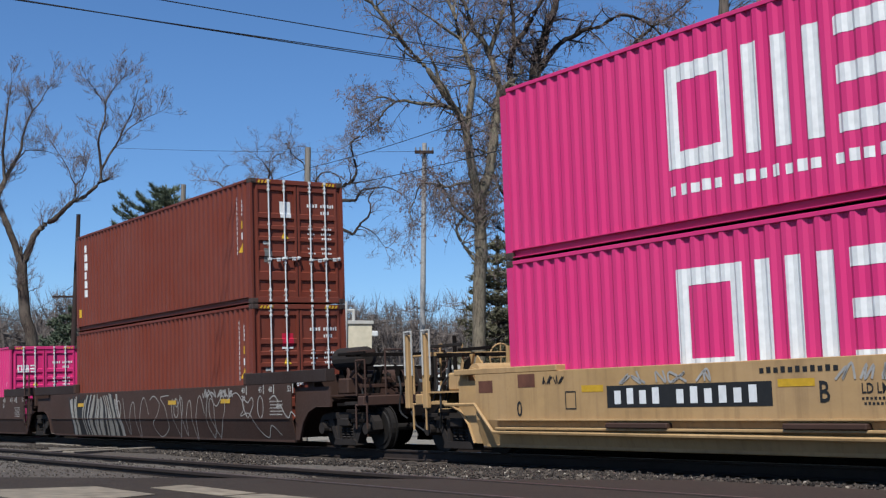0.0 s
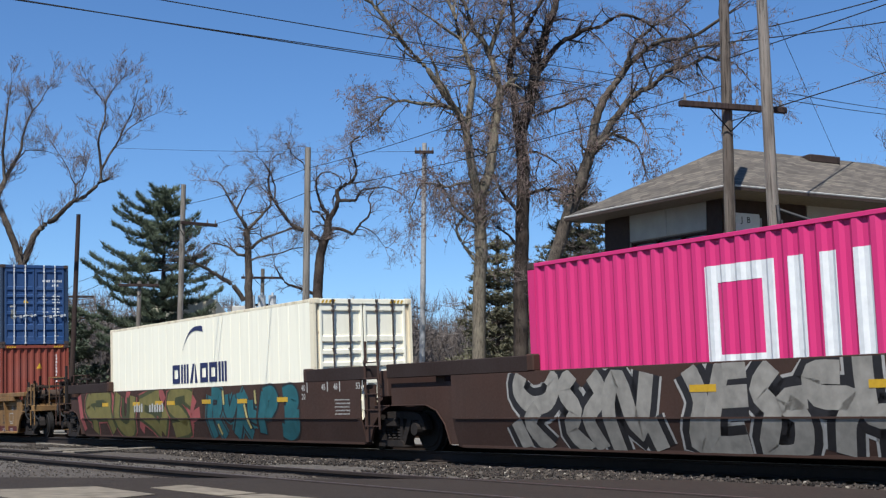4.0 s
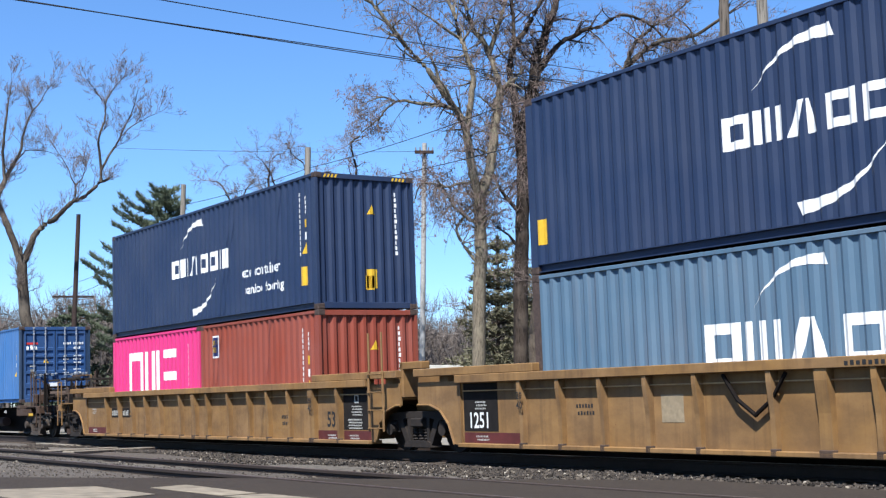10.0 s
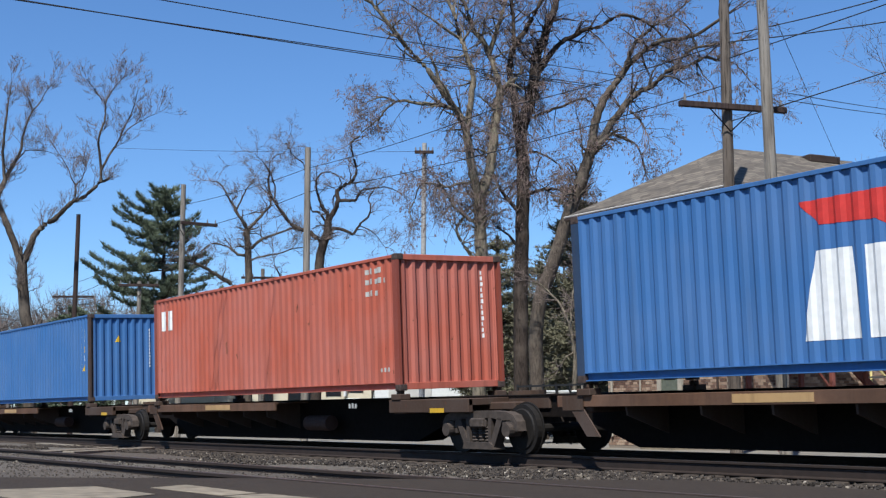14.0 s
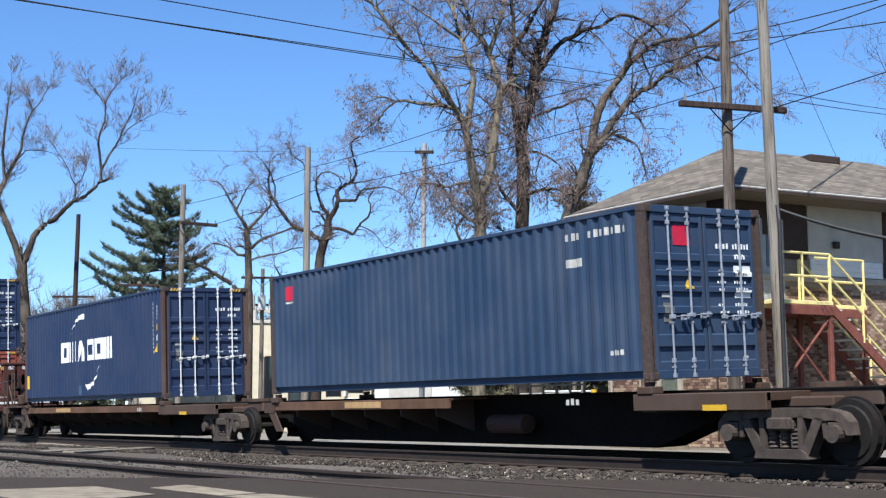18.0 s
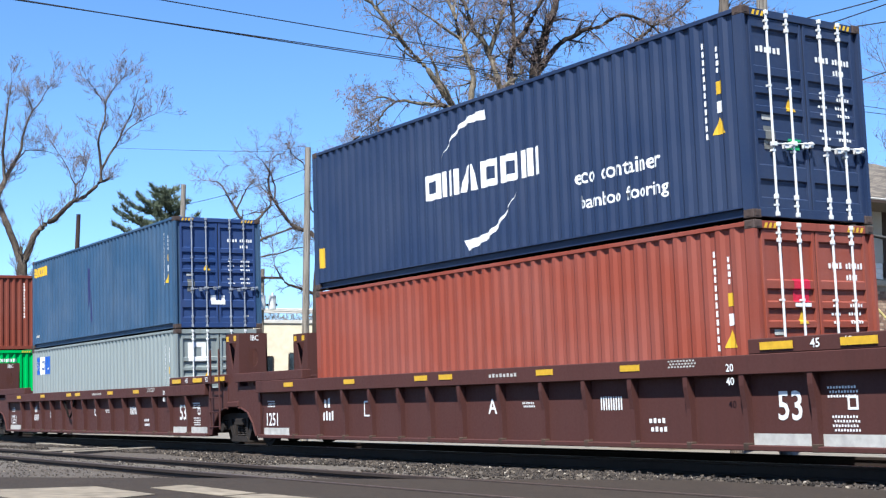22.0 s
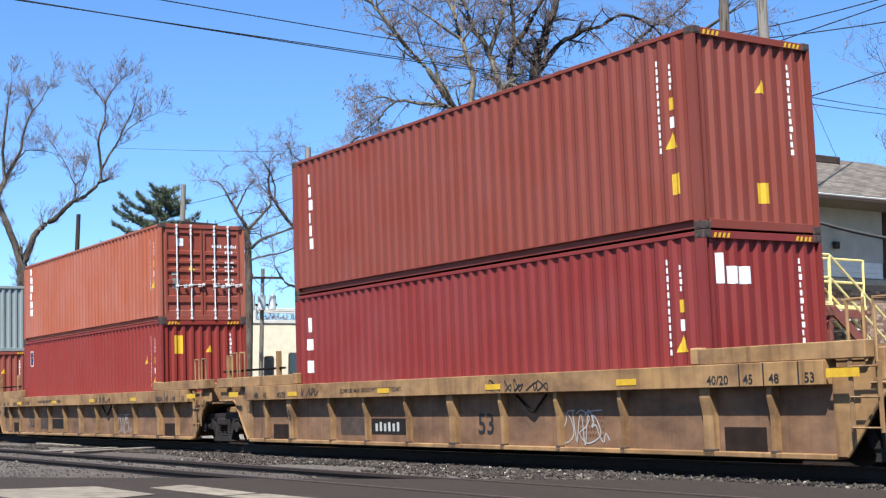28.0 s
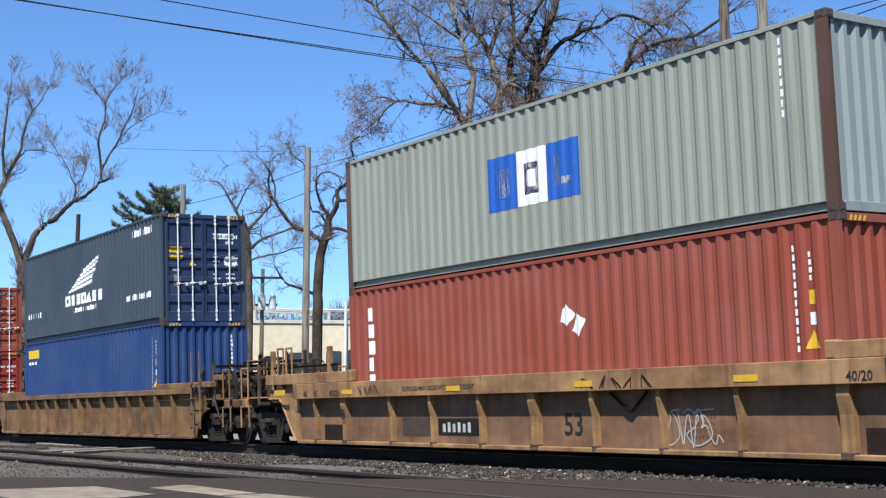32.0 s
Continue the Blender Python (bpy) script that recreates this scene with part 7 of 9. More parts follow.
flank_part("ledge", boxes((0.0, FL, -0.07, -0.011, 3.70, 3.84), bevel=0.01), STONE_SILL)
flank_part("lamp", boxes((3.05, 3.2, -0.16, -0.05, 4.50, 4.66), bevel=0.02), BROWN_TRIM)

# hipped roof
over, rise = 0.85, 7.13
ev = [Vector((-FW - 0.6, -0.8, EAVE + 0.06)), Vector((0.98, -0.8, EAVE + 0.06))]
far = Vector((math.sin(SKEW), math.cos(SKEW), 0))
ev += [ev[1] + far * 10.2, ev[0] + far * 10.2]
top = [Vector((-1.75, 1.92, rise)), Vector((-1.75, 1.92, rise)) + far * 4.8]
bm = bmesh.new()
uv = bm.loops.layers.uv.new("uv")
for q in ((ev[0], ev[1], top[0]), (ev[1], ev[2], top[1], top[0]), (ev[2], ev[3], top[1]), (ev[3], ev[0], top[0], top[1])):
    f = bm.faces.new([bm.verts.new(p) for p in q])
    e = (q[1] - q[0]).normalized()
    f.normal_update()
    up = f.normal.cross(e)
    for lp in f.loops:
        lp[uv].uv = ((lp.vert.co - q[0]).dot(e), (lp.vert.co - q[0]).dot(up))
part("roof", bm, SHINGLE, tower, "weathered grey shingle roof")
bm = bmesh.new()
for a, b in zip(ev, ev[1:] + ev[:1]):
    bm = bmesh.new()
    d = (b - a).normalized()
    n = Vector((d.y, -d.x, 0))
    ring = []
    for p in (a, b):
        ring.append([bm.verts.new(p + n * o + Vector((0, 0, z))) for o, z in ((0.02, 0.01), (0.02, -0.11), (0.0, -0.11), (0.0, 0.01))])
    for k in range(4):
        bm.faces.new((ring[0][k], ring[1][k], ring[1][(k + 1) % 4], ring[0][(k + 1) % 4]))
    bm.faces.new(ring[0])
    bm.faces.new(ring[1][::-1])
    part("fascia", bm, BROWN_TRIM, tower)
bm = bmesh.new()
bm.faces.new([bm.verts.new(p - Vector((0, 0, 0.1))) for p in ev])
# soffit colour darkened to put the shade below the roof into it
part("soffit", bm, plain("shade_darkened_soffit", (0.11, 0.095, 0.078), 0.8), tower)
bm = bmesh.new()
for a, b in ((ev[0], ev[1]), (ev[1], ev[2])):
    rod(bm, a - Vector((0, 0, 0.02)), b - Vector((0, 0, 0.02)), 0.03, seg=8)
part("gutter", bm, plain("pale_gutter_metal", (0.40, 0.38, 0.34), 0.6), tower)
vent = Vector((-1.75, 1.92, rise)) + far * 2.75
part("roof_vent", boxes((-0.15, 0.45, -0.48, 0.48, -0.22, -0.03), bevel=0.02), BROWN_TRIM, tower, "low dark roof vent on the ridge", Matrix.Translation(vent) @ Matrix.Rotation(-SKEW, 4, "Z"))

# outside stair with yellow rails
stair = thing("outside_stair", "red iron outside stair with yellow handrails", "stairs", m=Matrix.Translation((-20.57, 21.2, 0)) @ FLANK)
part("landing", boxes((0.35, 1.95, -1.25, -0.09, 3.05, 3.14), bevel=0.01), YELLOW_RAIL, stair)
part("side_landing", boxes((1.955, 3.50, -0.62, -0.09, 3.05, 3.14), bevel=0.01), YELLOW_RAIL, stair)
part("edge_beam", boxes((1.99, 3.50, -0.62, -0.56, 2.86, 3.045), bevel=0.01), RED_IRON, stair)
part("leg", boxes((3.38, 3.48, -0.60, -0.50, -0.1, 2.86), bevel=0.01), RED_IRON, stair)
for y in (-1.25, -0.16):
    part("edge_beam", boxes((0.35, 1.95, y - 0.03, y + 0.03, 2.83, 3.04), bevel=0.01), RED_IRON, stair)
for x in (0.42, 1.88):
    for y in (-1.2, -0.2):
        part("leg", boxes((x - 0.05, x + 0.05, y - 0.05, y + 0.05, -0.1, 2.83), bevel=0.01), RED_IRON, stair)
part("brace", rods([(0.42, -1.2, 1.2), (1.88, -1.2, 2.8)], 0.03), RED_IRON, stair)
part("brace", rods([(1.88, -1.2, 1.2), (0.42, -1.2, 2.8)], 0.03), RED_IRON, stair)
SLOPE = 0.86
for y in (-1.2, -0.24):
    part("stringer", prism(bmesh.new(), [(1.95, 3.12), (1.95, 2.86), (5.45, 2.86 - 3.5 * SLOPE), (5.45, 3.12 - 3.5 * SLOPE)], y - 0.03, y + 0.03), RED_IRON, stair)
tread = mesh_of(boxes((-0.02, 0.26, -1.17, -0.27, -0.03, 0.0), bevel=0.004), "tread")
for i in range(15):
    part("tread", tread, METAL_WHITE, stair, m=Matrix.Translation((2.0 + i * 0.235, 0, 2.98 - i * 0.235 * SLOPE)))
for y in (-1.22, -0.22):
    for dz in (0.55, 1.05):
        part("handrail", rods([(1.9, y, 3.12 + dz), (5.4, y, 3.12 + dz - 3.5 * SLOPE)], 0.027), YELLOW_RAIL, stair)
        if y < -1:
            part("handrail", rods([(0.38, y, 3.12 + dz), (1.9, y, 3.12 + dz)], 0.027), YELLOW_RAIL, stair)
    for x in (0.38, 1.14, 1.9):
        if y < -1 or x > 1.8:
            part("rail_post", rods([(x, y, 3.1), (x, y, 4.17)], 0.03), YELLOW_RAIL, stair)
    for x in (2.8, 3.9, 5.0):
        z = 3.0 - (x - 1.95) * SLOPE
        part("rail_post", rods([(x, y, z), (x, y, z + 1.12)], 0.03), YELLOW_RAIL, stair)
for z in (3.66, 4.18):
    part("handrail", rods([(2.05, -0.58, z), (3.45, -0.58, z)], 0.027), YELLOW_RAIL, stair)
for x in (2.45, 3.45):
    part("rail_post", rods([(x, -0.58, 3.1), (x, -0.58, 4.20)], 0.03), YELLOW_RAIL, stair)

# ---- poles and wires ----
def old_timber(name, c, dark):
    """Weathered pole timber: long cracks, bleached and tarry streaks."""
    m, n, l, b = material(name, 0.95, spec=0.15)
    crack = noise_at(n, l, 5.0, 6, (6, 6, 0.22), 0.7)
    stain = noise_at(n, l, 1.2, 4, (2.5, 2.5, 0.7))
    col = ramp(n, l, crack, [(0.36, shade(c, 0.30)), (0.47, c), (0.7, shade(c, 1.35))])
    col = blend(n, l, ramp(n, l, stain, [(0.46, GREY3(0)), (0.64, GREY3(0.7))]), col, dark)
    l.new(col, b.inputs["Base Color"])
    bump(n, l, b, crack, 0.9, 0.02)
    return m


POLE_WOOD = old_timber("weathered_pole_timber", (0.185, 0.165, 0.138), (0.105, 0.088, 0.070))
POLE_GREY = old_timber("grey_weathered_pole", (0.112, 0.093, 0.075), (0.040, 0.030, 0.024))
POLE_DARK = old_timber("creosoted_pole_timber", (0.042, 0.0294, 0.0252), (0.030, 0.020, 0.018))
WIRE = plain("dark_cable", (0.021, 0.021, 0.021), 0.6)
PORCELAIN = plain("pale_porcelain", (0.14, 0.135, 0.13), 0.3)


def pole(label, x, y, high, r, mat, arms=(), lean=(0, 0), turn=0.0):
    ob = thing("utility_pole", label, "pole", "utility poles", pose(x, y, -0.1, lean[0], lean[1], turn))
    bm = bmesh.new()
    rod(bm, (0, 0, 0), (0, 0, high * 0.5), r, r * 0.9, 12)
    rod(bm, (0, 0, high * 0.5), (0, 0, high), r * 0.9, r * 0.75, 12)
    part("shaft", bm, mat, ob)
    for z, half, off in arms:
        arm = part("crossarm", boxes((-half + off, half + off, -r - 0.11, -r, z - 0.06, z + 0.06), bevel=0.01), POLE_DARK, ob)
        part("brace", rods([(0.0, -r - 0.02, z - 0.5), (half * 0.4, -r - 0.05, z - 0.05)], 0.014), STEEL_DARK, ob)
        part("brace", rods([(0.0, -r - 0.02, z - 0.5), (-half * 0.4, -r - 0.05, z - 0.05)], 0.014), STEEL_DARK, ob)
        for k in (-0.9, -0.45, 0.45, 0.9):
            ins = bmesh.new()
            rod(ins, (k * half + off, -r - 0.055, z + 0.06), (k * half + off, -r - 0.055, z + 0.20), 0.035, 0.02, 8)
            part("insulator", ins, PORCELAIN, arm)
    return ob


pole("weathered wooden pole with one crossarm", -18.72, 19.5, 11.0, 0.125, POLE_GREY, [(7.0, 1.2, 0.05)], turn=72)
p2 = pole("leaning weathered wooden pole with black cable", -16.10, 18.0, 11.2, 0.12, POLE_WOOD, lean=(0, -1.6))
part("cable", rods([(0.16, -0.06, 4.5), (0.22, -0.1, 4.2), (0.2, -0.12, 3.0), (0.14, -0.12, 0.3)], 0.035), WIRE, p2, "thick black cable down the pole")
pole("weathered wooden pole in the pole line", -36.96, 19.5, 9.35, 0.125, POLE_WOOD)
pole("weathered wooden pole with a short crossarm", -47.11, 19.5, 9.65, 0.125, POLE_WOOD, [(8.15, 0.75, 0.6)], turn=90)
pole("dark creosoted pole in the pole line", -59.64, 19.5, 10.1, 0.13, POLE_DARK, lean=(0, 1.0))
pole("distant pole with two crossarms", -78.0, 25.5, 8.3, 0.12, POLE_WOOD, [(8.0, 1.2, 0), (6.7, 1.2, 0)], turn=60)
p6 = pole("short pole in front of the pine", -57.0, 21.6, 6.9, 0.12, POLE_WOOD, [(6.7, 0.9, 0)], turn=60)
p7 = pole("pole with three pale transformers", -62.9, 30.6, 8.6, 0.13, POLE_WOOD, [(8.1, 1.1, 0)], turn=60)
for k in (-0.55, 0.0, 0.55):
    bm = bmesh.new()
    rod(bm, (k, -0.35, 6.4), (k, -0.35, 7.15), 0.2, seg=14)
    rod(bm, (k, -0.35, 7.15), (k, -0.35, 7.3), 0.05, seg=8)
    part("transformer", bm, METAL_WHITE, p7, "pale grey drum transformer")
part("hanger", boxes((-0.8, 0.8, -0.16, -0.13, 6.62, 6.72), bevel=0.005), STEEL_DARK, p7)
pole("pale grey pole with a small crossarm on top", -43.7, 28.2, 11.7, 0.12, plain("pale_grey_pole", (0.294, 0.287, 0.273), 0.8), [(11.3, 0.38, 0)], turn=55, lean=(0, 0.5))


def wire(a, b, sag, r=0.012, n=14, label="overhead wire", name="overhead_wire"):
    a, b = Vector(a), Vector(b)
    pts = [a.lerp(b, i / n) - Vector((0, 0, 4 * sag * (i / n) * (1 - i / n))) for i in range(n + 1)]
    w = Wood()
    w.tube(pts, [r] * (n + 1), 5)
    ob = part(name, w.mesh(name), WIRE)
    return tagged(ob, "thin dark wire hung between the poles" if r < 0.02 else "thick black cable hung from the pole", "wire", "overhead wires")


# across the street, along the pole line and to the houses
wire((-25.31, 5.97, 8.69), (-30.34, 26.07, 10.81), 0.03, 0.013)
wire((-25.57, 6.14, 8.8), (-30.64, 26.33, 10.84), 0.05, 0.013)
wire((-22.82, 7.45, 8.38), (-31.38, 27.92, 11.61), 0.03, 0.012)
wire((-18.68, 19.49, 8.29), (-13.77, 20.27, 7.83), 0.05, 0.012)
wire((-18.56, 19.61, 8.46), (-14.21, 19.96, 8.33), 0.05, 0.012)
wire((-18.70, 19.5, 7.94), (-10.0, 20.32, 8.55), 0.02, 0.012)
wire((-18.70, 19.5, 6.62), (-10.0, 20.5, 7.5), 0.05, 0.012)
wire((-17.8, 20.3, 7.15), (-33.9, 49.51, 13.59), 0.1, 0.01)
wire((-17.8, 20.3, 7.0), (-33.9, 49.5, 13.42), 0.1, 0.01)
wire((-16.21, 18.1, 4.37), (-13.79, 19.03, 3.53), 0.08, 0.034)
wire((-16.27, 18.32, 7.89), (-21.47, 26.36, 6.81), 0, 0.006)
wire((-18.68, 19.49, 8.29), (-27.53, 19.95, 8.68), 0.1, 0.011)
wire((-27.53, 19.95, 8.68), (-36.97, 19.51, 8.58), 0.1, 0.011)
wire((-36.97, 19.51, 8.58), (-47.09, 19.58, 8.79), 0.1, 0.011)
wire((-18.7, 19.48, 7.4), (-36.96, 19.52, 7.81), 0.2, 0.011)
wire((-36.96, 19.52, 7.81), (-47.08, 19.61, 7.74), 0.1, 0.011)
wire((-47.09, 19.59, 8.29), (-59.66, 19.62, 6.87), 0.3, 0.012)
wire((-47.08, 19.6, 7.96), (-59.65, 19.64, 6.34), 0.3, 0.012)
wire((-59.66, 19.62, 6.87), (-77.43, 20.1, 5.5), 0.3, 0.012)
wire((-65.99, 23.34, 14.7), (-43.53, 28.45, 11.27), 0.1, 0.008)
# ---- low buildings and parked vehicles beyond the trees ----
CREAM = plain("cream_render", (0.48, 0.432, 0.32), 0.9, 0.0, 0.12, 3)
PALE_ROOF = plain("pale_flat_roof", (0.385, 0.371, 0.336), 0.9, 0.0, 0.15, 3)
house = thing("cream_building", "low cream rendered building with a flat roof", "building", m=pose(-66.5, 35.5, -0.1, 0, 0, 62))
part("wall", boxes((-8.5, 3.4, 0, 9, 0, 6.1)), CREAM, house)
part("parapet", boxes((-8.6, 3.5, -0.08, 9.1, 6.1, 6.3), bevel=0.02), PALE_ROOF, house)
part("upper_storey", boxes((-9.5, -5.4, -0.5, 8, 0, 7.4)), CREAM, house)
for x, w, z0, z1 in ((-3.9, 0.55, 1.5, 4.3), (-2.4, 0.45, 1.5, 4.2), (-0.6, 1.3, 1.2, 4.4), (1.25, 0.75, 2.0, 4.5), (2.5, 0.75, 2.2, 4.6), (-6.6, 1.2, 4.2, 5.6), (-8.4, 0.8, 4.4, 5.4)):
    y = -0.5 if x < -5.4 else 0.0
    win = part("window", boxes((x - w / 2, x + w / 2, y - 0.02, y + 0.06, z0, z1)), GLASS, house, "dark tall window")
    part("window_frame", boxes((x - w / 2 - 0.06, x - w / 2, y - 0.04, y + 0.02, z0, z1), (x + w / 2, x + w / 2 + 0.06, y - 0.04, y + 0.02, z0, z1), (x - w / 2, x + w / 2, y - 0.04, y + 0.02, z1, z1 + 0.06)), BROWN_TRIM, win)
for x0, x1, y in ((-4.5, 2.4, 1.5), (-3.5, 1.0, 3.0)):
    part("roof_pipe", rods([(x0, y, 6.3), (x0, y, 7.0), (x1, y, 7.0), (x1, y, 6.3)], 0.09), PALE_ROOF, house)
part("vent_pipe", rods([(1.9, -0.15, 2.0), (1.9, -0.15, 7.4)], 0.09), METAL_WHITE, house)
part("roof_unit", boxes((-4.6, -3.2, 1.2, 3.0, 6.3, 7.2), bevel=0.05), PALE_ROOF, house)
part("wall_lamp", boxes((3.4, 3.75, -0.2, 0.0, 5.4, 5.7), bevel=0.04), METAL_WHITE, house)

shed = thing("low_shed", "low white shed with a flat roof behind the trees", "building", m=pose(-63.0, 40.6, -0.1, 0, 0, 56))
part("wall", boxes((-2.6, 3.2, 0, 5, 0, 3.5)), METAL_WHITE, shed)
part("roof", boxes((-2.8, 3.4, -0.2, 5.2, 3.5, 3.75), bevel=0.02), PALE_ROOF, shed)
part("garage_door", boxes((-1.8, 0.6, -0.06, -0.01, 0.1, 2.6)), PALE_ROOF, shed)
shed2 = thing("low_shed", "long pale warehouse wall beyond the street", "building", m=pose(-50.0, 52.0, -0.1, 0, 0, 48))
part("wall", boxes((-9.0, 7.0, 0, 6, 0, 2.5)), METAL_WHITE, shed2)
part("roof", boxes((-9.2, 7.2, -0.2, 6.2, 2.5, 2.7), bevel=0.02), PALE_ROOF, shed2)
for x in (-7, -4, -1, 2, 5):
    part("window", boxes((x - 0.6, x + 0.6, -0.04, 0.02, 1.0, 2.0)), GLASS, shed2)

TYRE = plain("tyre_rubber", (0.014, 0.014, 0.014), 0.85)
CAR_GLASS = GLASS


def parked_car(label, x, y, turn, mat):
    ob = thing("parked_car", label, "car", "parked cars", pose(x, y, -0.1, 0, 0, turn))
    low = bmesh.new()
    prism(low, [(-2.2, 0.35), (-2.25, 0.75), (-1.9, 0.95), (-0.9, 1.0), (1.5, 1.02), (2.15, 0.95), (2.25, 0.6), (2.2, 0.35)], -0.88, 0.88)
    bmesh.ops.bevel(low, geom=low.edges[:], offset=0.06, segments=2, affect="EDGES")
    part("body", low, mat, ob)
    cab = bmesh.new()
    prism(cab, [(-1.1, 0.98), (-0.35, 1.48), (0.95, 1.50), (1.75, 1.0)], -0.76, 0.76)
    bmesh.ops.bevel(cab, geom=cab.edges[:], offset=0.06, segments=2, affect="EDGES")
    part("cabin_glass", cab, CAR_GLASS, ob)
    part("roof_panel", boxes((-0.4, 1.0, -0.72, 0.72, 1.475, 1.53), bevel=0.02), mat, ob)
    for wx in (-1.4, 1.4):
        for wy in (-0.8, 0.8):
            wb = bmesh.new()
            rod(wb, (wx, wy - 0.1, 0.33), (wx, wy + 0.1, 0.33), 0.33, seg=18)
            w = part("wheel", wb, TYRE, ob)
            rb = bmesh.new()
            rod(rb, (wx, wy - 0.115, 0.33), (wx, wy + 0.115, 0.33), 0.2, seg=14)
            part("rim", rb, ROD, w)


parked_car("white parked saloon car beyond the track", -46.5, 27.0, 50, plain("white_car_paint", (0.6, 0.6, 0.584), 0.25))
parked_car("silver parked saloon car beyond the track", -41.5, 30.8, 50, plain("silver_car_paint", (0.315, 0.322, 0.329), 0.25, 0.5))
parked_car("dark blue parked car beyond the track", -31.0, 30.5, 45, plain("dark_car_paint", (0.021, 0.028, 0.049), 0.25))
parked_car("white parked car under the bare trees", -30.5, 24.5, 48, plain("pale_car_paint", (0.496, 0.496, 0.464), 0.25))

fence = thing("railing_fence", "black railing fence with pale banners and a yellow post", "fence", m=pose(-27.8, 23.2, -0.1, 0, 0, 0))
for i in range(6):
    part("post", boxes((-3.0 + i * 0.6 - 0.025, -3.0 + i * 0.6 + 0.025, -0.025, 0.025, 0, 1.7)), BLACK, fence)
for z in (0.4, 1.62):
    part("rail", boxes((-3.0, 0.0, -0.02, 0.02, z, z + 0.05)), BLACK, fence)
for i in range(4):
    part("banner", boxes((-2.95 + i * 0.6, -2.45 + i * 0.6, 0.03, 0.045, 0.7, 1.45)), OLDWHITE, fence)
part("bollard", rods([(0.4, 0, 0), (0.4, 0, 1.5)], 0.08, 10), YELLOW, fence, "yellow steel post")

# gooseneck lamp and box on a post beyond the track
yard_lamp = thing("yard_lamp", "white gooseneck lamp on a short post", "lamp", m=pose(-29.44, 24.5, -0.08))
part("post", rods([(0, 0, 0), (0, 0, 2.45)], 0.045), POLE_WOOD, yard_lamp)
part("gooseneck", rods([(0, 0, 2.3), (0.0, 0, 2.75), (0.1, -0.02, 2.86), (0.25, -0.04, 2.82), (0.34, -0.05, 2.66)], 0.035), METAL_WHITE, yard_lamp)
part("shade", boxes((0.38, 0.66, -0.16, 0.12, 2.46, 2.68), bevel=0.04), METAL_WHITE, yard_lamp, "white metal lamp box")
part("bracket", rods([(0.0, 0, 2.4), (0.5, -0.03, 2.5)], 0.025), METAL_WHITE, yard_lamp)
# ---- stencils, graffiti and fittings of the cars ----
PANEL_BLACK = plain("dull_black_panel", (0.0145, 0.0125, 0.0115), 0.85, 0.0, 0.35, 5, 0.1, 0.12)
PANEL_FADED = plain("faded_grey_brown_panel", (0.055, 0.040, 0.032), 0.85, 0.0, 0.4, 5, 0.1, 0.15)
RECESS_SHADE = plain("dark_recess_shade", (0.020, 0.013, 0.010), 0.9, 0.0, 0.4, 5, 0.1, 0.1)
PATCH_RED = plain("dull_red_patch", (0.07, 0.0154, 0.014), 0.7, 0.0, 0.3, 5)
PATCH_BROWN = plain("primer_brown_patch", (0.105, 0.042, 0.0245), 0.75, 0.0, 0.3, 5)
REFLECTOR = plain("yellow_reflector", (0.462, 0.28, 0.014), 0.45, 0.0, 0.15)
SILVER = plain("silver_spray_paint", (0.252, 0.231, 0.196), 0.5, 0.1, 0.3, 5)
SPRAY_BLACK = plain("black_spray_paint", (0.0175, 0.0154, 0.0154), 0.6, 0.0, 0.3)
SPRAY_WHITE = plain("white_spray_line", (0.30, 0.285, 0.26), 0.6, 0.0, 0.25, 5)
SPRAY_OLIVE = plain("olive_spray_paint", (0.143, 0.122, 0.0336), 0.6, 0.0, 0.25, 4)
SPRAY_GREEN = plain("dark_green_spray_paint", (0.0434, 0.0462, 0.0154), 0.6, 0.0, 0.25, 4)
SPRAY_PINK = plain("dusty_pink_spray_paint", (0.252, 0.0665, 0.0595), 0.6, 0.0, 0.25, 4)
SPRAY_TEAL = plain("teal_spray_paint", (0.0245, 0.0945, 0.105), 0.6, 0.0, 0.25, 4)
SPRAY_CREAM = plain("cream_spray_paint", (0.35, 0.294, 0.112), 0.6, 0.0, 0.25, 4)


def wall_at(st):
    """The near wall's face at a height, and the heights where it folds."""
    if st["kind"] == "smooth":
        f, lo = st["fold"], st["low"]
        return (lambda v: NEAR if v >= f else NEAR + 0.13 * (f - v) / (f - lo)), [f]
    return (lambda v: NEAR + st["inset"]), []


def on_wall(car, st, mat, polys, label="", lift=0.004, name="marking"):
    face, folds = wall_at(st)
    bm = fold_flat(polys, folds, lambda v: 0.0, lambda u, v, d: (u, face(v) - lift, v), axis=1)
    loose_parts(name, bm, mat, car, label)


def on_chord(car, st, mat, polys, label="", name="marking"):
    y = NEAR - st["out"] - 0.004 if st["kind"] == "rib" else NEAR - 0.004
    loose_parts(name, fold_flat(polys, [], lambda v: 0.0, lambda u, v, d: (u, y, v), axis=1), mat, car, label)


def wall_text(car, st, body, x, z, h, mat, lift=0.006, chord=False, narrow=0.85):
    face, _ = wall_at(st)
    bm = letters(body, h, 0.006)
    for v in bm.verts:
        zz = z + v.co.y
        v.co = (x + v.co.x * narrow, (NEAR - st["out"] - 0.006 if chord else face(zz) - lift), zz)
    return part("lettering", bm, mat, car)


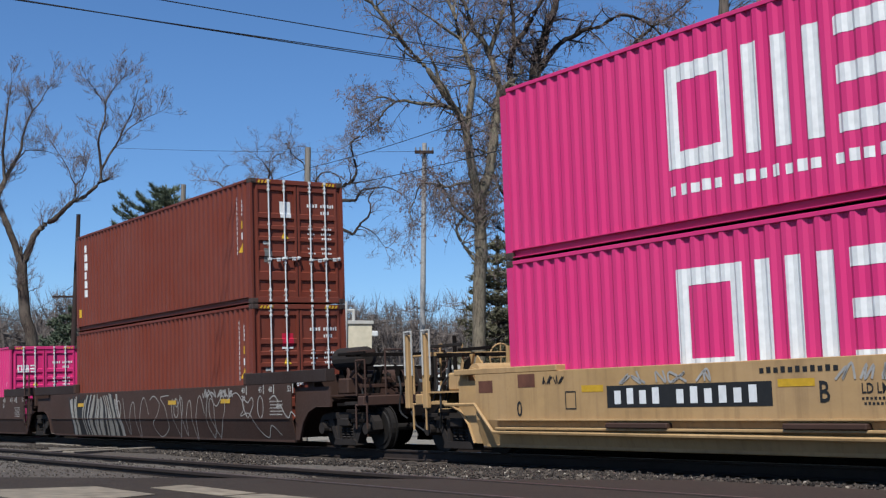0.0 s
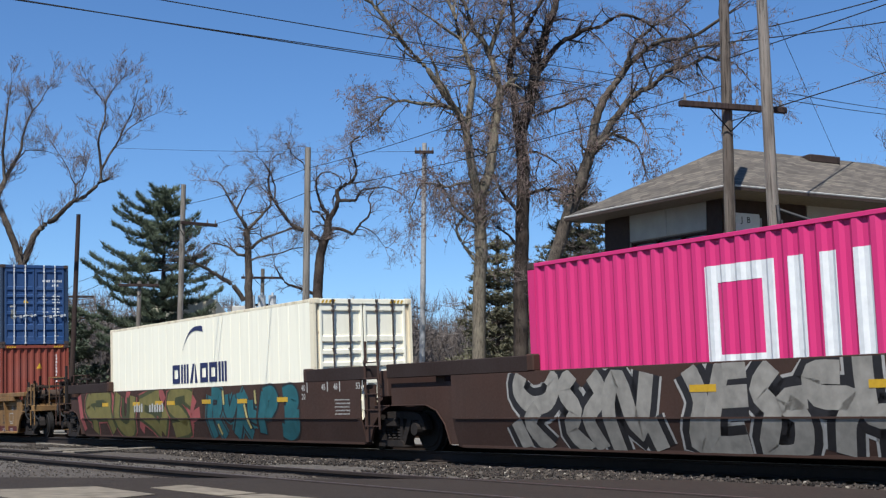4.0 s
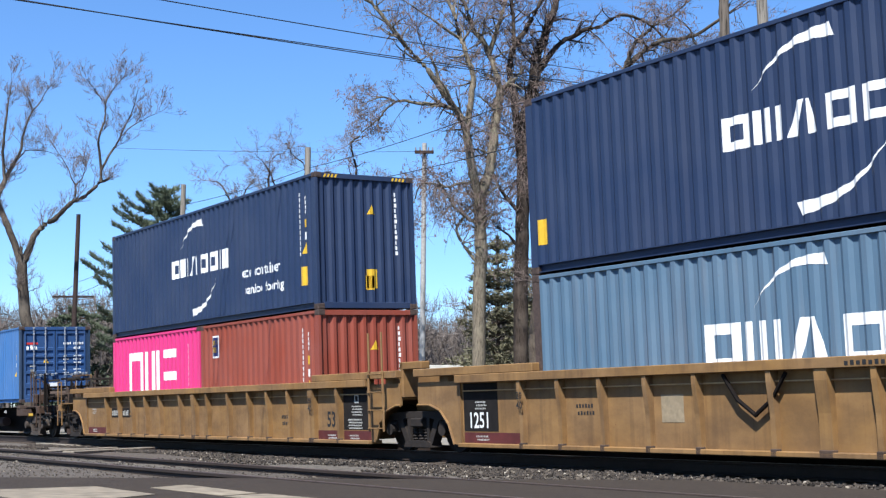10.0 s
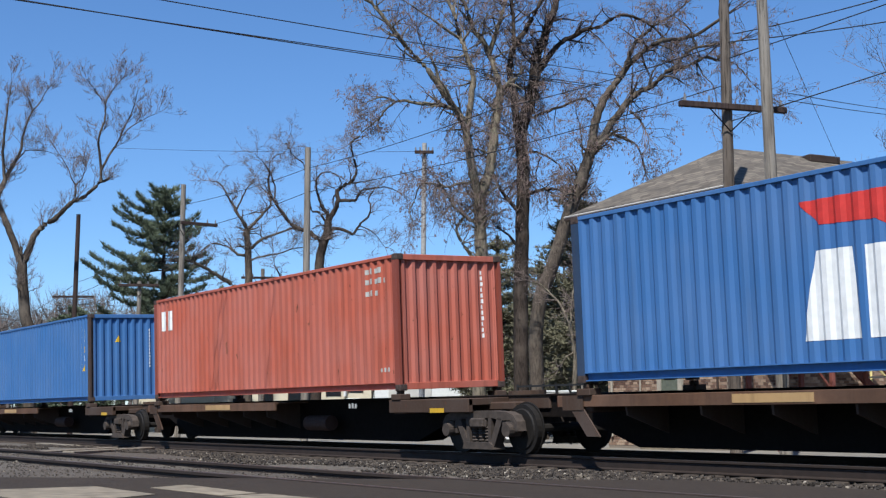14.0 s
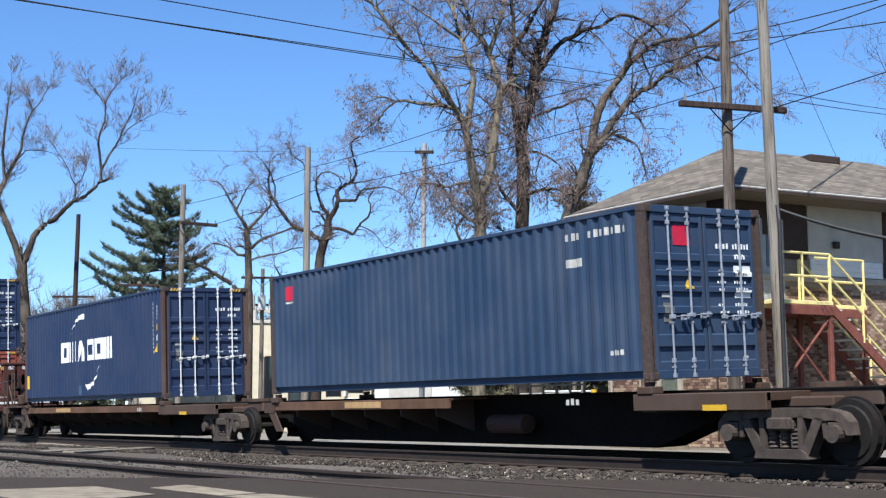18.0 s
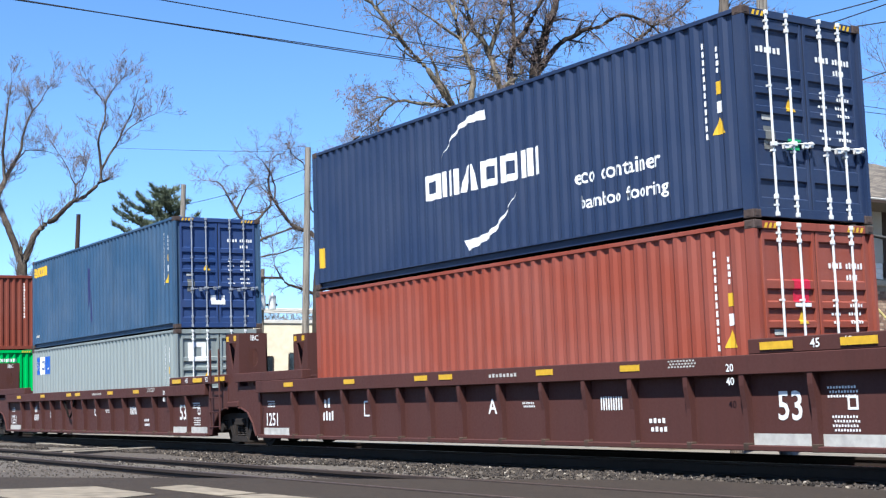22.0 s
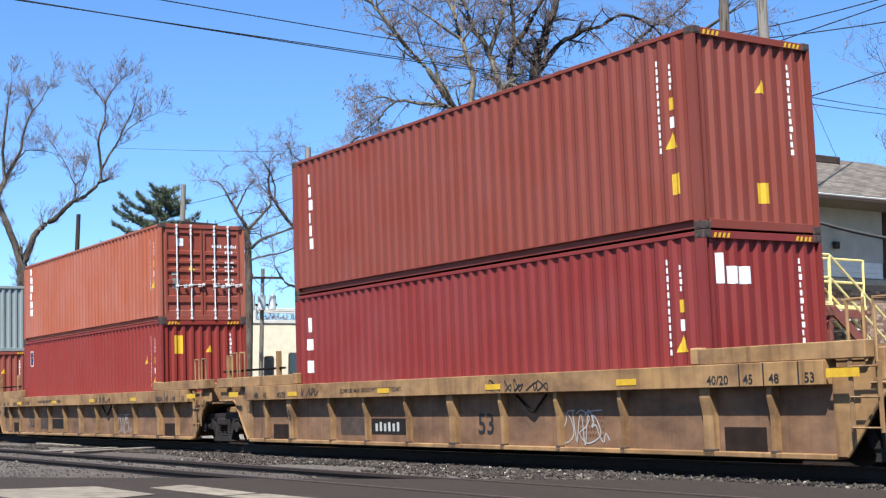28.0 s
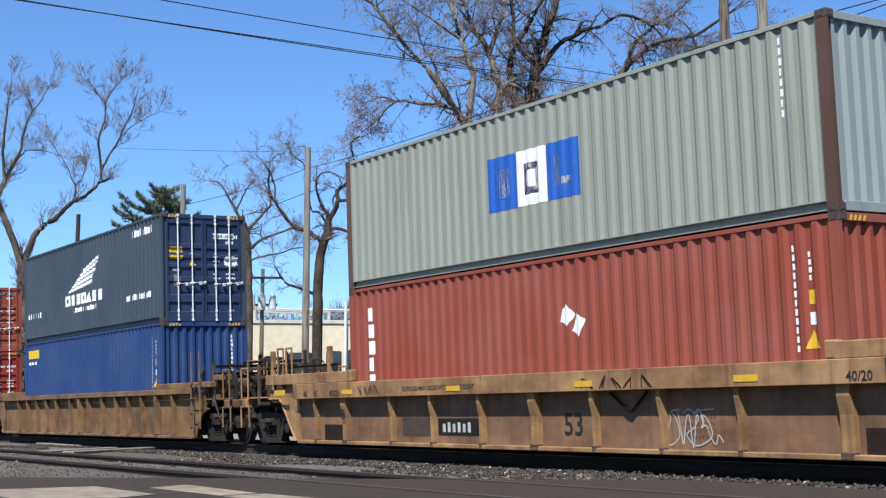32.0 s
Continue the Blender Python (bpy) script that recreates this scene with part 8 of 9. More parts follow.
def ribbon(pts, w):
    out = []
    vs = [Vector(p) for p in pts]
    sides = []
    for i, p in enumerate(vs):
        d = (vs[min(i + 1, len(vs) - 1)] - vs[max(i - 1, 0)])
        d = d.normalized() if d.length > 1e-6 else Vector((1, 0))
        n = Vector((-d.y, d.x)) * w / 2
        sides.append((p + n, p - n))
    for a, b in zip(sides, sides[1:]):
        out.append([tuple(a[1]), tuple(b[1]), tuple(b[0]), tuple(a[0])])
    return out


def curve(pts, n=5):
    vs = [Vector(p) for p in pts]
    res, m = [], len(vs) - 1
    for k in range(m):
        a, b, z0, z1 = vs[k], vs[k + 1], vs[max(k - 1, 0)], vs[min(k + 2, m)]
        for q in range(n):
            t = q / n
            res.append(tuple(0.5 * ((2 * a) + (b - z0) * t + (2 * z0 - 5 * a + 4 * b - z1) * t * t + (3 * a - z0 - 3 * b + z1) * t ** 3)))
    return res + [tuple(vs[-1])]


def scrawl(car, st, x, z, w, h, seed, mat, thick=0.03, signs=6, where="wall", slant=0.1):
    """A quick spray-can scrawl: loops and strokes, no letters."""
    rnd = random.Random(seed)
    polys = []
    cell = w / signs
    for i in range(signs):
        a = x + i * cell
        k = rnd.randint(4, 6)
        pts = [(a + rnd.uniform(0, cell * 1.05) + slant * (q % 2) * h * 0.4, z + h * (0.95 if q % 2 else 0.05) * rnd.uniform(0.55, 1.0)) for q in range(k)]
        polys.append(ribbon(curve(pts), thick))
    face, folds = wall_at(st)
    for n, p in enumerate(polys):
        y = (NEAR - st["out"] - 0.005) if where == "chord" else None
        bm = fold_flat(p, [] if y else folds, lambda v: 0.0, lambda u, v, d: (u, (y if y else face(v) - 0.007) - 0.0006 * n, v), axis=1)
        bmesh.ops.remove_doubles(bm, verts=bm.verts, dist=0.0005)
        part("graffiti_stroke", bm, mat, car, "sprayed scrawl" if n == 0 else "")


def fat_signs(car, st, x, z, w, h, seed, fills, edge, signs=6, thick=0.24, rim=0.05, lean=0.15, picks=3):
    """Fat outlined graffiti shapes: bars, hooks and bends filling the wall."""
    rnd = random.Random(seed)
    face, folds = wall_at(st)
    cell, layer = w / signs, 0
    for i in range(signs):
        a, m = x + i * cell, cell * 0.86
        kinds = [[(0.12, 0.0), (0.10, 0.5), (0.2, 1.0)], [(0.12, 0.95), (0.6, 1.0), (0.85, 0.8), (0.6, 0.55), (0.3, 0.5)], [(0.3, 0.5), (0.7, 0.3), (0.95, 0.0)],
                 [(0.5, 1.0), (0.55, 0.5), (0.42, 0.0)], [(0.1, 0.1), (0.5, 0.02), (0.9, 0.2), (0.9, 0.6)], [(0.85, 1.0), (0.80, 0.4), (0.95, 0.05)], [(0.1, 1.0), (0.5, 0.55), (0.9, 0.98)]]
        shapes = rnd.sample(kinds, picks)
        for wide, mat, dep in ((thick + rim * 2, edge, 0.003), (thick, fills[i % len(fills)], 0.006)):
            for pts in shapes:
                q = [(a + m * (u + lean * (v - 0.5)), z + h * (0.12 + 0.76 * v)) for u, v in pts]
                poly = ribbon(curve(q, 4), wide)
                bm = fold_flat(poly, folds, lambda v: 0.0, lambda u, v, d: (u, face(v) - dep - 0.0003 * layer, v), axis=1)
                bmesh.ops.remove_doubles(bm, verts=bm.verts, dist=0.0005)
                part("graffiti_shape", bm, mat, car, "fat sprayed shape" if layer == 0 else "")
                layer = (layer + 1) % 9


def chrome_bands(car, st, x, z, w, h, seed):
    """Upright wavy bands of silver, black and white spray, side by side."""
    rnd = random.Random(seed)
    face, folds = wall_at(st)
    n, levels = 44, [0.0, 0.25, 0.5, 0.75, 1.0]
    edges = [[x + w * (i / n) + 0.13 * math.sin(4.5 * v + i * 0.16) + 0.25 * v * math.sin(i * 0.13) for v in levels] for i in range(n + 1)]
    for i in range(n):
        mat = (SILVER, SPRAY_BLACK, SPRAY_WHITE, SPRAY_BLACK, SILVER)[rnd.randrange(5)]
        top = rnd.uniform(0.86, 1.0)
        quads = []
        for k in range(4):
            v0, v1 = z + h * levels[k] * top, z + h * levels[k + 1] * top
            a, b, c, d = edges[i][k], edges[i + 1][k], edges[i + 1][k + 1], edges[i][k + 1]
            if b > a + 0.01 and c > d + 0.01:
                quads.append([(a, v0), (b, v0), (c, v1), (d, v1)])
        if quads:
            bm = fold_flat(quads, folds, lambda v: 0.0, lambda u, v, d: (u, face(v) - 0.004 - 0.0004 * (i % 3), v), axis=1)
            part("graffiti_shape", bm, mat, car, "wavy silver spray bands" if i == 0 else "")


SIGN_LINES = [
    [(0.0, 1.0), (0.10, 0.35), (0.18, 0.05), (0.32, 0.75), (0.45, 0.80), (0.52, 0.10), (0.58, 0.0), (0.72, 0.8), (0.85, 0.95), (1.0, 0.55)],
    [(0.0, 0.9), (0.2, 1.0), (0.5, 0.8), (0.35, 0.5), (0.1, 0.3), (0.4, 0.0), (0.9, 0.25), (0.8, 0.7), (0.55, 0.95), (1.0, 1.0)],
    [(0.5, 0.0), (0.1, 0.55), (0.15, 0.9), (0.5, 0.72), (0.85, 0.95), (0.95, 0.6), (0.5, 0.0)],
    [(0.5, 0.0), (0.05, 0.3), (0.1, 0.8), (0.5, 1.0), (0.9, 0.75), (0.9, 0.25), (0.5, 0.0)],
    [(0.0, 0.85), (0.2, 1.0), (0.35, 0.7), (0.28, 0.5), (0.45, 0.55), (0.6, 0.2), (0.75, 0.05), (0.85, 0.3), (1.0, 0.1)],
]


def outlines(car, st, x, z, h, signs, thick=0.024):
    """Thin sprayed outlines: arches, hearts, rings and tails."""
    face, folds = wall_at(st)
    for n, (a, kind, w) in enumerate(signs):
        poly = ribbon(curve([(a + w * u, z + h * v) for u, v in SIGN_LINES[kind]], 6), thick)
        bm = fold_flat(poly, folds, lambda v: 0.0, lambda u, v, d: (u, face(v) - 0.007 - 0.0006 * n, v), axis=1)
        bmesh.ops.remove_doubles(bm, verts=bm.verts, dist=0.0005)
        part("graffiti_stroke", bm, SPRAY_WHITE, car, "thin white sprayed outline" if n == 0 else "")


def sprayed(car, st, lines, fill, edge, wide, rim, base=0.003, halo=None):
    """Fat sprayed strokes with a dark rim, kept within the wall's height, and a thin pale halo round them."""
    face, folds = wall_at(st)
    lo, hi = st["low"] + 0.01, st["top"] - 0.01
    passes = ([(wide + rim * 2 + 0.09, halo, 0.0)] if halo else []) + [(wide + rim * 2, edge, 0.0008), (wide, fill, 0.0016)]
    for w, mat, lift in passes:
        for k, pts in enumerate(lines):
            poly = [[(u, min(max(v, lo), hi)) for u, v in q] for q in ribbon(curve(pts, 4), w)]
            bm = bmesh.new()
            for q in poly:
                if len({(round(u, 4), round(v, 4)) for u, v in q}) == 4:
                    bm.faces.new([bm.verts.new((u, v, 0)) for u, v in q])
            cut_and_place(bm, folds, lambda v: 0.0, lambda u, v, d: (u, face(v) - base - lift - 0.00006 * k, v), axis=1)
            bmesh.ops.remove_doubles(bm, verts=bm.verts, dist=0.0005)
            if bm.faces:
                part("graffiti_shape", bm, mat, car, "fat sprayed stroke" if k == 0 else "")
            else:
                bm.free()


def reflectors(car, st, xs, z, h=0.09, w=0.42):
    for x in xs:
        y = NEAR - st["out"] - 0.002 if st["kind"] == "rib" else NEAR - 0.004
        part("reflector", boxes((x - w / 2, x + w / 2, y - 0.006, y, z, z + h)), REFLECTOR, car, "yellow reflector strip")


def tall_ladder(car, x, mat, z0=0.38, z1=1.52, up=2.25):
    ladder(car, x, NEAR - 0.03, z0, z1, mat, 0.52, 4)
    for s in (-1, 1):
        part("handrail", rods([(x + s * 0.24, NEAR - 0.02, z1), (x + s * 0.24, NEAR - 0.02, up)], 0.022), mat, car)


def pipe_along(car, x0, x1, z, y, mat):
    part("brake_pipe", rods([(x0, y, z), (x1, y, z)], 0.011), mat, car)


def holed_plate(bm, w, h, hole, put, thick=0.03):
    """A plate with an opening: rings of quads between the edge and the hole, both faces."""
    n = len(hole)
    rim = []
    cx, cz = sum(p[0] for p in hole) / n, sum(p[1] for p in hole) / n
    for u, v in hole:
        du, dv = u - cx, v - cz
        k = min(((w - cx) if du > 0 else cx) / max(abs(du), 1e-6), ((h - cz) if dv > 0 else cz) / max(abs(dv), 1e-6))
        rim.append((cx + du * k, cz + dv * k))
    for d in (0.0, thick):
        a = [bm.verts.new(put(u, v, d)) for u, v in hole]
        b = [bm.verts.new(put(u, v, d)) for u, v in rim]
        for i in range(n):
            j = (i + 1) % n
            bm.faces.new((a[i], a[j], b[j], b[i]))
        if d == 0.0:
            first = a
    for i in range(n):
        j = (i + 1) % n
        bm.faces.new((first[i], first[j], a[j], a[i]))
    # the corners that the rings leave open
    for d in (0.0, thick):
        for cu, cv in ((0, 0), (w, 0), (w, h), (0, h)):
            near = [r for r in rim if abs(r[0] - cu) < w * 0.7 and abs(r[1] - cv) < h * 0.7]
            e1 = [r for r in near if abs(r[0] - cu) < 1e-4]
            e2 = [r for r in near if abs(r[1] - cv) < 1e-4]
            if e1 and e2:
                p = min(e1, key=lambda r: abs(r[1] - cv))
                q = min(e2, key=lambda r: abs(r[0] - cu))
                if p != q:
                    bm.faces.new([bm.verts.new(put(*c, d)) for c in ((cu, cv), q, p)])


def bulkhead_posts(car, x, mat, z0=1.02, z1=2.58, w=0.72, gap=1.06):
    """Two stout columns with openings, that hold the upper box's end."""
    h, r = z1 - z0, w / 2
    oval = [(r + w * 0.18 * math.cos(a), h * 0.64 + 0.21 * math.sin(a)) for a in (math.pi * i / 8 for i in range(16))]
    tri = [(w * 0.22, h * 0.86), (w * 0.5, h * 0.87), (w * 0.78, h * 0.86), (w * 0.64, h * 0.66), (w * 0.5, h * 0.46), (w * 0.36, h * 0.66)]
    for y0 in (-gap / 2 - w, gap / 2):
        bm = bmesh.new()
        holed_plate(bm, w, h, tri, lambda u, v, d: (x - r + u, y0 + d, z0 + v))
        holed_plate(bm, w, h, oval, lambda u, v, d: (x + r - d, y0 + u, z0 + v))
        box(bm, x - r, x - r + 0.03, y0, y0 + w, z0, z1)
        box(bm, x - r, x + r, y0 + w - 0.03, y0 + w, z0, z1 - 0.3)
        post = part("bulkhead_post", bm, mat, car, "stout column with cut-out openings")
        for k in (0.06, 0.62):
            part("reflector", boxes((x - r + k * w, x - r + k * w + 0.13, y0 - 0.006, y0 - 0.001, z1 - 0.17, z1 - 0.05)), REFLECTOR, post)
        bm = letters("IBC", 0.12, 0.004)
        for v in bm.verts:
            v.co = (x + r + 0.004, y0 + w * 0.4 + v.co.x * 0.8, z1 - 0.17 + v.co.y)
        part("lettering", bm, WHITE, post)
    part("post_beam", boxes((x - 0.30, x + 0.30, -1.28, 1.28, z0 - 0.14, z0 - 0.005), bevel=0.02), mat, car)
    if gap < 0.5:
        part("post_cap", boxes((x - r - 0.01, x + r + 0.03, -w - 0.08, w + 0.08, z1 + 0.002, z1 + 0.09), bevel=0.015), mat, car)


def small_print(x, z, rows, n, w=0.045, h=0.032, gap=0.055):
    return [p for i in range(rows) for p in row(x + (i % 2) * 0.03, z - i * gap, n - (i * 3) % 3, w, h)]


# mustard ribbed units, and the last two
for car in UNITS[4:7] + UNITS[18:20]:
    st, mat = YELLOW_CAR, (CAR_YELLOW if car in UNITS[4:7] else CAR_OCHRE)
    pipe_along(car, -14.2, 2.0, 1.09, NEAR + 0.09, CAR_TAN)
    if car is not UNITS[4]:
        tall_ladder(car, 2.52, mat)
    part("guide_frame", boxes((3.15, 3.27, -1.25, -0.9, 1.0, 1.66), (3.95, 4.07, -1.25, -0.9, 1.0, 1.60) if False else (3.15, 3.9, -1.25, -1.05, 1.52, 1.66), bevel=0.015), mat, car)
    if car in UNITS[4:7]:
        on_wall(car, st, PANEL_BLACK, ([rect(0.97, 0.40, 2.08, 1.22)] if car is not UNITS[4] else []) + ([rect(-14.25, 0.40, -13.25, 1.22)] if car is not UNITS[6] else []), "dull black panel")
        on_wall(car, st, PATCH_RED, [rect(-0.10, 0.17, 0.86, 0.38), rect(0.97, 0.17, 2.08, 0.38), rect(-14.25, 0.17, -12.6, 0.38)], "dull red patch")
        wall_text(car, st, "53", 0.28, 0.46, 0.30, BLACK)
        if car is not UNITS[6]:
            wall_text(car, st, "1251", -14.12, 0.46, 0.26, WHITE)
        for xx in (-0.28, -12.55):
            face_text(car, "20", xx, 0.94, 0.11, NEAR - 0.004, BLACK) if xx > -1 or car is not UNITS[6] else None
            face_text(car, "40", xx, 0.78, 0.11, NEAR - 0.004, BLACK) if xx > -1 or car is not UNITS[6] else None
        on_wall(car, st, OLDWHITE, (small_print(1.30, 0.84, 4, 9) + small_print(1.15, 0.58, 4, 12) if car is not UNITS[4] else hollow(1.15, 0.46, 0.42, 0.36, 0.025) + row(1.2, 0.52, 3, 0.1, 0.03)) + small_print(0.3, 0.27, 2, 8) + small_print(1.2, 0.27, 2, 8) + hollow(1.42, 0.92, 0.16, 0.17, 0.03), "rows of small white print", 0.007)
        on_wall(car, st, OLDWHITE, small_print(-13.9, 0.88, 3, 7) + small_print(-13.9, 0.30, 2, 8), "", 0.007)
        on_wall(car, st, BLACK, small_print(-1.75, 0.62, 2, 6, 0.08, 0.08, 0.14) + small_print(-11.2, 0.78, 2, 6, 0.07, 0.06, 0.11), "")
        if car is UNITS[5]:
            part("lifting_chain", rods([(-8.0, NEAR + 0.06, 1.2), (-7.75, NEAR + 0.06, 0.86), (-7.45, NEAR + 0.06, 0.66), (-7.15, NEAR + 0.06, 0.86), (-6.9, NEAR + 0.06, 1.2)], 0.03), STEEL_DARK, car)
on_wall(UNITS[5], YELLOW_CAR, plain("faint_red_letters", (0.168, 0.0455, 0.021), 0.7), [rect(-5.3, 0.46, -4.5, 0.98), rect(-4.3, 0.46, -3.7, 0.98), rect(-3.5, 0.46, -2.9, 0.98)], "faded red sprayed bars")
on_wall(UNITS[5], YELLOW_CAR, plain("pale_tan_patch", (0.24, 0.19, 0.12), 0.7), [rect(-9.3, 0.56, -8.85, 0.95)], "pale tan patch")
on_wall(UNITS[4], YELLOW_CAR, plain("dusty_tan_patch", (0.25, 0.165, 0.075), 0.7), [rect(-8.55, 0.55, -8.05, 0.95)], "pale tan patch")
on_chord(UNITS[4], YELLOW_CAR, BLACK, row(-5.6, 1.255, 4, 0.13, 0.075) + row(-5.0, 1.255, 6, 0.13, 0.075), "row of black bars")
for car, x in ((UNITS[4], -2.87), (UNITS[6], -12.3)):
    on_wall(car, YELLOW_CAR, PANEL_BLACK, [rect(x, 0.66, x + 0.52, 0.92), rect(x + 0.60, 0.66, x + 1.40, 0.92)], "black plate", 0.005)
    on_wall(car, YELLOW_CAR, OLDWHITE, row(x + 0.06, 0.71, 4, 0.11, 0.15, 0.4) + row(x + 0.66, 0.71, 6, 0.115, 0.15, 0.4), "row of white bars", 0.009)
on_chord(UNITS[5], YELLOW_CAR, BLACK, row(-5.9, 1.26, 9, 0.09, 0.06), "row of black bars")

# maroon ribbed units
for k, car in enumerate(UNITS[12:15]):
    st = MAROON_CAR
    tall_ladder(car, 2.75, CAR_MAROON)
    reflectors(car, st, (-13.2, -10.6, -8.0, -7.2, -4.4, -2.4), 1.30)
    reflectors(car, st, (0.4, 1.7, 3.0), 1.50, 0.10, 0.55)
    wall_text(car, st, "53", 0.22, 0.60, 0.36, WHITE)
    wall_text(car, st, "1251", -14.62, 0.47, 0.27, WHITE)
    wall_text(car, st, "ABC"[(0, 2, 1)[k]], -6.15, 0.70, 0.24, WHITE, narrow=1.0)
    for xx, body in ((0.95, "45"), (1.45, "48"), (2.15, "53")):
        face_text(car, body, xx, 1.50, 0.11, NEAR - 0.006, WHITE)
    for xx, zz, body in ((-0.5, 1.24, "20"), (-0.5, 1.06, "40")):
        face_text(car, body, xx, zz, 0.10, NEAR - 0.014, WHITE)
    on_wall(car, st, OLDWHITE, [rect(-0.35, 0.24, 0.75, 0.42), rect(0.80, 0.24, 1.90, 0.42), rect(-14.7, 0.24, -13.5, 0.42)], "pale stencil panel")
    on_wall(car, st, WHITE, small_print(1.05, 0.98, 3, 10) + small_print(1.1, 0.62, 4, 9) + small_print(-14.5, 0.98, 3, 8) + small_print(-5.2, 0.85, 2, 7) + hollow(1.35, 0.72, 0.16, 0.17, 0.03)
            + row(-12.2, 0.84, 4, 0.15, 0.19, 0.45) + row(-12.2, 0.58, 6, 0.12, 0.19, 0.45) + small_print(-2.2, 0.55, 2, 4, 0.09, 0.07, 0.12) + uprights(-3.25, 0.74, 0.48, 0.2, 0.03, 9) + hollow(-10.3, 0.66, 0.24, 0.30, 0.03), "rows of small white print", 0.006)
    on_chord(car, st, OLDWHITE, small_print(-1.6, 1.40, 3, 9, 0.06, 0.025, 0.04) + row(-5.9, 1.30, 8, 0.1, 0.06), "")
    if k == 1:
        part("lifting_chain", rods([(-8.65, NEAR + 0.06, 1.17), (-8.28, NEAR + 0.06, 0.72), (-8.12, NEAR + 0.06, 0.66), (-7.98, NEAR + 0.06, 0.76), (-7.72, NEAR + 0.06, 1.17)], 0.03), STEEL_DARK, car)
    if k == 0:
        bulkhead_posts(car, 3.45, CAR_MAROON, w=0.42, gap=0.08)
bulkhead_posts(UNITS[12], -90.8 + 74.6 - 0.05, CAR_MAROON)
bulkhead_posts(UNITS[13], -110.65 + 94.3 - 0.05, CAR_MAROON)
bulkhead_posts(UNITS[14], -131.1 + 114.2 + 0.4, CAR_MAROON)

# the outer end of the first maroon unit: end plate, pale grab poles
part("end_board", boxes((4.46, 4.52, -1.42, 1.42, 1.22, 1.58), bevel=0.01), CAR_MAROON, UNITS[12])
part("walkway", boxes((3.95, 4.62, -1.42, 1.42, 1.16, 1.20), bevel=0.005), STEEL_DARK, UNITS[12])
part("walkway_edge", boxes((4.62, 4.66, -1.42, 1.42, 1.13, 1.21), bevel=0.005), ROD, UNITS[12], "pale grey walkway edge")
loose_parts("marking", fold_flat(row(-0.9, 1.36, 5, 0.07, 0.05) + row(0.2, 1.40, 8, 0.07, 0.05) + row(0.2, 1.32, 8, 0.07, 0.05), [], lambda v: 0, lambda u, v, d: (4.524, u, v)), OLDWHITE, UNITS[12])
for xx, yy, z0, z1 in ((4.68, -1.42, 0.93, 2.12), (4.15, -1.42, 0.93, 2.08), (4.4, -1.36, 1.2, 2.5), (4.6, 1.36, 1.2, 2.3), (4.68, 1.42, 0.93, 2.05)):
    part("grab_pole", rods([(xx, yy, z0), (xx, yy, z1)], 0.02), OLDWHITE, UNITS[12], "pale upright grab pole")

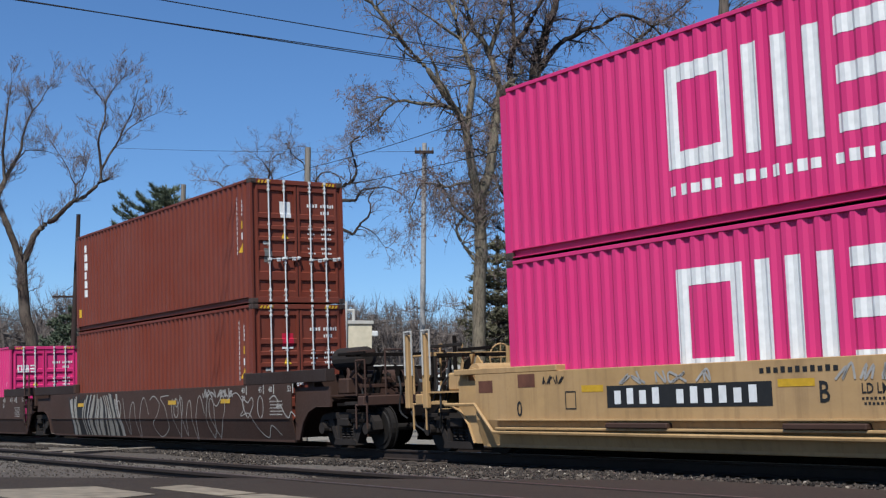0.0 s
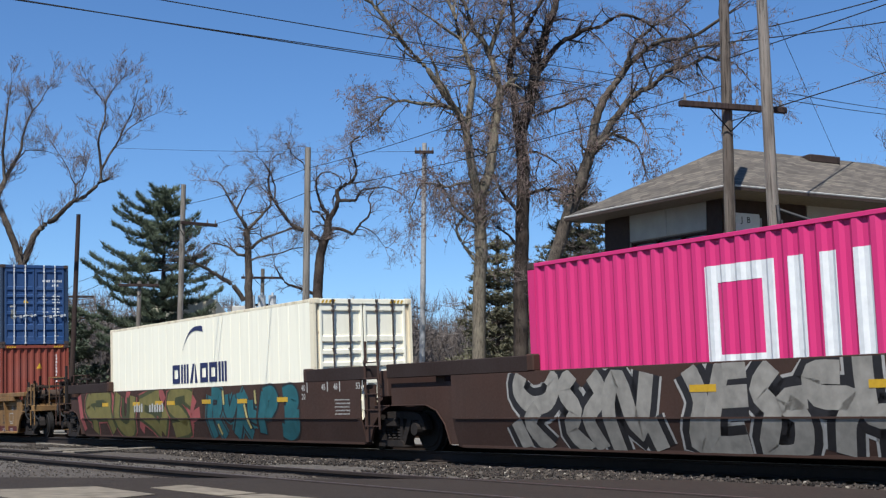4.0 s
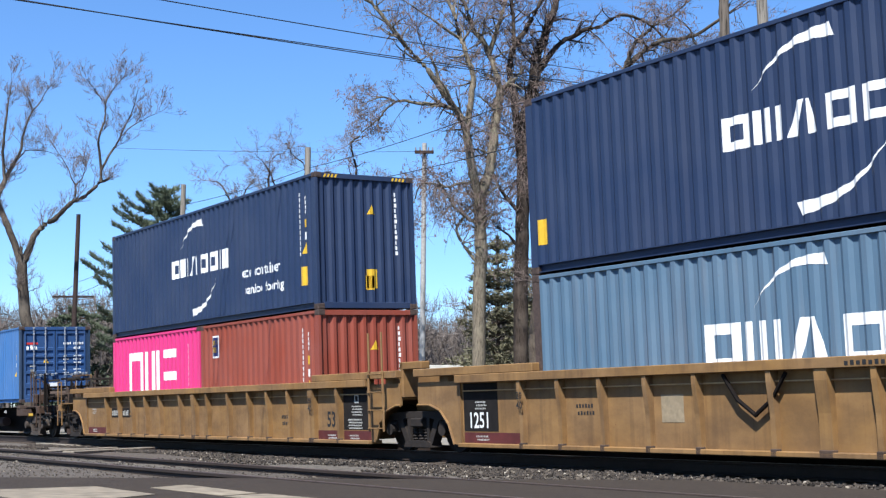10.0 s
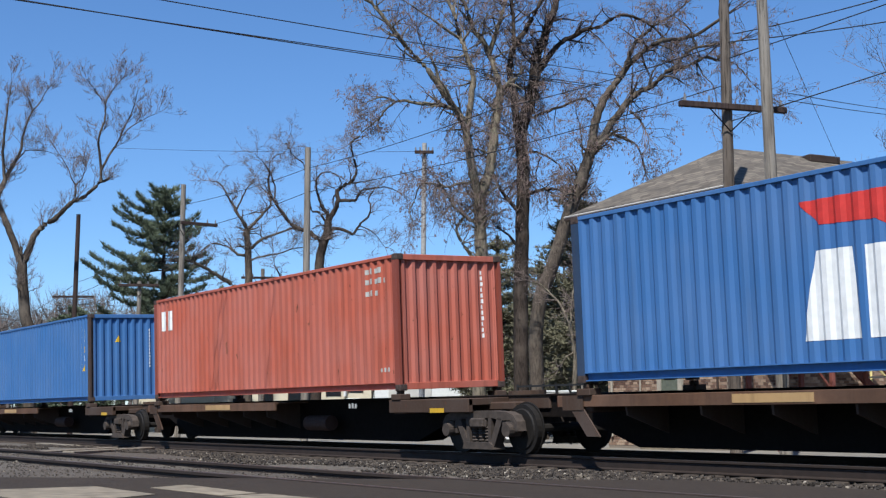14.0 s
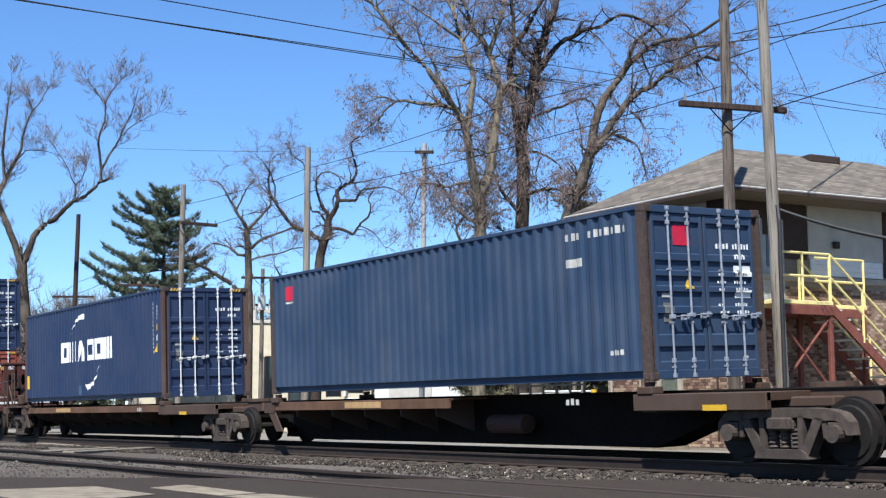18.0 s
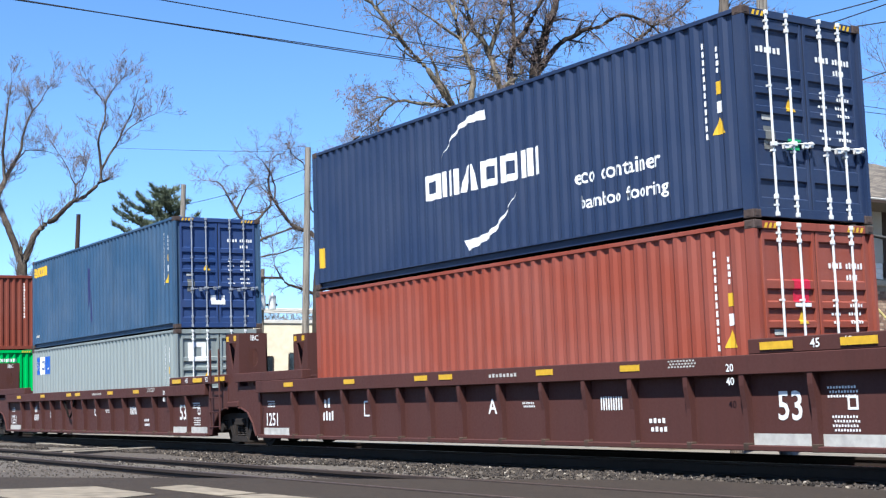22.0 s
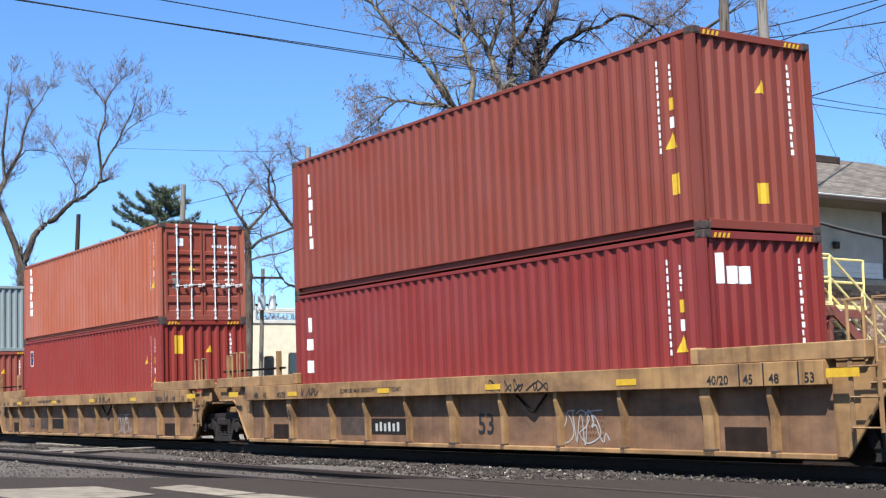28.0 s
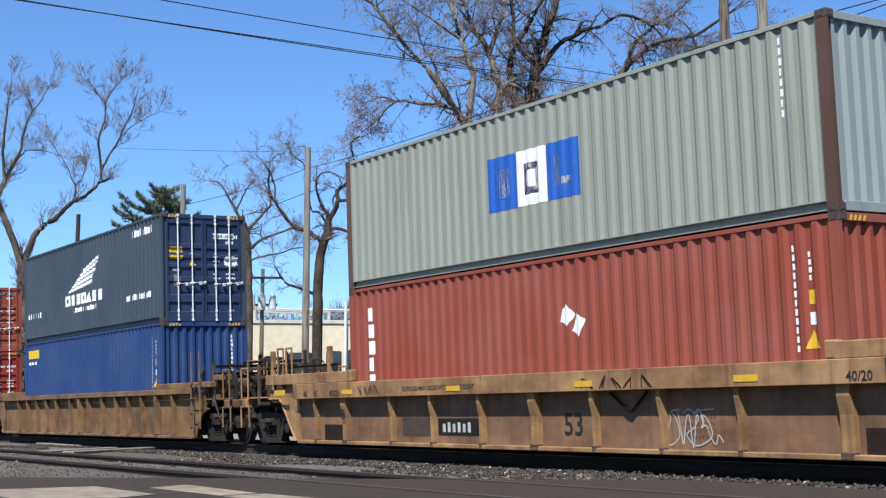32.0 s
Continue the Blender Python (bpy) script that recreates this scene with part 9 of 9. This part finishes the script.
# tan units with a deep chord
for k, car in enumerate(UNITS[15:18]):
    st = HEAVY_CAR
    reflectors(car, st, (-12.0, -8.3, -4.8, -1.5), 1.10)
    reflectors(car, st, (-14.9, 2.4), 1.12, 0.11, 0.5)
    wall_text(car, st, "53", -11.5 if k == 1 else -5.55, 0.36, 0.34, BLACK, narrow=1.0)
    for xx, body in ((0.12, "40/20"), (0.78, "45"), (1.22, "48"), (1.80, "53")):
        face_text(car, body, xx, 1.07, 0.12, NEAR - 0.062, BLACK)
        face_text(car, body, -14.4 + (1.8 - xx), 1.07, 0.12, NEAR - 0.062, BLACK)
    for xx in (0.70, 1.12, 1.70):
        part("chord_seam", boxes((xx, xx + 0.02, NEAR - 0.066, NEAR - 0.058, 1.04, 1.33)), BLACK, car)
    wall_text(car, st, "52,900 LBS MAX GROSS WT FOR 20 FT CONT", -9.95, 1.13, 0.078, BLACK, chord=True, narrow=1.0)
    on_wall(car, st, PANEL_FADED, [rect(-10.3, 0.30, -9.25, 0.64)], "faded grey-brown panel")
    on_wall(car, st, PANEL_BLACK, [rect(-9.1, 0.32, -7.85, 0.62)], "dull black panel")
    if k != 1:
        on_wall(car, st, OLDWHITE, row(-8.95, 0.38, 6, 0.155, 0.17, 0.45), "white bars", 0.007)
    # flat dark patches paint in the shade of two openings
    on_wall(car, st, RECESS_SHADE, [rect(0.2, 0.16, 0.95, 0.50), rect(-13.3, 0.16, -12.55, 0.50)], "dark patch painted as a shaded opening")
    on_wall(car, st, PATCH_BROWN, small_print(-2.9, 0.7, 5, 9, 0.07, 0.05, 0.09), "")
    wall_text(car, st, "ACB"[k], -12.37, 0.62, 0.2, BLACK, 0.145)
    part("lifting_chain", rods([(-4.35, NEAR + 0.08, 1.0), (-3.98, NEAR + 0.08, 0.74), (-3.9, NEAR + 0.08, 0.72), (-3.55, NEAR + 0.08, 1.0)], 0.022), STEEL_DARK, car)
    outlines(car, st, -3.3, 0.24, 0.5, [(-3.35, 1, 0.4), (-3.0, 0, 0.5), (-2.7, 4, 0.55), (-2.9, 1, 0.6)], 0.022)
    scrawl(car, st, -4.9, 1.06, 1.6, 0.22, 60 + k, SPRAY_BLACK, 0.022, 5, "chord")
    scrawl(car, st, -11.6, 1.08, 0.8, 0.2, 70 + k, SPRAY_BLACK, 0.02, 4, "chord")
    for xx in (-15.15, -14.75):
        hoop(car, xx, NEAR + 0.1, 1.5, 2.12, CAR_HEAVY, 0.26, 0.022, "handrail")
    part("handrail", rods([(-16.2, NEAR + 0.3, 1.72), (-13.0, NEAR + 0.3, 1.72)], 0.025), STEEL_DARK, car)
    for xx in (-15.9, -13.3):
        part("rail_post", boxes((xx - 0.05, xx + 0.05, NEAR + 0.25, NEAR + 0.35, 1.0, 2.1), bevel=0.01), CAR_HEAVY, car)
    ladder(car, 2.7, NEAR - 0.03, 0.45, 1.3, CAR_HEAVY, 0.42, 3)
    for xx in (2.55, 2.95):
        hoop(car, xx, NEAR + 0.05, 1.3, 2.05, CAR_HEAVY, 0.24, 0.022, "handrail")

# brown smooth-sided units
for k, car in enumerate(UNITS[1:4]):
    st = SMOOTH_CAR
    if k:
        ladder(car, 2.62, NEAR - 0.04, 0.42, 1.75, CAR_BROWN, 0.5, 5)
    for xx in ((2.4, 2.84) if k else ()):
        part("handrail", rods([(xx, NEAR - 0.03, 1.7), (xx, NEAR - 0.03, 2.1)], 0.025), CAR_BROWN, car)
    for xx, body in ((-0.32, "40"), (0.55, "45"), (1.05, "48"), (1.95, "53")):
        face_text(car, body, xx, 1.20, 0.12, NEAR, OLDWHITE)
        part("mark_bar", boxes((xx + 0.24, xx + 0.27, NEAR - 0.007, NEAR - 0.002, 1.16, 1.36)), OLDWHITE, car)
    face_text(car, "20", -0.32, 1.02, 0.12, NEAR, OLDWHITE)
    reflectors(car, st, (-8.2, -5.2, -1.2) if k else (-11.4, -4.4, -1.2), 0.98, 0.10, 0.5)
    on_wall(car, st, OLDWHITE, small_print(1.1, 0.98, 5, 12, 0.05, 0.03, 0.07), "")
    part("rim_strip", boxes((-14.2, 2.0, NEAR - 0.012, NEAR - 0.001, st["fold"] - 0.012, st["fold"] + 0.012)), CAR_BROWN, car)
SILVER_A = [
    [(-12.26, 1.33), (-12.36, 1.07), (-12.03, 0.84), (-11.60, 0.89), (-11.44, 1.16), (-11.59, 1.31)],
    [(-11.88, 0.79), (-12.10, 0.51), (-11.65, 0.09)],
    [(-12.46, 0.58), (-12.29, 0.13)],
    [(-10.97, 1.33), (-11.21, 1.06), (-10.92, 0.74), (-11.10, 0.44), (-10.68, 0.08)],
    [(-10.53, 1.29), (-10.33, 0.97), (-10.64, 0.61), (-10.41, 0.13)],
    [(-10.07, 0.11), (-10.17, 0.85), (-9.92, 1.21), (-9.54, 0.43), (-9.31, 1.27)],
    [(-9.29, 0.61), (-9.15, 0.17)],
    [(-8.48, 1.32), (-8.25, 0.84), (-8.43, 0.27), (-8.05, 0.19)],
    [(-7.80, 1.39), (-7.98, 0.86), (-8.10, 0.28), (-7.47, 0.26)],
    [(-7.82, 1.28), (-7.40, 1.30)],
    [(-7.93, 0.90), (-7.39, 0.92)],
]
SILVER_B = [
    [(-6.93, 1.31), (-7.21, 0.99), (-6.97, 0.70), (-7.16, 0.20), (-6.66, 0.17), (-6.50, 0.61), (-6.78, 0.83), (-6.40, 0.89)],
    [(-5.87, 1.18), (-6.30, 1.17), (-6.23, 0.90), (-5.70, 0.84), (-5.84, 0.56), (-5.94, 0.17)],
    [(-5.53, 1.42), (-5.51, 1.03), (-5.43, 0.67), (-5.04, 0.61), (-5.17, 0.15), (-4.89, 0.15)],
    [(-4.50, 1.35), (-4.72, 0.83), (-4.65, 0.19)],
    [(-5.06, 1.04), (-4.50, 1.13)],
    [(-3.66, 1.37), (-4.02, 1.18), (-3.93, 0.83), (-3.53, 0.86)],
    [(-2.91, 1.18), (-3.01, 0.78), (-2.35, 0.69), (-2.05, 0.22)],
    [(-4.37, 0.61), (-4.16, 0.85), (-3.46, 0.73)],
    [(-4.12, 0.18), (-3.84, 0.52), (-3.11, 0.23), (-2.58, 0.46), (-2.16, 0.17)],
    [(-3.36, 0.15), (-2.90, 0.14)],
]
sprayed(UNITS[2], SMOOTH_CAR, SILVER_A, SILVER, SPRAY_BLACK, 0.30, 0.13, halo=SPRAY_WHITE)
sprayed(UNITS[2], SMOOTH_CAR, SILVER_B, SILVER, SPRAY_BLACK, 0.30, 0.13, halo=SPRAY_WHITE)
scrawl(UNITS[2], SMOOTH_CAR, -2.6, 0.75, 1.5, 0.42, 41, SPRAY_WHITE, 0.04, 5)
scrawl(UNITS[2], SMOOTH_CAR, -2.4, 0.3, 1.3, 0.38, 42, SPRAY_WHITE, 0.04, 5)
chrome_bands(UNITS[1], SMOOTH_CAR, -12.4, 0.15, 4.3, 1.18, 9)
outlines(UNITS[1], SMOOTH_CAR, -7.9, 0.16, 1.05, [(-7.9, 0, 1.9), (-5.9, 1, 1.3), (-4.5, 2, 0.8), (-3.9, 0, 1.5), (-2.3, 3, 0.5), (-2.2, 2, 1.0), (-1.1, 4, 2.6)])
outlines(UNITS[1], SMOOTH_CAR, -7.9, 0.62, 0.5, [(-8.4, 3, 0.35), (-4.3, 3, 0.3), (-0.3, 2, 0.6), (0.5, 3, 0.3), (1.1, 4, 1.2)], 0.03)
scrawl(UNITS[1], SMOOTH_CAR, -2.6, 1.12, 1.9, 0.22, 45, SPRAY_WHITE, 0.04, 6)
OLIVE_LINES = [
    [(-13.38, 1.31), (-13.70, 0.94), (-13.12, 0.67), (-13.24, 0.24)],
    [(-13.38, 1.24), (-12.06, 1.28), (-11.96, 0.86), (-11.71, 0.26)],
    [(-13.05, 0.80), (-12.08, 0.83)],
    [(-11.17, 1.32), (-11.30, 0.67), (-10.85, 0.33), (-10.22, 0.45), (-10.06, 1.23)],
    [(-9.56, 0.96), (-8.17, 1.21)],
    [(-9.51, 0.84), (-8.76, 0.58), (-8.23, 0.27)],
    [(-7.70, 0.82), (-8.18, 0.30)],
    [(-6.08, 1.09), (-6.95, 1.32), (-7.49, 1.01), (-6.81, 0.73), (-6.42, 0.45), (-7.38, 0.33)],
]
PINK_LINES = [
    [(-14.44, 1.30), (-14.09, 0.30)],
    [(-11.85, 1.53), (-11.48, 0.89)],
    [(-10.36, 1.42), (-10.52, 1.03)],
    [(-8.21, 1.44), (-7.85, 1.07)],
    [(-9.60, 0.31), (-9.27, 0.58), (-8.67, 0.35)],
    [(-5.90, 1.13), (-6.22, 0.66), (-5.59, 0.78)],
    [(-8.31, 0.80), (-8.40, 0.44)],
    [(-6.40, 0.26), (-6.12, 0.58)],
]
TEAL_LINES = [
    [(-4.94, 1.16), (-5.01, 0.65), (-4.89, 0.18)],
    [(-4.89, 1.23), (-4.44, 1.17), (-4.49, 0.84), (-4.81, 0.79)],
    [(-4.67, 0.75), (-4.30, 0.19)],
    [(-4.11, 1.18), (-4.05, 0.86), (-3.82, 0.74), (-3.56, 1.10)],
    [(-3.36, 1.21), (-3.36, 0.65), (-3.72, 0.20)],
    [(-3.00, 1.20), (-3.27, 0.80), (-2.86, 0.24)],
    [(-2.79, 1.04), (-2.75, 0.73), (-2.50, 0.65)],
]
sprayed(UNITS[3], SMOOTH_CAR, PINK_LINES, SPRAY_PINK, SPRAY_PINK, 0.22, 0.03)
sprayed(UNITS[3], SMOOTH_CAR, OLIVE_LINES, SPRAY_OLIVE, SPRAY_GREEN, 0.36, 0.10, base=0.0046, halo=SPRAY_PINK)
sprayed(UNITS[3], SMOOTH_CAR, [[(-13.0, 1.05), (-12.3, 1.06)], [(-10.8, 1.2), (-10.75, 0.6), (-10.45, 0.7), (-10.4, 1.2)], [(-7.1, 1.05), (-6.5, 1.1)], [(-9.2, 0.9), (-8.0, 0.75)]], SPRAY_GREEN, SPRAY_GREEN, 0.16, 0.02, base=0.0072)
sprayed(UNITS[3], SMOOTH_CAR, TEAL_LINES, SPRAY_TEAL, SPRAY_BLACK, 0.30, 0.06, halo=SPRAY_TEAL)
sprayed(UNITS[3], SMOOTH_CAR, [[(-4.25, 1.28), (-4.2, 0.95)], [(-3.1, 0.95), (-2.85, 0.4)], [(-2.55, 1.25), (-2.5, 0.95)], [(-4.6, 0.5), (-4.5, 0.25)]], SPRAY_CREAM, SPRAY_BLACK, 0.09, 0.03, base=0.009)
fat_signs(UNITS[3], SMOOTH_CAR, -2.3, 0.16, 1.9, 1.16, 22, [SPRAY_TEAL], SPRAY_BLACK, 2, 0.32, 0.05, 0.2)
on_wall(UNITS[3], SMOOTH_CAR, OLDWHITE, row(-9.95, 0.80, 4, 0.17, 0.22) + row(-8.85, 0.80, 6, 0.17, 0.22), "row of white bars", 0.013)
reflectors(UNITS[3], SMOOTH_CAR, (-12.2, -9.8, -7.4, -3.2), 0.97, 0.10, 0.5)

# tan car at the head
a, st = UNITS[0], TAN_CAR
on_wall(a, st, BLACK, [rect(-9.62, 0.78, -6.40, 1.10)], "black plate")
on_wall(a, st, WHITE, row(-9.45, 0.83, 4, 0.27, 0.23, 0.48) + row(-8.15, 0.83, 6, 0.27, 0.23, 0.48), "white bars", 0.008)
wall_text(a, st, "B", -5.65, 0.82, 0.26, BLACK)
wall_text(a, st, "LD LMT", -5.0, 0.92, 0.12, BLACK)
wall_text(a, st, "0", -11.85, 0.66, 0.24, BLACK)
on_wall(a, st, BLACK, row(-6.6, 1.2, 11, 0.12, 0.08) + small_print(-5.0, 0.84, 2, 10, 0.06, 0.035, 0.06) + hollow(-10.6, 0.76, 0.26, 0.28, 0.02), "")
on_wall(a, st, PATCH_BROWN, [rect(-11.8, 1.12, -11.35, 1.33), rect(-12.9, 1.05, -12.5, 1.25)], "primer brown patch")
on_wall(a, st, REFLECTOR, [rect(-10.2, 1.02, -9.7, 1.12), rect(-6.3, 1.02, -5.7, 1.12)], "")
scrawl(a, st, -9.5, 1.12, 2.0, 0.22, 46, SPRAY_WHITE, 0.035, 5)
scrawl(a, st, -5.4, 1.08, 1.6, 0.26, 47, SPRAY_WHITE, 0.035, 5)
scrawl(a, st, -11.2, 1.16, 0.6, 0.14, 48, SPRAY_BLACK, 0.018, 4)
part("ledge", boxes((-12.4, 2.4, NEAR - 0.05, NEAR - 0.001, 0.585, 0.615), bevel=0.006), CAR_TAN, a)
part("lower_ledge", boxes((-12.4, 2.4, NEAR - 0.06, NEAR + 0.06, 0.44, 0.48), bevel=0.008), CAR_TAN, a)
for xx in (-9.6, -6.2, -2.6):
    part("bottom_box", boxes((xx, xx + 1.3, NEAR - 0.09, NEAR + 0.08, 0.48, 0.56), bevel=0.015), CAR_BROWN, a)
part("lower_pipe", rods([(-13.9, NEAR - 0.03, 0.86), (-13.0, NEAR - 0.03, 0.86), (-12.5, NEAR - 0.03, 0.40), (2.4, NEAR - 0.03, 0.34)], 0.03), CAR_TAN, a)
for xx in (-15.3, -14.7):
    part("rail_post", boxes((xx - 0.07, xx + 0.07, -1.3, -1.2, 0.8, 2.15), bevel=0.015), CAR_TAN, a)
    hoop(a, xx + 0.12, -1.32, 1.4, 2.2, OLDWHITE, 0.24, 0.018, "grab_iron")

def coupled_clutter(car, x, s, seed, mat, tank=True):
    """Brake cylinder, levers, stanchions, hoses and bars crowded over the coupled end."""
    rnd = random.Random(seed)
    grim = [STEEL_DARK, STEEL_DARK, TRUCK_STEEL, mat]
    deck = 1.06
    if tank:
        bm = bmesh.new()
        rod(bm, (x - s * 0.95, -0.62, 1.82), (x + s * 0.05, -0.62, 1.82), 0.24, seg=18)
        rod(bm, (x + s * 0.05, -0.62, 1.82), (x + s * 0.13, -0.62, 1.82), 0.24, 0.13, seg=18)
        rod(bm, (x - s * 1.03, -0.62, 1.82), (x - s * 0.95, -0.62, 1.82), 0.13, 0.24, seg=18)
        part("brake_cylinder", bm, TRUCK_STEEL, car, "dark brake cylinder")
    for k in (-0.8, -0.15) if tank else ():
        part("cylinder_bracket", prism(bmesh.new(), [(x + s * k - 0.16, deck), (x + s * k + 0.16, deck), (x + s * k + 0.07, 1.66), (x + s * k - 0.07, 1.66)], -0.72, -0.52), STEEL_DARK, car)
    for i in range(5):
        px, py = x + s * (0.1 + 0.22 * i), rnd.choice((-1.22, -0.9, -0.3, 0.3, 1.1))
        top = rnd.uniform(1.7, 2.25)
        part("stanchion", boxes((px - 0.035, px + 0.035, py - 0.035, py + 0.035, deck - 0.15, top), bevel=0.008), rnd.choice(grim), car)
    for i in range(4):
        z = rnd.uniform(1.25, 1.95)
        y = rnd.uniform(-1.25, -0.2)
        part("cross_bar", boxes((x + s * 0.02 if s > 0 else x - 1.05, x + 1.05 if s > 0 else x - 0.02, y - 0.03, y + 0.03, z - 0.03, z + 0.03), bevel=0.006), rnd.choice(grim), car)
    for i in range(3):
        px, z = x + s * rnd.uniform(0.1, 1.0), rnd.uniform(1.2, 1.9)
        part("cross_bar", boxes((px - 0.03, px + 0.03, -1.25, 0.9, z - 0.035, z + 0.035), bevel=0.006), rnd.choice(grim), car)
    for i in range(4):
        px, py = x + s * rnd.uniform(0.0, 0.95), rnd.uniform(-1.2, 0.4)
        a = rnd.uniform(-0.3, 0.3)
        part("gusset_plate", prism(bmesh.new(), [(px - 0.2, deck), (px + 0.22, deck), (px + 0.12 + a, deck + rnd.uniform(0.4, 0.8)), (px - 0.08 + a, deck + rnd.uniform(0.5, 0.8))], py - 0.015, py + 0.015), rnd.choice(grim), car)
    for i in range(5):
        px, py = x + s * rnd.uniform(0.2, 1.1), rnd.uniform(-1.25, 0.0)
        pts = [(px, py, rnd.uniform(1.3, 1.7)), (px + rnd.uniform(-0.2, 0.2), py - 0.06, 1.15), (px + s * 0.15, py - 0.08, 0.75), (px + s * 0.3, py, rnd.uniform(0.42, 0.7))]
        part("air_hose", rods(curve3(pts), 0.02), RUBBER, car)
    for i in range(4):
        px, z = x + s * rnd.uniform(-0.3, 1.1), rnd.uniform(0.55, 0.95)
        part("brake_lever", boxes((px - 0.25, px + 0.25, -1.18 - 0.02 * i, -1.15 - 0.02 * i, z - 0.035, z + 0.035), bevel=0.008), rnd.choice(grim), car)


def curve3(pts, n=4):
    vs = [Vector(p) for p in pts]
    out, m = [], len(vs) - 1
    for k in range(m):
        a, b, z0, z1 = vs[k], vs[k + 1], vs[max(k - 1, 0)], vs[min(k + 2, m)]
        out += [tuple(0.5 * ((2 * a) + (b - z0) * t + (2 * z0 - 5 * a + 4 * b - z1) * t * t + (3 * a - z0 - 3 * b + z1) * t ** 3)) for t in (q / n for q in range(n))]
    return out + [tuple(vs[-1])]


# fittings at the coupled ends: brake gear, tanks, levers
def end_gear(car, x, s, mat, seed):
    rnd = random.Random(seed)
    tank = bmesh.new()
    rod(tank, (x - s * 0.2, -0.85, 1.38), (x - s * 0.2, 0.35, 1.38), 0.19, seg=16)
    part("air_reservoir", tank, mat, car)
    for i in range(5):
        px, py, pz = x + rnd.uniform(-0.8, 0.5), rnd.uniform(-1.2, 0.4), rnd.uniform(1.1, 1.35)
        part("brake_rod", rods([(px, py, pz), (px + rnd.uniform(-0.3, 0.5), py + rnd.uniform(-0.4, 0.4), pz + rnd.uniform(0.1, 0.6)), (px + rnd.uniform(-0.2, 0.7), py + rnd.uniform(-0.3, 0.3), pz - 0.05)], rnd.choice((0.02, 0.03, 0.045))), mat, car)
    part("valve_box", boxes((x - 0.25, x + 0.15, -1.12, -0.75, 1.1, 1.42), bevel=0.03), mat, car)
    part("slack_lever", prism(bmesh.new(), [(x - 0.5, 1.1), (x - 0.4, 1.1), (x - 0.15, 1.75), (x - 0.25, 1.75)], -0.62, -0.57), mat, car)
    if car in (UNITS[12], UNITS[15]):
        return
    wheel = bmesh.new()
    rings = []
    for i in range(16):
        a0 = 2 * math.pi * i / 16
        rings.append([wheel.verts.new((x + s * 0.9 + 0.016 * math.sin(b), 0.55 + (0.26 + 0.016 * math.cos(b)) * math.cos(a0), 1.7 + (0.26 + 0.016 * math.cos(b)) * math.sin(a0))) for b in (math.pi * j / 3 for j in range(6))])
    for i in range(16):
        for j in range(6):
            wheel.faces.new((rings[i][j], rings[i][(j + 1) % 6], rings[(i + 1) % 16][(j + 1) % 6], rings[(i + 1) % 16][j]))
    rod(wheel, (x + s * 0.9, 0.29, 1.7), (x + s * 0.9, 0.81, 1.7), 0.012, seg=6)
    rod(wheel, (x + s * 0.9, 0.55, 1.44), (x + s * 0.9, 0.55, 1.96), 0.012, seg=6)
    part("brake_wheel", wheel, mat, car)


for i, x, s, mat in ((0, -13.95, -1, CAR_TAN), (1, 3.95, 1, CAR_BROWN), (3, -15.8, -1, CAR_BROWN), (4, 3.0, 1, GRIMY), (6, -15.85, -1, GRIMY), (7, 1.35, 1, CAR_RUST), (11, -13.25, -1, CAR_RUST),
                     (12, 3.75, 1, CAR_MAROON), (14, -16.9, -1, CAR_MAROON), (15, 3.0, 1, GRIMY), (17, -16.0, -1, GRIMY), (18, 3.1, 1, GRIMY)):
    end_gear(UNITS[i], x, s, mat, 100 + i)
    if i not in (12, 15):
        coupled_clutter(UNITS[i], x + (0.85 if i == 7 else 0.0), s, 300 + i, mat, i == 1)
for i in range(7, 12):
    part("reflector", boxes((1.0, 1.45, -1.232, -1.224, 0.72, 0.80)), REFLECTOR, UNITS[i])
    part("rust_panel", boxes((-9.0, -7.6, -1.198, -1.192, 0.82, 0.94)), CAR_TAN, UNITS[i])
    scrawl_bits = row(1.0, 0.70, 3, 0.12, 0.10)
    loose_parts("marking", fold_flat(scrawl_bits, [], lambda v: 0, lambda u, v, d: (u - 3.0, -1.194, v + 0.12)), OLDWHITE, UNITS[i])
# ---- what moves ----
def motions():
    for ob, s, z in MOVING:
        walk(ob, [(t, on_train(s, t, z)) for t in (0.0, 8.0, 16.0, 24.0, 32.0)])
    turn, radius = 1.30, 0.42
    for w, x in WHEELS:
        rows, k = [], 0
        total = (train_way(32.0) - train_way(0.0)) / radius
        n = math.ceil(total / turn)
        for i in range(n + 1):
            t = 32.0 * i / n
            a = (train_way(t) - train_way(0.0)) / radius
            rows.append((t, Matrix.Translation((x, 0, 0.42)) @ Matrix.Rotation(a, 4, "Y")))
        walk(w, rows)


motions()
